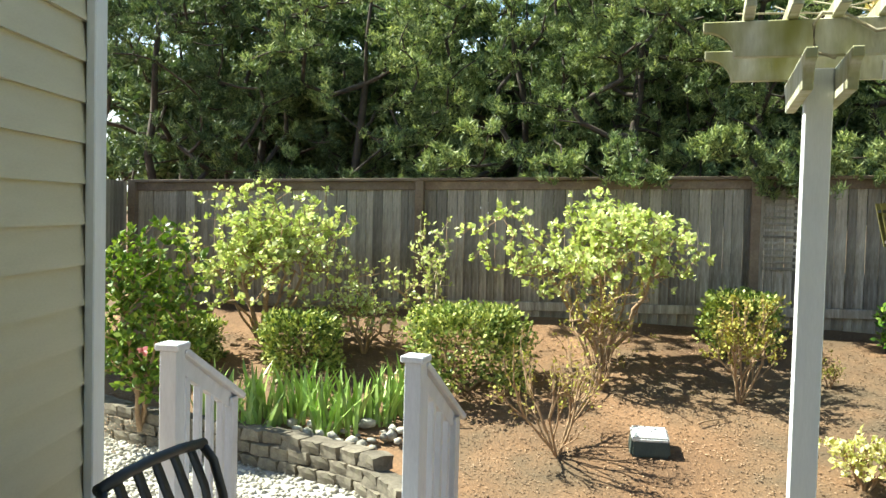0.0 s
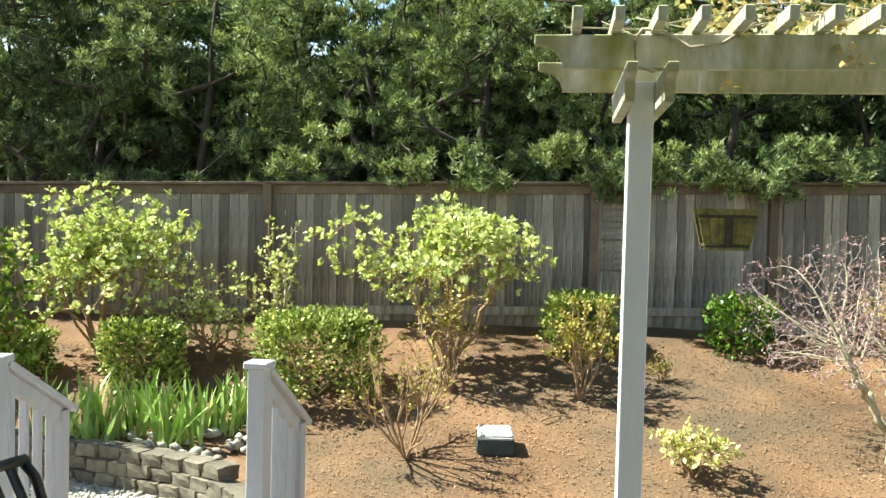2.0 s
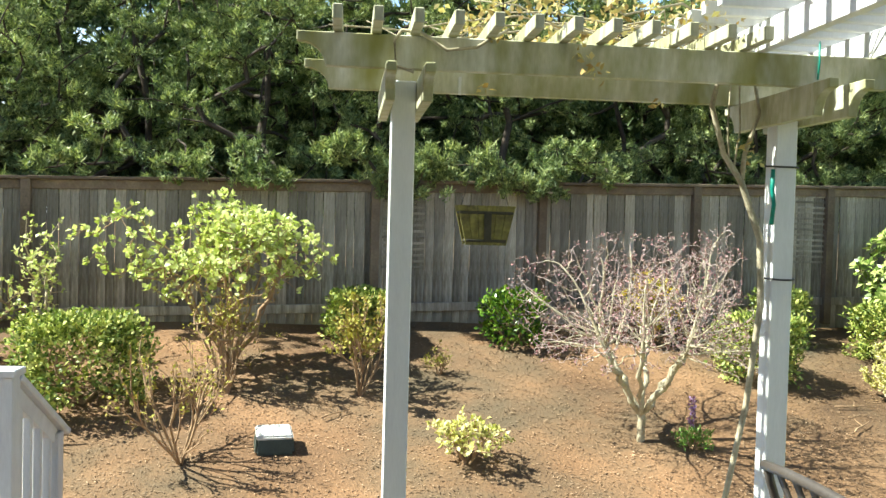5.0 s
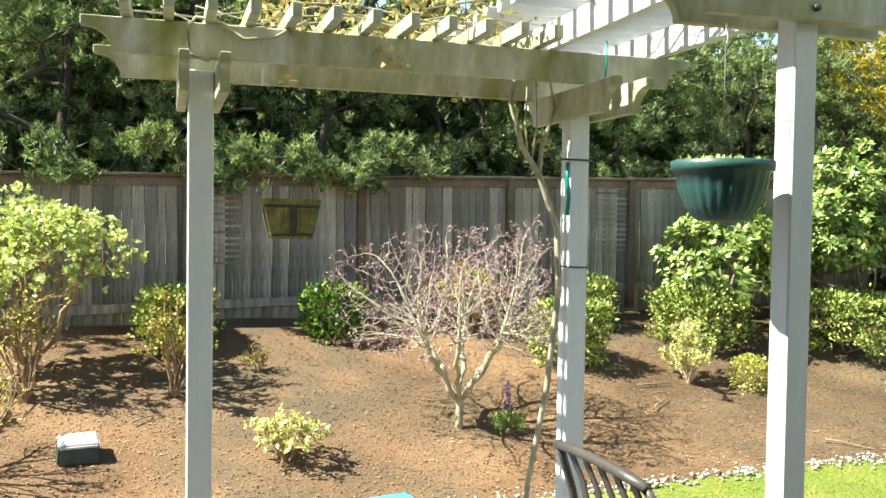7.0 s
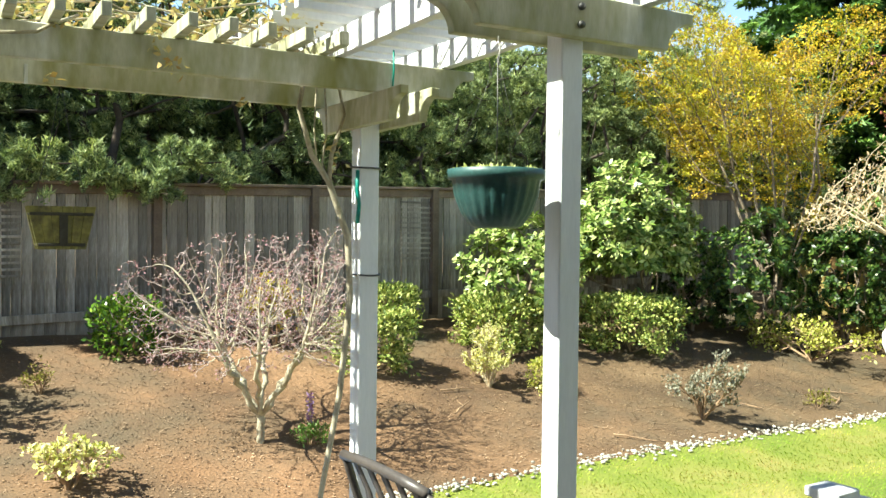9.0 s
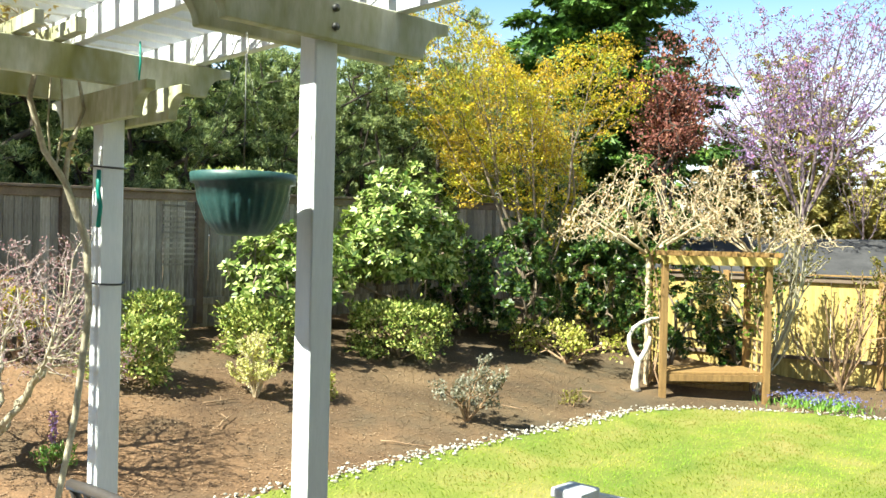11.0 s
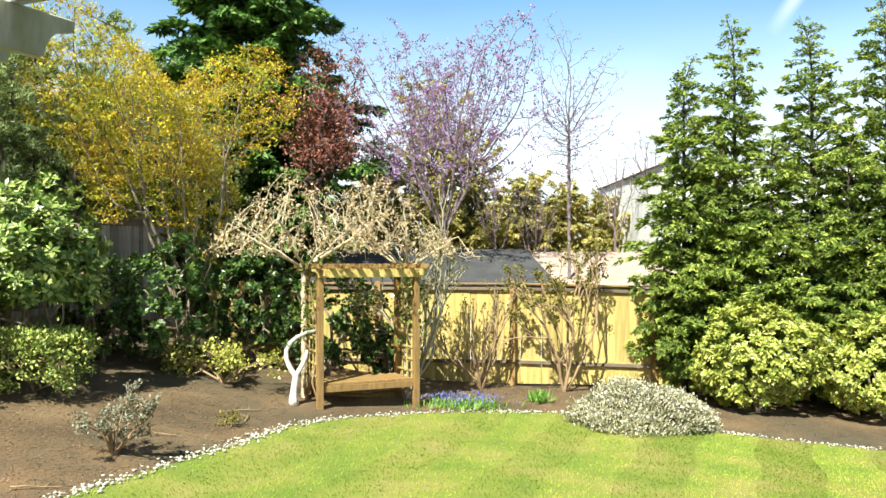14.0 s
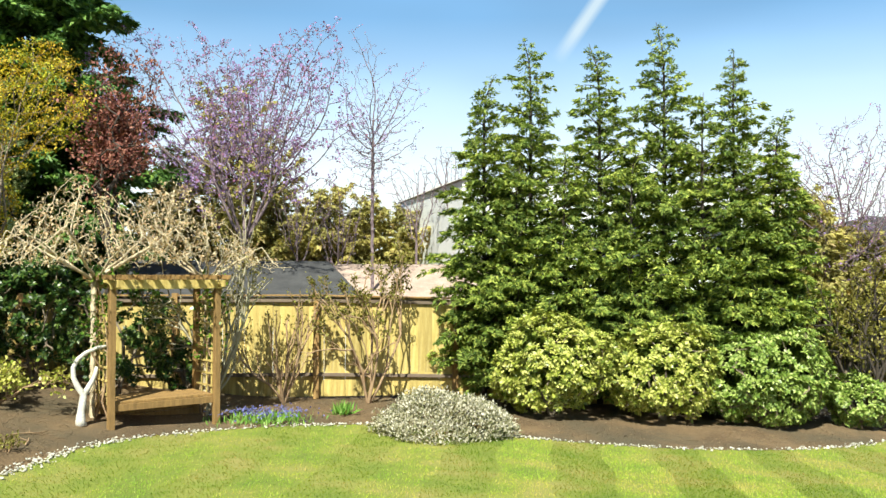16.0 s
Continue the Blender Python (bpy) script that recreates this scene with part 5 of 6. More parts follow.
def bare_shrub(name, label, x, y, size, centre, seed, twigmat, budmat=None, buds=2, bud=0.02, stems=7, levels=3, kids=3, lean=0.7, angle=0.55, ratio=0.62, wob=0.1, up=0.05, tip=0.0022, power=0.42, cap=0.03, trunk=0.0, fine=None, fine_below=0.005, category="shrub", z=None, every=1, low=0.0):
    """A leafless or barely budding plant, grown and then scaled to its spread and height."""
    rng = np.random.default_rng(seed)
    root = thing(name, label, category, pose(x, y, (gz(x, y) if z is None else z) - 0.02))
    X, par, tips = ramify(rng, stems, levels, kids, lean, angle, ratio, wob, up, trunk)
    T = X[tips]
    top = centre[2] + size[2]
    X = X * np.array([size[0] / np.percentile(np.abs(T[:, 0]), 96), size[1] / np.percentile(np.abs(T[:, 1]), 96), top / np.percentile(T[:, 2], 98)])
    f = np.clip(X[:, 2] / top, 0, 1)[:, None]
    X = X + np.array([centre[0], centre[1], 0]) * f
    load = np.zeros(len(X))
    load[tips] = 1
    for i in range(len(X) - 1, 0, -1):
        load[par[i]] += load[i]
    rad = np.minimum(tip * np.maximum(load, 1) ** power, cap)
    if fine:
        part("branching", branch_mesh("branching", X, par, rad, 6, fine_below), twigmat, root)
        part("twig_growth", branch_mesh("twig_growth", X, par, rad, 4, 0.0, fine_below), fine, root)
    else:
        part("branching", branch_mesh("branching", X, par, rad, 5), twigmat, root)
    if budmat:
        C = X[tips][::every]
        C = C[C[:, 2] > low * top]
        V, F = sprays(rng, C, unit(rng.normal(size=C.shape) * 0.4 + np.array([0, 0, 1.0])), buds, bud, bud * 0.6, 0.4, 0.4, bud * 0.5, 0.3)
        part("crown", mesh_np("crown", V, F), budmat, root)
    return root


def broadleaf(name, label, x, y, r, h, seed, n, mat, leaf=0.1, wide=0.036, per=9, lump=0.22, category="shrub", group="", z=None, shell=0.66, floor=-0.75, pull=0.42):
    """A rounded evergreen with whorls of long leaves."""
    rng = np.random.default_rng(seed)
    root = thing(name, label, category, pose(x, y, (gz(x, y) if z is None else z) - 0.02), group)
    r = np.asarray(r if hasattr(r, "__len__") else (r, r, h * 0.55), float)
    C, out = mound(rng, n, r, shell, lump, floor, 3.0)
    C[:, 2] += h - r[2]
    C = clump(rng, C, max(12, n // 11), pull)
    keep = C[:, 2] > 0.08
    C, out = C[keep], out[keep]
    o = unit(out + np.array([0, 0, 0.45]) + 0.25 * rng.normal(size=out.shape))
    V, F = rosettes(rng, C, o, per, leaf, wide)
    part("crown", mesh_np("crown", V, F), mat, root)
    st = [stem(rng, (math.cos(a) * r[0] * 0.4, math.sin(a) * r[1] * 0.4, h * 0.55), 4) for a in (0.3, 1.6, 2.9, 4.2, 5.4)]
    X, par, R = colonize(rng, np.zeros(3), C[:: max(1, len(C) // 160)], st, 0.005)
    part("branching", branch_mesh("branching", X, par, R), BARK, root)
    return root


def pine(name, x, y, h, r, seed, n, label, behind, per=54, needle=0.082, thick=0.0175, droop=0.0, mat=None):
    """A bushy pine: a leaning trunk, limbs, and tufts of needles set on flat pads."""
    rng = np.random.default_rng(seed)
    base = gz(x, y) - 0.05
    root = thing(name, label, "tree", pose(x, y, base), "pines behind the fence")
    pads = n // 9
    zz = np.where(rng.uniform(size=pads) < 0.8, rng.uniform(0.2, 0.82, pads), rng.uniform(0.08, 1.0, pads))
    a = rng.uniform(0, 6.28, pads)
    reach = r * (1.08 - 0.55 * zz) * (0.25 + 0.75 * np.sqrt(rng.uniform(0, 1, pads))) * (1 + 0.22 * np.sin(a * 3 + zz * 14 + seed))
    Q = np.stack([np.cos(a) * reach, np.sin(a) * reach, zz * h + 0.25 * reach / r - 0.15], 1)
    C = np.repeat(Q, 9, 0) + rng.normal(size=(pads * 9, 3)) * np.array([0.17, 0.17, 0.06])
    yard = C[:, 0] * F_NRM.x + C[:, 1] * F_NRM.y - behind
    high = C[:, 2] + base
    shy = np.where(high < 4.0, -0.75 + 0.5 * np.sin(C[:, 0] * 1.3 + seed), 0.5)
    keep = (high > 2.3) & ((yard < -0.12) | (high > 2.86)) & (yard < shy)
    C = C[keep]
    if droop:
        # low boughs that hang over the top of the fence
        k = int(26 * droop)
        s = rng.uniform(-0.85, 0.85, k)
        q = np.stack([s * F_DIR.x, s * F_DIR.y, np.zeros(k)], 1) + np.array(F_NRM)[None] * (behind + rng.uniform(0.05, 0.42, k))[:, None]
        q[:, 2] = rng.uniform(2.7, 3.15, k) + 0.12 * np.sin(s * 4 + seed) - base
        C = np.concatenate([C, np.repeat(q, 5, 0) + rng.normal(size=(k * 5, 3)) * np.array([0.1, 0.08, 0.05])])
    n, a = len(C), np.arctan2(C[:, 1], C[:, 0])
    trunk = stem(rng, (rng.normal() * 0.15, rng.normal() * 0.15, h * 0.97), 9, 0.012)
    X, par, R = colonize(rng, np.zeros(3), C[:: 5], [trunk], 0.008, 0.42, 0.1, 0.05, 0.05)
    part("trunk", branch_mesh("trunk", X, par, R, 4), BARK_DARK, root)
    out = unit(np.stack([np.cos(a), np.sin(a), 0.75 + 0.3 * rng.normal(size=n)], 1))
    V, F = needles(rng, C, out, per, needle, thick, bias=0.6, scatter=0.028 * needle / 0.082)
    part("crown", mesh_np("crown", V, F), mat or L_PINE, root)
    return root


def cypress(name, x, y, h, r, seed, limbs, label, mat=None, group="cypress screen", z=None, leaf=0.09, wide=0.021, power=0.7, nod=0.2, per=9, rise=0.85, full=1.1, thin=0.7):
    """A feathery conifer: a thin nodding leader and rising limbs, each one a flat drooping frond."""
    rng = np.random.default_rng(seed)
    root = thing(name, label, "tree", pose(x, y, (gz(x, y) if z is None else z) - 0.05), group)
    f = np.linspace(0, 1, 14)
    way = rng.uniform(0, 6.28)
    sway = nod * np.clip((f - 0.86) / 0.14, 0, 1) ** 2
    trunk = np.stack([np.cos(way) * sway, np.sin(way) * sway, h * f - 0.35 * sway], 1)
    zz = (np.arange(limbs) + rng.uniform(0, 1, limbs)) / limbs
    zz = 0.03 + 0.965 * (1 - (1 - zz) ** thin)
    a = np.arange(limbs) * 2.4 + rng.normal(size=limbs) * 0.35
    L = r * ((1 - zz) ** power + 0.05) * rng.uniform(0.4, 1.2, limbs) * (1 + 0.16 * np.sin(zz * h * 5 + a * 2 + seed))
    out = np.stack([np.cos(a), np.sin(a), np.zeros(limbs)], 1)
    side = np.stack([-np.sin(a), np.cos(a), 0.25 * rng.normal(size=limbs)], 1)
    base = np.stack([np.interp(zz, f, trunk[:, 0]), np.interp(zz, f, trunk[:, 1]), np.interp(zz, f, trunk[:, 2])], 1)
    lift = rise * rng.uniform(0.6, 1.3, limbs)

    def on(i, s):
        bow = L[i] * (lift[i] * s - 0.55 * s ** 2.4)
        return base[i] + out[i] * (L[i] * s)[:, None] + np.array([0, 0, 1.0]) * bow[:, None]
    runs, m = [(trunk, 0.009 * h * (1 - f) ** 0.8 + 0.005)], max(1, limbs // 130)
    for i in range(0, limbs, m):
        k = np.full(4, i)
        runs.append((on(k, np.array([0.0, 0.35, 0.7, 0.95])), np.linspace(0.008 + 0.008 * L[i], 0.003, 4)))
    part("trunk", tube_mesh("trunk", runs, 4), BARK_DARK, root)
    count = np.maximum(3, (full * (1.5 + 20 * L / np.sqrt(max(r / 1.3, 1)))).astype(int))
    i = np.repeat(np.repeat(np.arange(limbs), count), per)
    s = np.repeat(rng.uniform(0.12, 1.0, int(count.sum())) ** 0.75, per)
    w = np.repeat(rng.uniform(-1, 1, int(count.sum())), per)
    P = on(i, s) + side[i] * (w * (0.06 + 0.34 * L[i] * (1.05 - s)))[:, None]
    P = P + rng.normal(size=P.shape) * np.array([1, 1, 0.7]) * leaf * 0.28 - np.array([0, 0, 1.0]) * (0.12 * np.abs(w) * L[i] * 0.4)[:, None]
    T = unit(out[i] * 0.8 + side[i] * (w * 0.9)[:, None] + np.array([0, 0, 0.1]) - np.array([0, 0, 0.55]) * (s ** 2)[:, None] + 0.4 * rng.normal(size=P.shape))
    size = leaf * rng.uniform(0.6, 1.35, len(P)) * (0.5 + 0.5 * np.minimum(L[i] / (0.55 * r), 1))
    S = unit(np.cross(T, unit(np.array([0, 0, 0.8]) + 0.5 * out[i] + 0.6 * rng.normal(size=P.shape)))) * (size * wide / leaf)[:, None]
    V = np.stack([P - S, P + S, P + T * size[:, None]], 1).reshape(-1, 3)
    part("crown", mesh_np("crown", V, np.arange(len(V)).reshape(-1, 3)), mat or L_CYP, root)
    return root


# ---- the back bank, from the house outwards ----
open_shrub("viburnum_shrub", "tall open shrub with fresh lime spring leaves by the fence", -1.95, 9.5, (1.1, 0.6, 0.72), (0.05, 0, 1.08), 31, 760, L_VIB, TWIG, 7, 0.058, 0.046, 9, 0.15, 0.3, holes=0.42, far=0.1, fan=0.5)
open_shrub("viburnum_shrub", "tall open shrub with fresh lime spring leaves by the fence", 1.65, 8.8, (1.06, 0.65, 0.6), (-0.05, 0, 1.2), 32, 640, L_VIB, TWIG, 7, 0.058, 0.046, 9, 0.15, 0.3, holes=0.42, far=0.1, fan=0.5)
open_shrub("budding_shrub", "tan twiggy shrub with opening yellow-olive buds", 1.5, 8.1, (0.52, 0.4, 0.6), (-0.05, 0, 0.72), 33, 250, L_RUST, TWIG, 4, 0.035, 0.018, 9, 0.1, 0.3, holes=0.6, far=0.1)
open_shrub("young_shrub", "thin upright shrub with a few lime leaves", -0.15, 9.45, (0.27, 0.22, 0.72), (0.05, 0, 0.85), 34, 110, L_VIB, TWIG_TAN, 4, 0.045, 0.035, 4, 0.2, 0.3, holes=0.4, far=0.1)
open_shrub("young_shrub", "sparse brown twiggy shrub with small green leaves", -0.8, 9.2, (0.58, 0.35, 0.5), (0.05, 0, 0.55), 35, 260, L_VIB, TWIG, 4, 0.045, 0.032, 8, 0.1, 0.3, holes=0.6, far=0.08)
clipped_shrub("boxwood", "clipped green boxwood mound in the mulch", -2.6, 9.0, 0.36, 0.52, 41, group="boxwood mounds", square=0.76)
clipped_shrub("boxwood", "clipped green boxwood mound in the mulch", -1.36, 8.7, 0.41, 0.62, 42, group="boxwood mounds", square=0.76)
clipped_shrub("boxwood", "broad green boxwood mound with pale new growth", 0.27, 8.25, 0.64, 0.82, 43, 10000, group="boxwood mounds", square=0.76)
clipped_shrub("boxwood", "small green boxwood mound near the fence", 3.1, 9.1, 0.4, 0.6, 44, group="boxwood mounds", square=0.76)
bare_shrub("bare_shrub", "leafless twiggy shrub with lichened stems in the mulch", 0.95, 6.9, (0.46, 0.42, 0.42), (0.0, 0, 0.52), 51, TWIG, L_RUST, 2, 0.032, 6, 3, 3, 0.85, wob=0.1, tip=0.0026, power=0.34, cap=0.012, low=0.35, every=2)
bare_shrub("bare_shrub", "sparse tan shrub with yellow-green buds", 2.68, 7.8, (0.36, 0.33, 0.42), (0.03, 0, 0.52), 52, TWIG, L_RUST, 3, 0.04, 5, 3, 3, 0.5, tip=0.0024, power=0.34, cap=0.011, low=0.35)
open_shrub("small_plant", "small olive green plant in the mulch", 3.62, 8.1, (0.16, 0.14, 0.14), (0, 0, 0.15), 53, 60, L_OLIVE, TWIG, 6, 0.03, 0.016, 5, 0.2)
open_shrub("variegated_shrub", "low cream and yellow variegated shrub", 3.1, 6.3, (0.36, 0.3, 0.16), (0.03, 0, 0.27), 54, 150, L_VARI, TWIG, 6, 0.045, 0.026, 8, 0.35, 0.25, holes=0.4)
crown_tree("japanese_maple", "small bare maple with pale lichened limbs and mauve twigs", 4.8, 6.32, (1.05, 1.0, 0.88), (0.02, 0, 0.98), 58, 0.26, 4400, 0.035, 0.044, BARK_PALE, L_MAUVE, 3, 0.024, 0.0018, 0.48, 0.034, TWIG_RED, 0.0042, floor=-0.35, inner=0.3, every=2, lump=0.35, wob=0.28, limbs=6, spread=0.4, rise=0.5)
clipped_shrub("glossy_shrub", "rounded shrub with glossy bright green leaves", 4.72, 8.65, 0.38, 0.66, 56, 2600, L_GLOSS, 0.055, 0.03)
open_shrub("lupin", "bright green lupin clump with a fading mauve spike", 5.13, 6.03, (0.13, 0.12, 0.1), (0, 0, 0.13), 57, 60, L_IRIS, TWIG, 8, 0.05, 0.014, 5, 0.2)
def lupin_spike(x, y):
    rng = np.random.default_rng(570)
    root = thing("lupin_spike", "small fading mauve flower spike above green leaves", "flower", pose(x, y, gz(x, y)))
    part("stalk", tube_mesh("stalk", [([(0, 0, 0), (0.01, 0, 0.2), (0.0, 0.01, 0.44)], [0.004, 0.003, 0.002])], 5), L_BLADE, root)
    z = rng.uniform(0.22, 0.45, 70)
    C = np.stack([rng.normal(size=70) * 0.012, rng.normal(size=70) * 0.012, z], 1)
    V, F = sprays(rng, C, unit(np.stack([rng.normal(size=70), rng.normal(size=70), np.full(70, 0.3)], 1)), 2, 0.03, 0.016)
    part("flower_head", mesh_np("flower_head", V, F), L_CHERRY, root)


lupin_spike(5.13, 6.05)


def fallen_stick(seed, x, y, length, turn):
    rng = np.random.default_rng(seed)
    root = thing("fallen_stick", "thin dry stick lying on the bark mulch", "stick", group="fallen sticks")
    d = np.array([math.cos(turn), math.sin(turn)])
    q = [np.array([x, y]) + d * length * f + rng.normal(size=2) * 0.025 * length for f in np.linspace(0, 1, 5)]
    runs = [([(p[0], p[1], gz(*p) + 0.022) for p in q], [0.009, 0.008, 0.007, 0.006, 0.004])]
    e = q[2] + np.array([-d[1], d[0]]) * length * 0.25 + d * length * 0.2
    runs.append(([(q[2][0], q[2][1], gz(*q[2]) + 0.022), (e[0], e[1], gz(*e) + 0.025)], [0.006, 0.003]))
    part("stick", tube_mesh("stick", runs, 5), TWIG, root)


for k, (x, y, n, turn) in enumerate(((8.0, 4.75, 0.55, -0.9), (6.9, 5.9, 0.4, 0.4), (12.2, 4.2, 0.6, -0.5), (11.9, 3.9, 0.4, 0.2), (5.6, 5.9, 0.35, 0.9), (7.2, 6.4, 0.4, -0.2), (10.6, 4.3, 0.4, 1.9), (2.2, 7.4, 0.3, 0.3))):
    fallen_stick(900 + k, x, y, n, turn)


clipped_shrub("glossy_shrub", "pale green broad shrub beside the maple", 6.93, 7.25, 0.54, 0.72, 58, 6000, L_BOX, 0.055, 0.028)
clipped_shrub("glossy_shrub", "small glossy green shrub by the fence", 8.2, 8.2, 0.4, 0.66, 59, 3200, L_BOX, 0.05, 0.026)
open_shrub("golden_shrub", "golden yellow leaved shrub behind the maple", 6.4, 8.35, (0.42, 0.3, 0.34), (0, 0, 0.5), 60, 190, L_GOLDTREE, TWIG, 7, 0.05, 0.03, 6, 0.3)
clipped_shrub("boxwood", "broad green boxwood mound on the bank", 9.18, 7.2, 0.62, 0.74, 61, 10000, group="boxwood mounds", square=0.76)
bare_shrub("budding_shrub", "small tan twiggy shrub in front of the boxwood", 7.88, 6.3, (0.34, 0.32, 0.3), (0, 0, 0.36), 62, TWIG_TAN, L_VARI, 4, 0.03, 10, 3, 3, 0.55, tip=0.002, low=0.2)
clipped_shrub("small_plant", "low yellow-green mound in the mulch", 8.42, 5.9, 0.24, 0.4, 63, 1800, L_EUON, 0.035, 0.018)
broadleaf("rhododendron", "large rhododendron with whorls of long green leaves", 9.8, 7.35, (1.0, 0.75, 0.85), 1.75, 64, 560, L_RHOD, 0.11, 0.046, 9, 0.35, group="rhododendrons by the fence", floor=-0.4)
broadleaf("rhododendron", "tall rhododendron with whorls of long green leaves", 11.7, 6.7, (1.35, 1.1, 1.2), 2.5, 65, 1500, L_RHOD, 0.115, 0.047, 9, 0.4, group="rhododendrons by the fence", floor=-0.35, pull=0.36)
clipped_shrub("boxwood", "broad green boxwood mound below the rhododendron", 11.05, 6.4, 0.74, 0.84, 66, 10000, group="boxwood mounds", square=0.76)
bare_shrub("grey_shrub", "sparse grey-leaved shrub in the mulch", 9.5, 4.52, (0.46, 0.4, 0.34), (0, 0, 0.38), 67, TWIG, L_GREY, 4, 0.034, 8, 3, 3, 0.75, tip=0.002, low=0.25)
open_shrub("euonymus", "spreading yellow-edged evergreen along the bank", 13.7, 4.9, (0.65, 1.2, 0.3), (0, 0, 0.33), 68, 340, L_EUON, TWIG, 5, 0.06, 0.038, 9, 0.3, 0.4, holes=0.6, scatter=0.04)
open_shrub("small_weed", "low green weed at the lawn side", 11.5, 3.98, (0.2, 0.16, 0.1), (0, 0, 0.12), 69, 40, L_OLIVE, TWIG, 6, 0.04, 0.02, 4, 0.2)
crown_tree("golden_tree", "tree in golden yellow spring leaf on pale trunks", 14.9, 6.0, (1.85, 1.95, 2.15), (0.0, 0.4, 3.75), 70, 0.5, 3600, 0.08, 0.11, BARK, L_GOLDTREE, 15, 0.043, 0.0026, 0.45, 0.055, floor=-0.75, inner=0.2, every=1, lump=0.55, wob=0.25, limbs=7, spread=0.75, rise=1.9, lift=0.12, vase=0.3, flat=3.0)
broadleaf("camellia", "dark evergreen shrub below the golden tree", 13.2, 6.6, (0.8, 0.7, 0.9), 1.6, 74, 460, L_CAM, 0.08, 0.04, 9)
broadleaf("camellia", "dark evergreen shrub filling the corner of the bank", 13.9, 5.9, (1.1, 0.8, 1.15), 2.1, 71, 980, L_CAM, 0.08, 0.04, 9)
broadleaf("camellia", "dark evergreen shrub behind the arbour", 15.4, 5.0, (0.95, 0.8, 1.1), 2.2, 72, 900, L_CAM, 0.08, 0.04, 9)

# ---- beside the house ----
open_shrub("climbing_rose", "leafy green climber with a few pink flowers by the gravel", -2.6, 7.6, (0.55, 0.5, 0.85), (0.0, 0, 1.0), 81, 420, L_ROSE, TWIG, 8, 0.07, 0.045, 6, 0.4, 0.25, floor=-1.0)


def flowers_on(name, label, places, mat, size, seed):
    rng = np.random.default_rng(seed)
    for p in places:
        root = thing(name, label, "flower", pose(*p), group=label)
        C = np.zeros((1, 3))
        V, F = sprays(rng, C, np.array([[0.0, -0.7, 0.7]]), 14, size, size * 0.8, 0.6)
        part("petals", mesh_np("petals", V, F), mat, root)


flowers_on("camellia_flower", "pink flower on the climber", ((-2.42, 7.13, 1.1), (-2.25, 7.14, 0.75)), L_PINK, 0.045, 5)


def iris_bed():
    rng = np.random.default_rng(82)
    shapes = []
    for q in range(6):
        L, bend = 0.27 + 0.05 * q, 0.03 + 0.025 * q
        f = np.linspace(0, 1, 6)
        half = 0.018 * np.clip(np.minimum(0.75 + f * 1.2, (1 - f) * 2.6), 0, 1)
        mid = np.stack([bend * f**2, np.zeros(6), L * f], 1)
        V = np.concatenate([mid + np.stack([np.zeros(6), -half, np.zeros(6)], 1), mid + np.array([0.006, 0, 0]) * (1 - f)[:, None], mid + np.stack([np.zeros(6), half, np.zeros(6)], 1)])
        F = np.array([[k + 6 * c, k + 1 + 6 * c, k + 7 + 6 * c, k + 6 + 6 * c] for c in (0, 1) for k in range(5)])
        shapes.append(mesh_np("blade", V, F, True))
    for k in range(25):
        x, y = -2.15 + 0.083 * k + float(rng.normal()) * 0.07, 7.62 + float(rng.uniform(-0.34, 0.3))
        root = thing("iris_clump", "fan of upright pale green iris blades", "iris", pose(x, y, gz(x, y) - 0.02), "iris clumps")
        for b in range(13):
            part("blade", shapes[int(rng.integers(0, 6))], L_BLADE, root, at=pose(float(rng.normal()) * 0.06, float(rng.normal()) * 0.05, 0, float(rng.normal()) * 11, float(rng.normal()) * 13, float(rng.uniform(0, 360))))


iris_bed()
rng = np.random.default_rng(83)
C = np.stack([rng.uniform(-1.5, -0.25, 44), rng.uniform(7.05, 7.6, 44)], 1)
C = np.concatenate([C, (ground_z(C[:, 0], C[:, 1]) + 0.03)[:, None]], 1)
V, F = stones(rng, C, 0.05, 0.7)
wst = part("white_stones", mesh_np("white_stones", V, F, True), PEBBLE, label="white stones among the iris clumps")
tagged(wst, category="stones", kind="stuff")

# ---- pines behind the back fence ----
rng = np.random.default_rng(90)
for k in range(15):
    s = -7.2 + 1.75 * k + float(rng.normal()) * 0.25
    q = F_ORG + F_DIR * s - F_NRM * (1.5 + 0.5 * (k % 2))
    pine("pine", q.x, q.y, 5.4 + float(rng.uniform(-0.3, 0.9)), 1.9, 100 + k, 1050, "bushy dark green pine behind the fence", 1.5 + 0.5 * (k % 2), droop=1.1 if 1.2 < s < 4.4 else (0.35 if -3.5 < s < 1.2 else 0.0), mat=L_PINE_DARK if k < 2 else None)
for k in range(14):
    s = -8 + 2.1 * k
    q = F_ORG + F_DIR * s - F_NRM * 4.6
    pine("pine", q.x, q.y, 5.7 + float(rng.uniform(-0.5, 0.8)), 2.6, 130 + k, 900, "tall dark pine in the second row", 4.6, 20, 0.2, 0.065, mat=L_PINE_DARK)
for k in range(11):
    s = -10 + 3.0 * k
    q = F_ORG + F_DIR * s - F_NRM * 8.0
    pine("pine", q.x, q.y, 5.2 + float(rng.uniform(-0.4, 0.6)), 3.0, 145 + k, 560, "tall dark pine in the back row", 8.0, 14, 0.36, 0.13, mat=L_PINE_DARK)

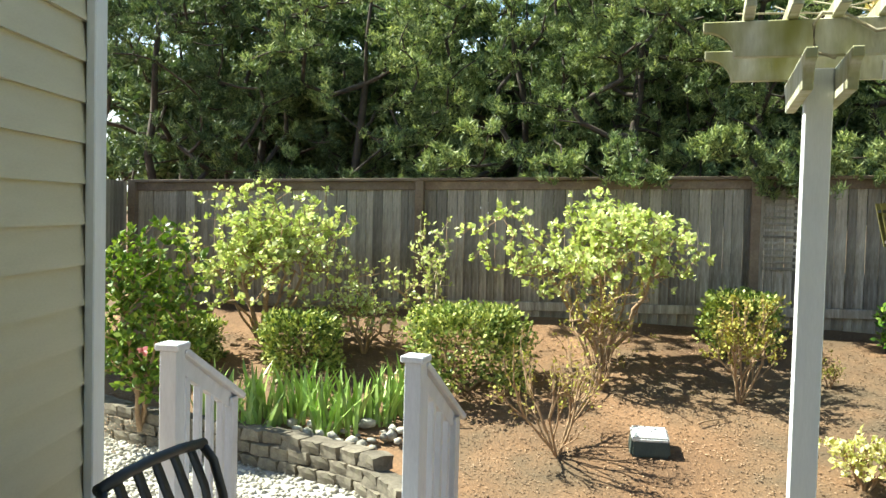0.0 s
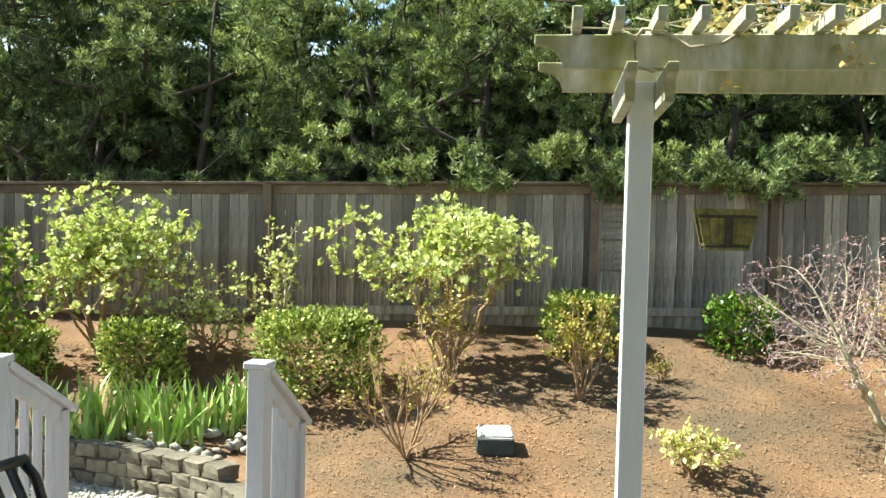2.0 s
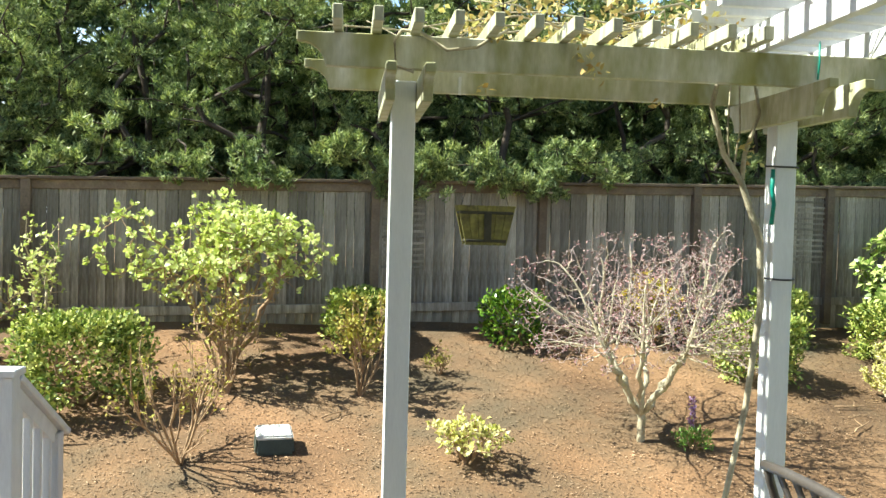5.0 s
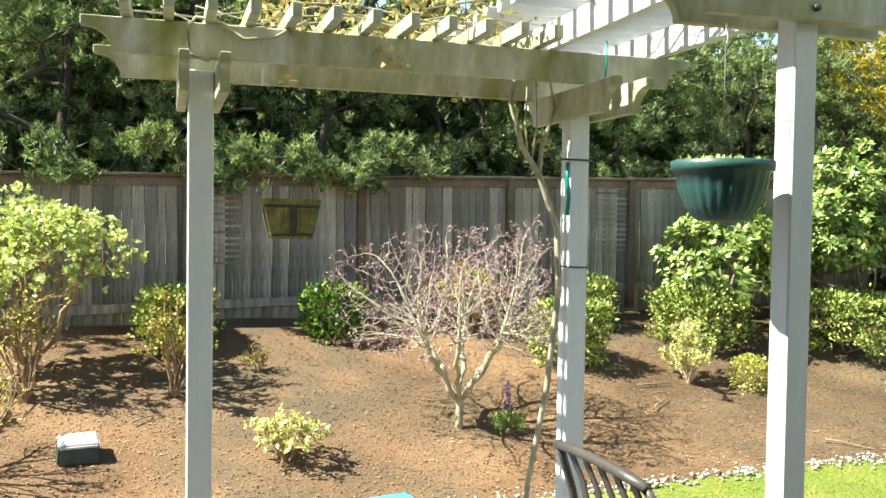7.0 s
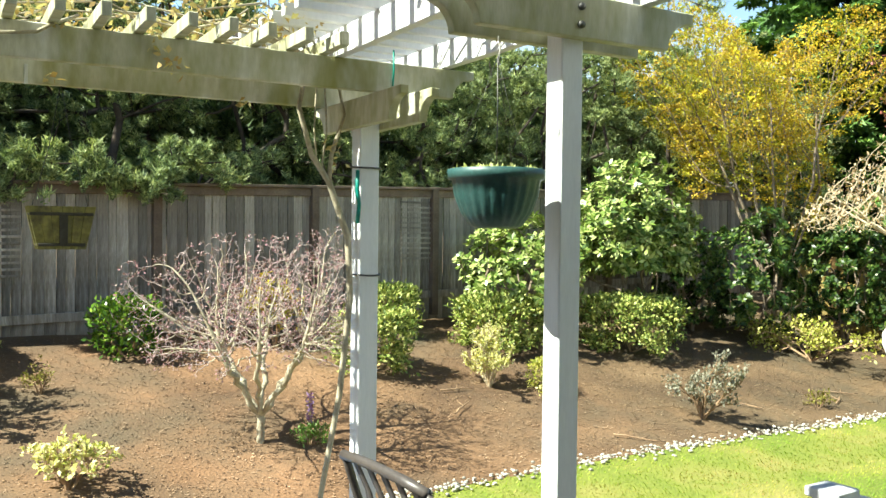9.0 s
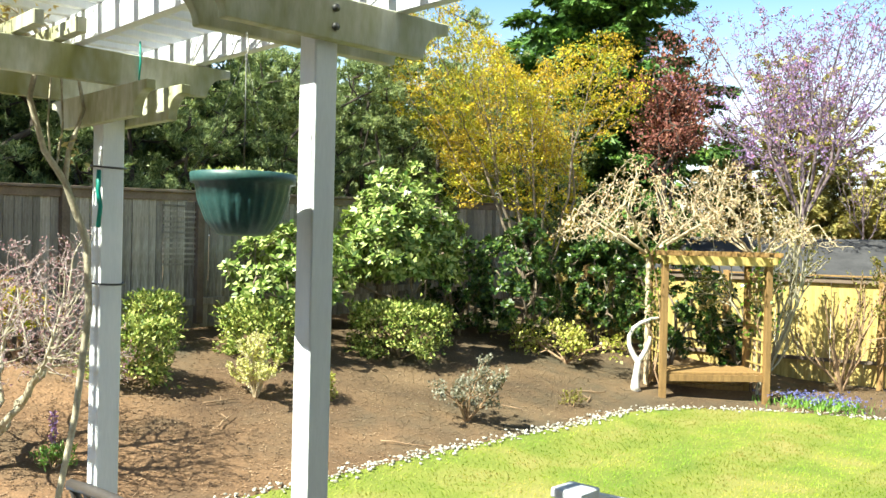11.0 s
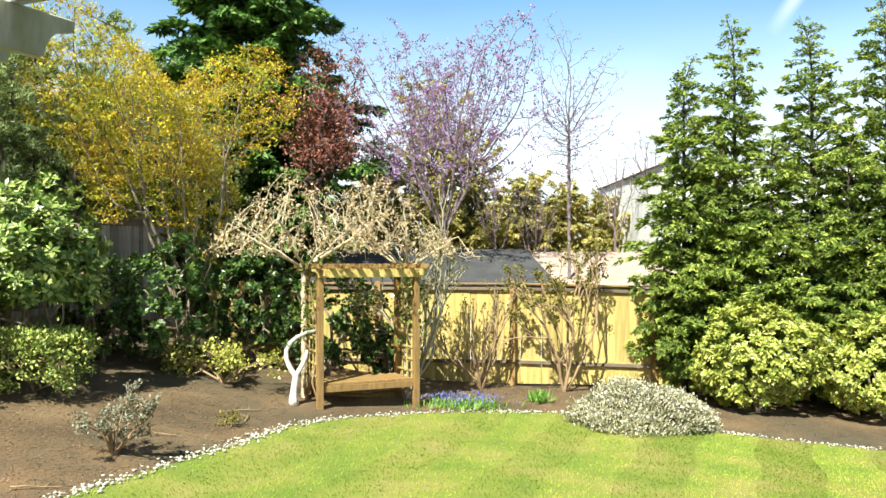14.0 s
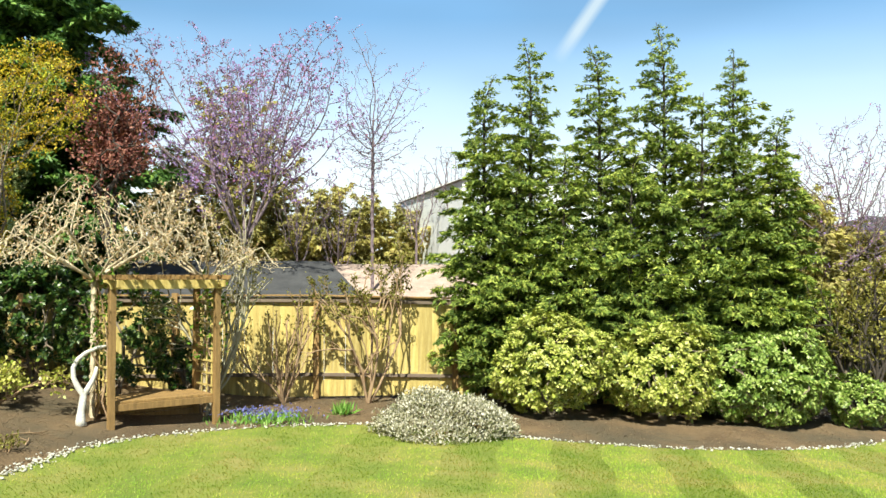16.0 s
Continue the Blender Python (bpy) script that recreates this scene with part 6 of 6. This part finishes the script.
# ---- the far corner and side ----
cypress("tall_evergreen", 22.6, 7.5, 14.8, 2.9, 150, 520, "tall dense dark green conifer beyond the corner", L_FIR, "", 0.0, 0.18, 0.052, 0.36, per=8, rise=0.9, full=2.0, thin=0.85)
open_shrub("plum_tree", "purple-leaved plum tree beyond the fence", 18.9, 4.55, (1.1, 1.0, 1.75), (0, 0.1, 5.0), 151, 800, L_PLUM, BARK_DARK, 8, 0.08, 0.045, 9, 0.15, 0.4, 0.004, 0.5, "tree", scatter=0.07, cap=0.08, z=0, bend=0.05, far=0.08)
crown_tree("cherry_tree", "cherry tree in thin pink-mauve blossom", 21.0, 2.3, (1.9, 1.9, 2.5), (0.0, 0.0, 5.2), 152, 2.9, 2600, 0.085, 0.11, TWIG_PLUM, L_CHERRY, 3, 0.065, 0.0042, 0.42, 0.09, z=0, floor=-0.45, inner=0.1, every=1, lump=0.6, wob=0.4, limbs=7, spread=0.7, rise=1.4, lift=0.2, vase=0.55)
crown_tree("birch_sapling", "thin leafless tree with fine upright twigs", 20.5, -0.6, (0.85, 0.85, 1.7), (0, 0, 5.3), 153, 5.2, 1300, 0.06, 0.08, TWIG_PLUM, L_CHERRY, 2, 0.04, 0.0036, 0.4, 0.04, z=0, floor=-0.95, inner=0.0, every=2, lump=0.5, wob=0.4, lift=0.15, vase=0.45)
for k, (x, y, rr, h) in enumerate(((26.6, 3.3, 2.0, 7.7), (27.4, 2.1, 1.7, 5.9), (27.4, 0.5, 1.5, 5.3), (27.4, -0.6, 1.4, 5.0), (27.4, -1.9, 1.5, 4.6), (27.2, 5.2, 1.8, 6.0), (27.8, -3.2, 1.4, 4.2), (27.8, 1.2, 1.3, 4.6))):
    cypress("hedge_conifer", x, y, h + (0.6 if k in (0, 5) else 0.15), rr, 160 + k, 170, "olive brown conifer beyond the neighbouring roofs", L_HEDGE, "conifers beyond the fence", -0.6, 0.15, 0.04, 0.55, per=6, rise=1.7, full=1.3, thin=0.75)
for k, (x, y, top, r) in enumerate(((24.5, 1.3, 4.9, 0.7), (24.2, -1.9, 5.4, 0.7), (24.0, -2.9, 5.9, 0.8), (24.5, 0.2, 4.6, 0.6))):
    crown_tree("bare_sapling", "thin leafless sapling beyond the side fence", x, y, (r, r, 1.25), (0, 0, top - 0.8), 260 + k, top * 0.45, 500, 0.08, 0.12, TWIG_PLUM, L_CHERRY, 1, 0.04, 0.005, 0.4, 0.04, z=-0.5, floor=-0.9, inner=0.0, every=3, lump=0.4, wob=0.35, lift=0.5, vase=0.5)
TOPS = ((15.9, -2.43, 5.92, 1.1), (16.05, -3.3, 6.68, 1.25), (15.9, -4.53, 6.55, 1.3), (15.7, -5.66, 6.95, 1.35), (15.4, -6.82, 6.4, 1.3), (15.3, -7.55, 5.2, 1.1), (15.6, -2.95, 4.3, 1.2), (15.6, -3.8, 4.5, 1.3), (15.4, -4.95, 4.6, 1.3), (15.3, -6.2, 5.6, 1.1))
for k, (x, y, top, r) in enumerate(TOPS):
    x, y, top, r = 0.5 + (x - 0.5) * 1.045, y * 1.045, 2.3 + (top - 2.3) * 1.045, r * 1.05
    cypress("cypress", x, y, top - gz(x, y), r, 170 + k, 340 if k < 6 else 130, "feathery green cypress with a thin nodding leader")


# ---- arbour with bench and wisteria ----
def arbour():
    A, Bq = Vector((13.42, 3.28, 0)), Vector((14.28, 1.95, 0))
    d = (Bq - A)
    yaw = math.degrees(math.atan2(d.y, d.x))
    c = (A + Bq) / 2
    w = d.length
    zb = gz(c.x, c.y) - 0.02
    root = thing("arbour", "orange cedar arbour with a built-in bench and lattice sides", "arbour", pose(c.x, c.y, zb, 0, 0, yaw))
    dep = 0.75
    for x in (-w / 2, w / 2):
        for y in (0, dep):
            part("post", beam(0.09, 0.09, 2.12), CEDAR_POST, root, at=pose(x, y, 1.05))
        part("side_beam", beam(0.04, dep + 0.5, 0.1), CEDAR_NEW, root, at=pose(x, dep / 2, 2.13))
        for k in range(8):
            part("lattice_slat", beam(0.018, dep, 0.03, 0.002), CEDAR_NEW, root, at=pose(x, dep / 2, 0.55 + 0.19 * k))
        for k in range(3):
            part("lattice_slat", beam(0.018, 0.03, 1.6, 0.002), CEDAR_NEW, root, at=pose(x + 0.012, 0.2 + 0.18 * k, 1.2))
    for y in (0, dep):
        part("beam", profile_board(ogee(w + 0.3, 0.13), 0.04), CEDAR_NEW, root, at=pose(0, y - 0.06, 2.12))
    for k in range(9):
        part("slat", beam(0.05, dep + 0.5, 0.07, 0.004), CEDAR_POST, root, at=pose(-w / 2 - 0.08 + (w + 0.16) * k / 8, dep / 2, 2.225))
    for k in range(5):
        part("seat_board", beam(w - 0.1, 0.13, 0.035), CEDAR_POST, root, at=pose(0, 0.09 + 0.15 * k, 0.44))
    # boards added below the seat at the rear, so that the space under it stays dark
    for k in range(3):
        part("seat_back_panel", beam(w - 0.1, 0.02, 0.14), CEDAR_POST, root, at=pose(0, dep - 0.02, 0.08 + 0.15 * k))
    part("seat_apron", beam(w - 0.1, 0.035, 0.1), CEDAR_POST, root, at=pose(0, 0.02, 0.37))
    rng = np.random.default_rng(200)
    vine = thing("wisteria", "bare tangled wisteria with tan buds over the arbour", "climber", pose(c.x, c.y, zb, 0, 0, yaw))
    frames, ends = [], []
    for sx, spread, rise, n, lo, hi in ((-w / 2 - 0.08, 1.2, 0.7, 1100, -2.3, 0.35), (w / 2 + 0.08, 0.9, 0.5, 720, -0.2, 1.85)):
        px = rng.uniform(lo, hi, n)
        py = rng.uniform(-0.55, 1.25, n)
        dome = np.clip(1 - ((px + 0.45) / 2.3) ** 2, 0.12, 1) * np.clip(1 - 0.5 * ((py - 0.35) / 0.95) ** 2, 0.3, 1)
        pz = 2.3 + rng.uniform(0.02, 1.0, n) ** 0.8 * 1.4 * dome * (1 + 0.2 * np.sin(px * 3.4))
        foot = np.array([sx, 0.55, 0.0])
        X, par, tips = fill_crown(rng, np.stack([px, py, pz], 1) - foot, 2.2, 0.062, 0.082, wob=0.5, limbs=9, spread=spread, rise=rise, lift=0.0)
        load = np.zeros(len(X))
        load[tips] = 1
        for i in range(len(X) - 1, 0, -1):
            load[par[i]] += load[i]
        frames.append((X + foot, par, np.minimum(0.003 * np.maximum(load, 1) ** 0.46, 0.042)))
        ends.append((X + foot)[load <= 2])
    for X, par, R in frames:
        part("vines", branch_mesh("vines", X, par, R, 5), TWIG_TAN, vine)
    C = np.concatenate(ends)
    C = C[C[:, 2] > 2.4][::2]
    V, F = sprays(rng, C, unit(rng.normal(size=C.shape) * 0.4 + np.array([0, 0, 0.9])), 3, 0.055, 0.028, 0.5, 0.4, 0.035)
    part("crown", mesh_np("crown", V, F), L_WIST, vine)
    ivy = thing("arbour_climber", "leafy green climber on the lattice sides of the arbour", "climber", pose(c.x, c.y, zb, 0, 0, yaw))
    for sx, n in ((-w / 2 - 0.03, 70), (w / 2 + 0.03, 90)):
        st = [np.stack([sx + 0.06 * rng.normal(size=7), y0 + 0.06 * rng.normal(size=7), np.linspace(0.1, 2.2, 7)], 1) for y0 in (0.2, 0.45, 0.65)]
        C = np.stack([sx + rng.normal(size=n) * 0.07, rng.uniform(0.0, 0.8, n), rng.uniform(0.25, 2.3, n)], 1)
        X, par, R = colonize(rng, np.array([sx, 0.4, 0.0]), C, st, 0.0035, 0.45, 0.018)
        part("vine_stem", branch_mesh("vine_stem", X, par, R, 4), TWIG, ivy)
        V, F = sprays(rng, C[C[:, 2] > 0.9], unit(rng.normal(size=(int((C[:, 2] > 0.9).sum()), 3)) + np.array([0, -0.6, 0.5])), 6, 0.07, 0.045, 0.5, 0.35, 0.05)
        tagged(part("leaf_mass", mesh_np("leaf_mass", V, F), L_GLOSS, ivy), kind="stuff")
    drift = thing("driftwood_branch", "bleached forked driftwood branch leaning on the arbour", "driftwood", pose(13.38, 3.67, gz(13.38, 3.67)))
    runs = [([(0, 0, -0.02), (0.0, 0.01, 0.06), (0.0, 0.0, 0.2), (0.02, -0.02, 0.42), (-0.02, 0.05, 0.53), (-0.04, 0.1, 0.66), (-0.03, 0.11, 0.8), (0.02, 0.06, 0.92), (0.08, -0.03, 1.0), (0.17, -0.16, 1.06), (0.28, -0.3, 1.08)], [0.085, 0.07, 0.055, 0.052, 0.042, 0.037, 0.034, 0.031, 0.028, 0.025, 0.02]),
            ([(0.02, -0.02, 0.4), (0.05, -0.07, 0.5), (0.08, -0.12, 0.6), (0.09, -0.16, 0.7), (0.1, -0.17, 0.8)], [0.045, 0.04, 0.036, 0.03, 0.022])]
    part("branch", tube_mesh("branch", runs, 8), DRIFT, drift)


arbour()


def bluebells():
    rng = np.random.default_rng(210)
    x, y = 14.5, 1.25
    root = thing("bluebell_patch", "low patch of blue flowers over green leaves", "flowers", pose(x, y, gz(x, y)))
    n = 700
    P = np.stack([rng.normal(size=n) * 0.25, rng.normal(size=n) * 0.32, np.zeros(n)], 1)
    T = unit(np.array([0, 0, 1.0]) + 0.5 * rng.normal(size=P.shape))
    V, F = leaf_cards(P, T, unit(rng.normal(size=P.shape)), rng.uniform(0.06, 0.17, n), 0.02, 0.1)
    tagged(part("leaf_mass", mesh_np("leaf_mass", V, F), L_IRIS, root), kind="stuff")
    C = P[:240] + T[:240] * 0.17
    V, F = sprays(rng, C, T[:240], 5, 0.03, 0.022)
    tagged(part("bloom_mass", mesh_np("bloom_mass", V, F), L_BLUE, root, "blue flower heads"), kind="stuff")
    x, y = 14.9, 0.02
    tuft = thing("green_tuft", "small tuft of bright green leaves", "plant", pose(x, y, gz(x, y)))
    n = 120
    P = np.stack([rng.normal(size=n) * 0.06, rng.normal(size=n) * 0.06, np.zeros(n)], 1)
    T = unit(np.array([0, 0, 1.0]) + 0.45 * rng.normal(size=P.shape))
    V, F = leaf_cards(P, T, unit(rng.normal(size=P.shape)), rng.uniform(0.12, 0.27, n), 0.03, 0.1)
    part("leaf_mass", mesh_np("leaf_mass", V, F), L_IRIS, tuft)


bluebells()

# ---- right side planting ----
def heather(x, y):
    rng = np.random.default_rng(220)
    root = thing("heather", "spreading heather mound covered in whitish flowers", "shrub", pose(x, y, gz(x, y) - 0.02, 0, 0, -70))
    C, out = mound(rng, 5200, (1.03, 0.72, 0.6), 0.75, 0.22, -0.1, 3)
    C[:, 2] = np.maximum(C[:, 2] + 0.12, 0.03)
    V, F = sprays(rng, C, unit(out + np.array([0, 0, 0.6])), 4, 0.045, 0.022, 0.8, 0.3, 0.03, 0.5)
    part("crown", mesh_np("crown", V, F), L_HEATH, root)
    X, par, R = colonize(rng, np.zeros(3), C[::30] * 0.9, (), 0.003)
    part("stem_frame", branch_mesh("stem_frame", X, par, R), TWIG, root)


heather(13.45, -1.5)
for k, (x, y, r, h, n) in enumerate(((15.15, -3.47, (0.85, 1.1, 0.85), 1.66, 620), (15.05, -5.4, (0.8, 0.98, 0.85), 1.72, 560), (15.0, -7.2, (0.85, 1.12, 0.9), 1.7, 620), (15.1, -8.95, (0.6, 0.62, 0.5), 0.98, 300))):
    broadleaf("lime_rhododendron", ("rounded rhododendron with pale yellow-green leaves", "rounded rhododendron with yellow-green leaves", "rounded rhododendron with cool green leaves", "small yellow-green rhododendron beside the taller ones")[k], x, y, r, h, 230 + k, int(n * 3.0), L_LIME if k < 2 else L_LIMEGREEN, 0.082, 0.04, 8, 0.16, group="rhododendrons by the lawn", shell=0.8, floor=-0.9, pull=0.36)
bare_shrub("bare_shrub", "leafless upright shrub before the yellow fence", 16.0, 1.05, (0.45, 0.75, 0.75), (0, 0, 1.1), 240, TWIG, L_OLIVE, 4, 0.045, 6, 2, 3, 0.75, tip=0.006, cap=0.028, low=0.45)
bare_shrub("bare_shrub", "leafless vase-shaped shrub before the yellow fence", 15.9, -0.4, (0.6, 1.0, 0.9), (0, 0, 1.75), 241, TWIG, L_OLIVE, 7, 0.055, 5, 3, 3, 0.7, tip=0.0038, cap=0.035, low=0.45)
bare_shrub("bare_shrub", "tall pale leafless shrub beside the arbour", 15.2, 2.15, (0.6, 0.95, 0.9), (0, -0.2, 1.9), 242, BARK_PALE, L_OLIVE, 3, 0.05, 6, 3, 3, 0.6, tip=0.0048, cap=0.04, low=0.4)
bare_shrub("bare_shrub", "dark leafless shrub by the side fence", 15.6, -9.4, (0.9, 1.3, 1.1), (0, 0, 1.6), 243, BARK_DARK, L_OLIVE, 4, 0.07, 9, 3, 3, 0.6, tip=0.005, cap=0.04, low=0.3)
crown_tree("bare_tree", "fine-twigged bare tree with mauve buds", 17.8, -10.6, (1.8, 2.4, 2.05), (0, 0.25, 3.75), 244, 1.2, 3200, 0.08, 0.095, TWIG_PLUM, L_CHERRY, 2, 0.05, 0.0036, 0.42, 0.06, z=-0.4, floor=-0.8, inner=0.05, every=2, lump=0.3, wob=0.35)
for k, (x, y, rr, h) in enumerate(((17.6, -9.3, 1.3, 4.3), (17.9, -10.8, 1.2, 3.6))):
    cypress("hedge_conifer", x, y, h, rr, 180 + k, 200, "olive brown conifer beyond the side fence", L_HEDGE, "conifers beyond the fence", -0.4, 0.12, 0.03, 0.55, per=6, rise=1.7, full=1.3, thin=0.75)
broadleaf("camellia", "dark evergreen shrub behind the arbour bench", 15.8, 2.6, (0.5, 0.6, 0.6), 1.15, 248, 260, L_CAM, 0.08, 0.04, 9)
broadleaf("camellia", "dark evergreen shrub in the shade behind the arbour", 15.5, 3.7, (0.8, 1.05, 1.15), 2.2, 246, 700, L_CAM, 0.08, 0.04, 9)
open_shrub("olive_shrub", "olive twiggy shrub with new leaves by the side fence", 16.0, -9.0, (0.8, 1.3, 0.9), (0, 0, 1.7), 247, 380, L_OLIVE, BARK, 7, 0.08, 0.045, 7, 0.2, 0.3, 0.004, 0.4)


# ---- neighbours' houses ----
def neighbour(name, label, x, y, yaw, w, d, eave, ridge, base, wallmat, roofmat, windows=(), o=0.4):
    root = thing(name, label, "house", pose(x, y, base, 0, 0, yaw))
    part("wall", beam(w, d, eave - base, 0), wallmat, root, at=pose(0, 0, (eave - base) / 2))
    h = ridge - eave
    bm = bmesh.new()
    pts = [(-w / 2 - o, -d / 2 - o, 0), (w / 2 + o, -d / 2 - o, 0), (w / 2 + o, d / 2 + o, 0), (-w / 2 - o, d / 2 + o, 0), (-w / 2 + 0.4, 0, h), (w / 2 - 0.4, 0, h)]
    vs = [bm.verts.new((a, b, c + 0.02)) for a, b, c in pts]
    for f in ((0, 1, 5, 4), (1, 2, 5), (2, 3, 4, 5), (3, 0, 4), (3, 2, 1, 0)):
        bm.faces.new([vs[q] for q in f])
    part("roof", bm, roofmat, root, at=pose(0, 0, eave - base))
    for wx, wz, ww, wh in windows:
        win = part("window", beam(ww + 0.16, 0.06, wh + 0.16), PAINT, root, at=pose(wx, -d / 2 - 0.02, wz))
        part("pane", beam(ww, 0.02, wh, 0), GLASS_DARK, win, at=pose(0, -0.03, 0))
    return root


neighbour("neighbour_house", "white two-storey house behind the cypress screen", 27.0, -7.0, -82, 9.4, 8, 4.6, 4.85, -1.0, HOUSE_WHITE, ROOF_PALE, ((-2.6, 1.8, 1.2, 1.2), (0.2, 1.8, 1.2, 1.2), (2.8, 1.8, 1.4, 1.2), (2.6, 4.2, 1.1, 1.1), (-0.4, 4.2, 1.1, 1.1)), 0.08)
neighbour("neighbour_house", "low house with a dark shingle roof beyond the fence", 21.6, 2.6, -88, 5.2, 5, 1.6, 2.52, -0.8, HOUSE_WHITE, ROOF_DARK)
neighbour("neighbour_house", "low house with a tan shingle roof beyond the fence", 22.4, -1.6, -88, 4.4, 5, 1.5, 2.46, -0.8, HOUSE_WHITE, ROOF_TAN)
neighbour("neighbour_house", "pale house wall glimpsed past the side trees", 25.0, -16.6, -60, 5, 5, 3.2, 3.9, -1.0, HOUSE_WHITE, ROOF_DARK, ((-0.6, 2.4, 1.0, 1.2),))
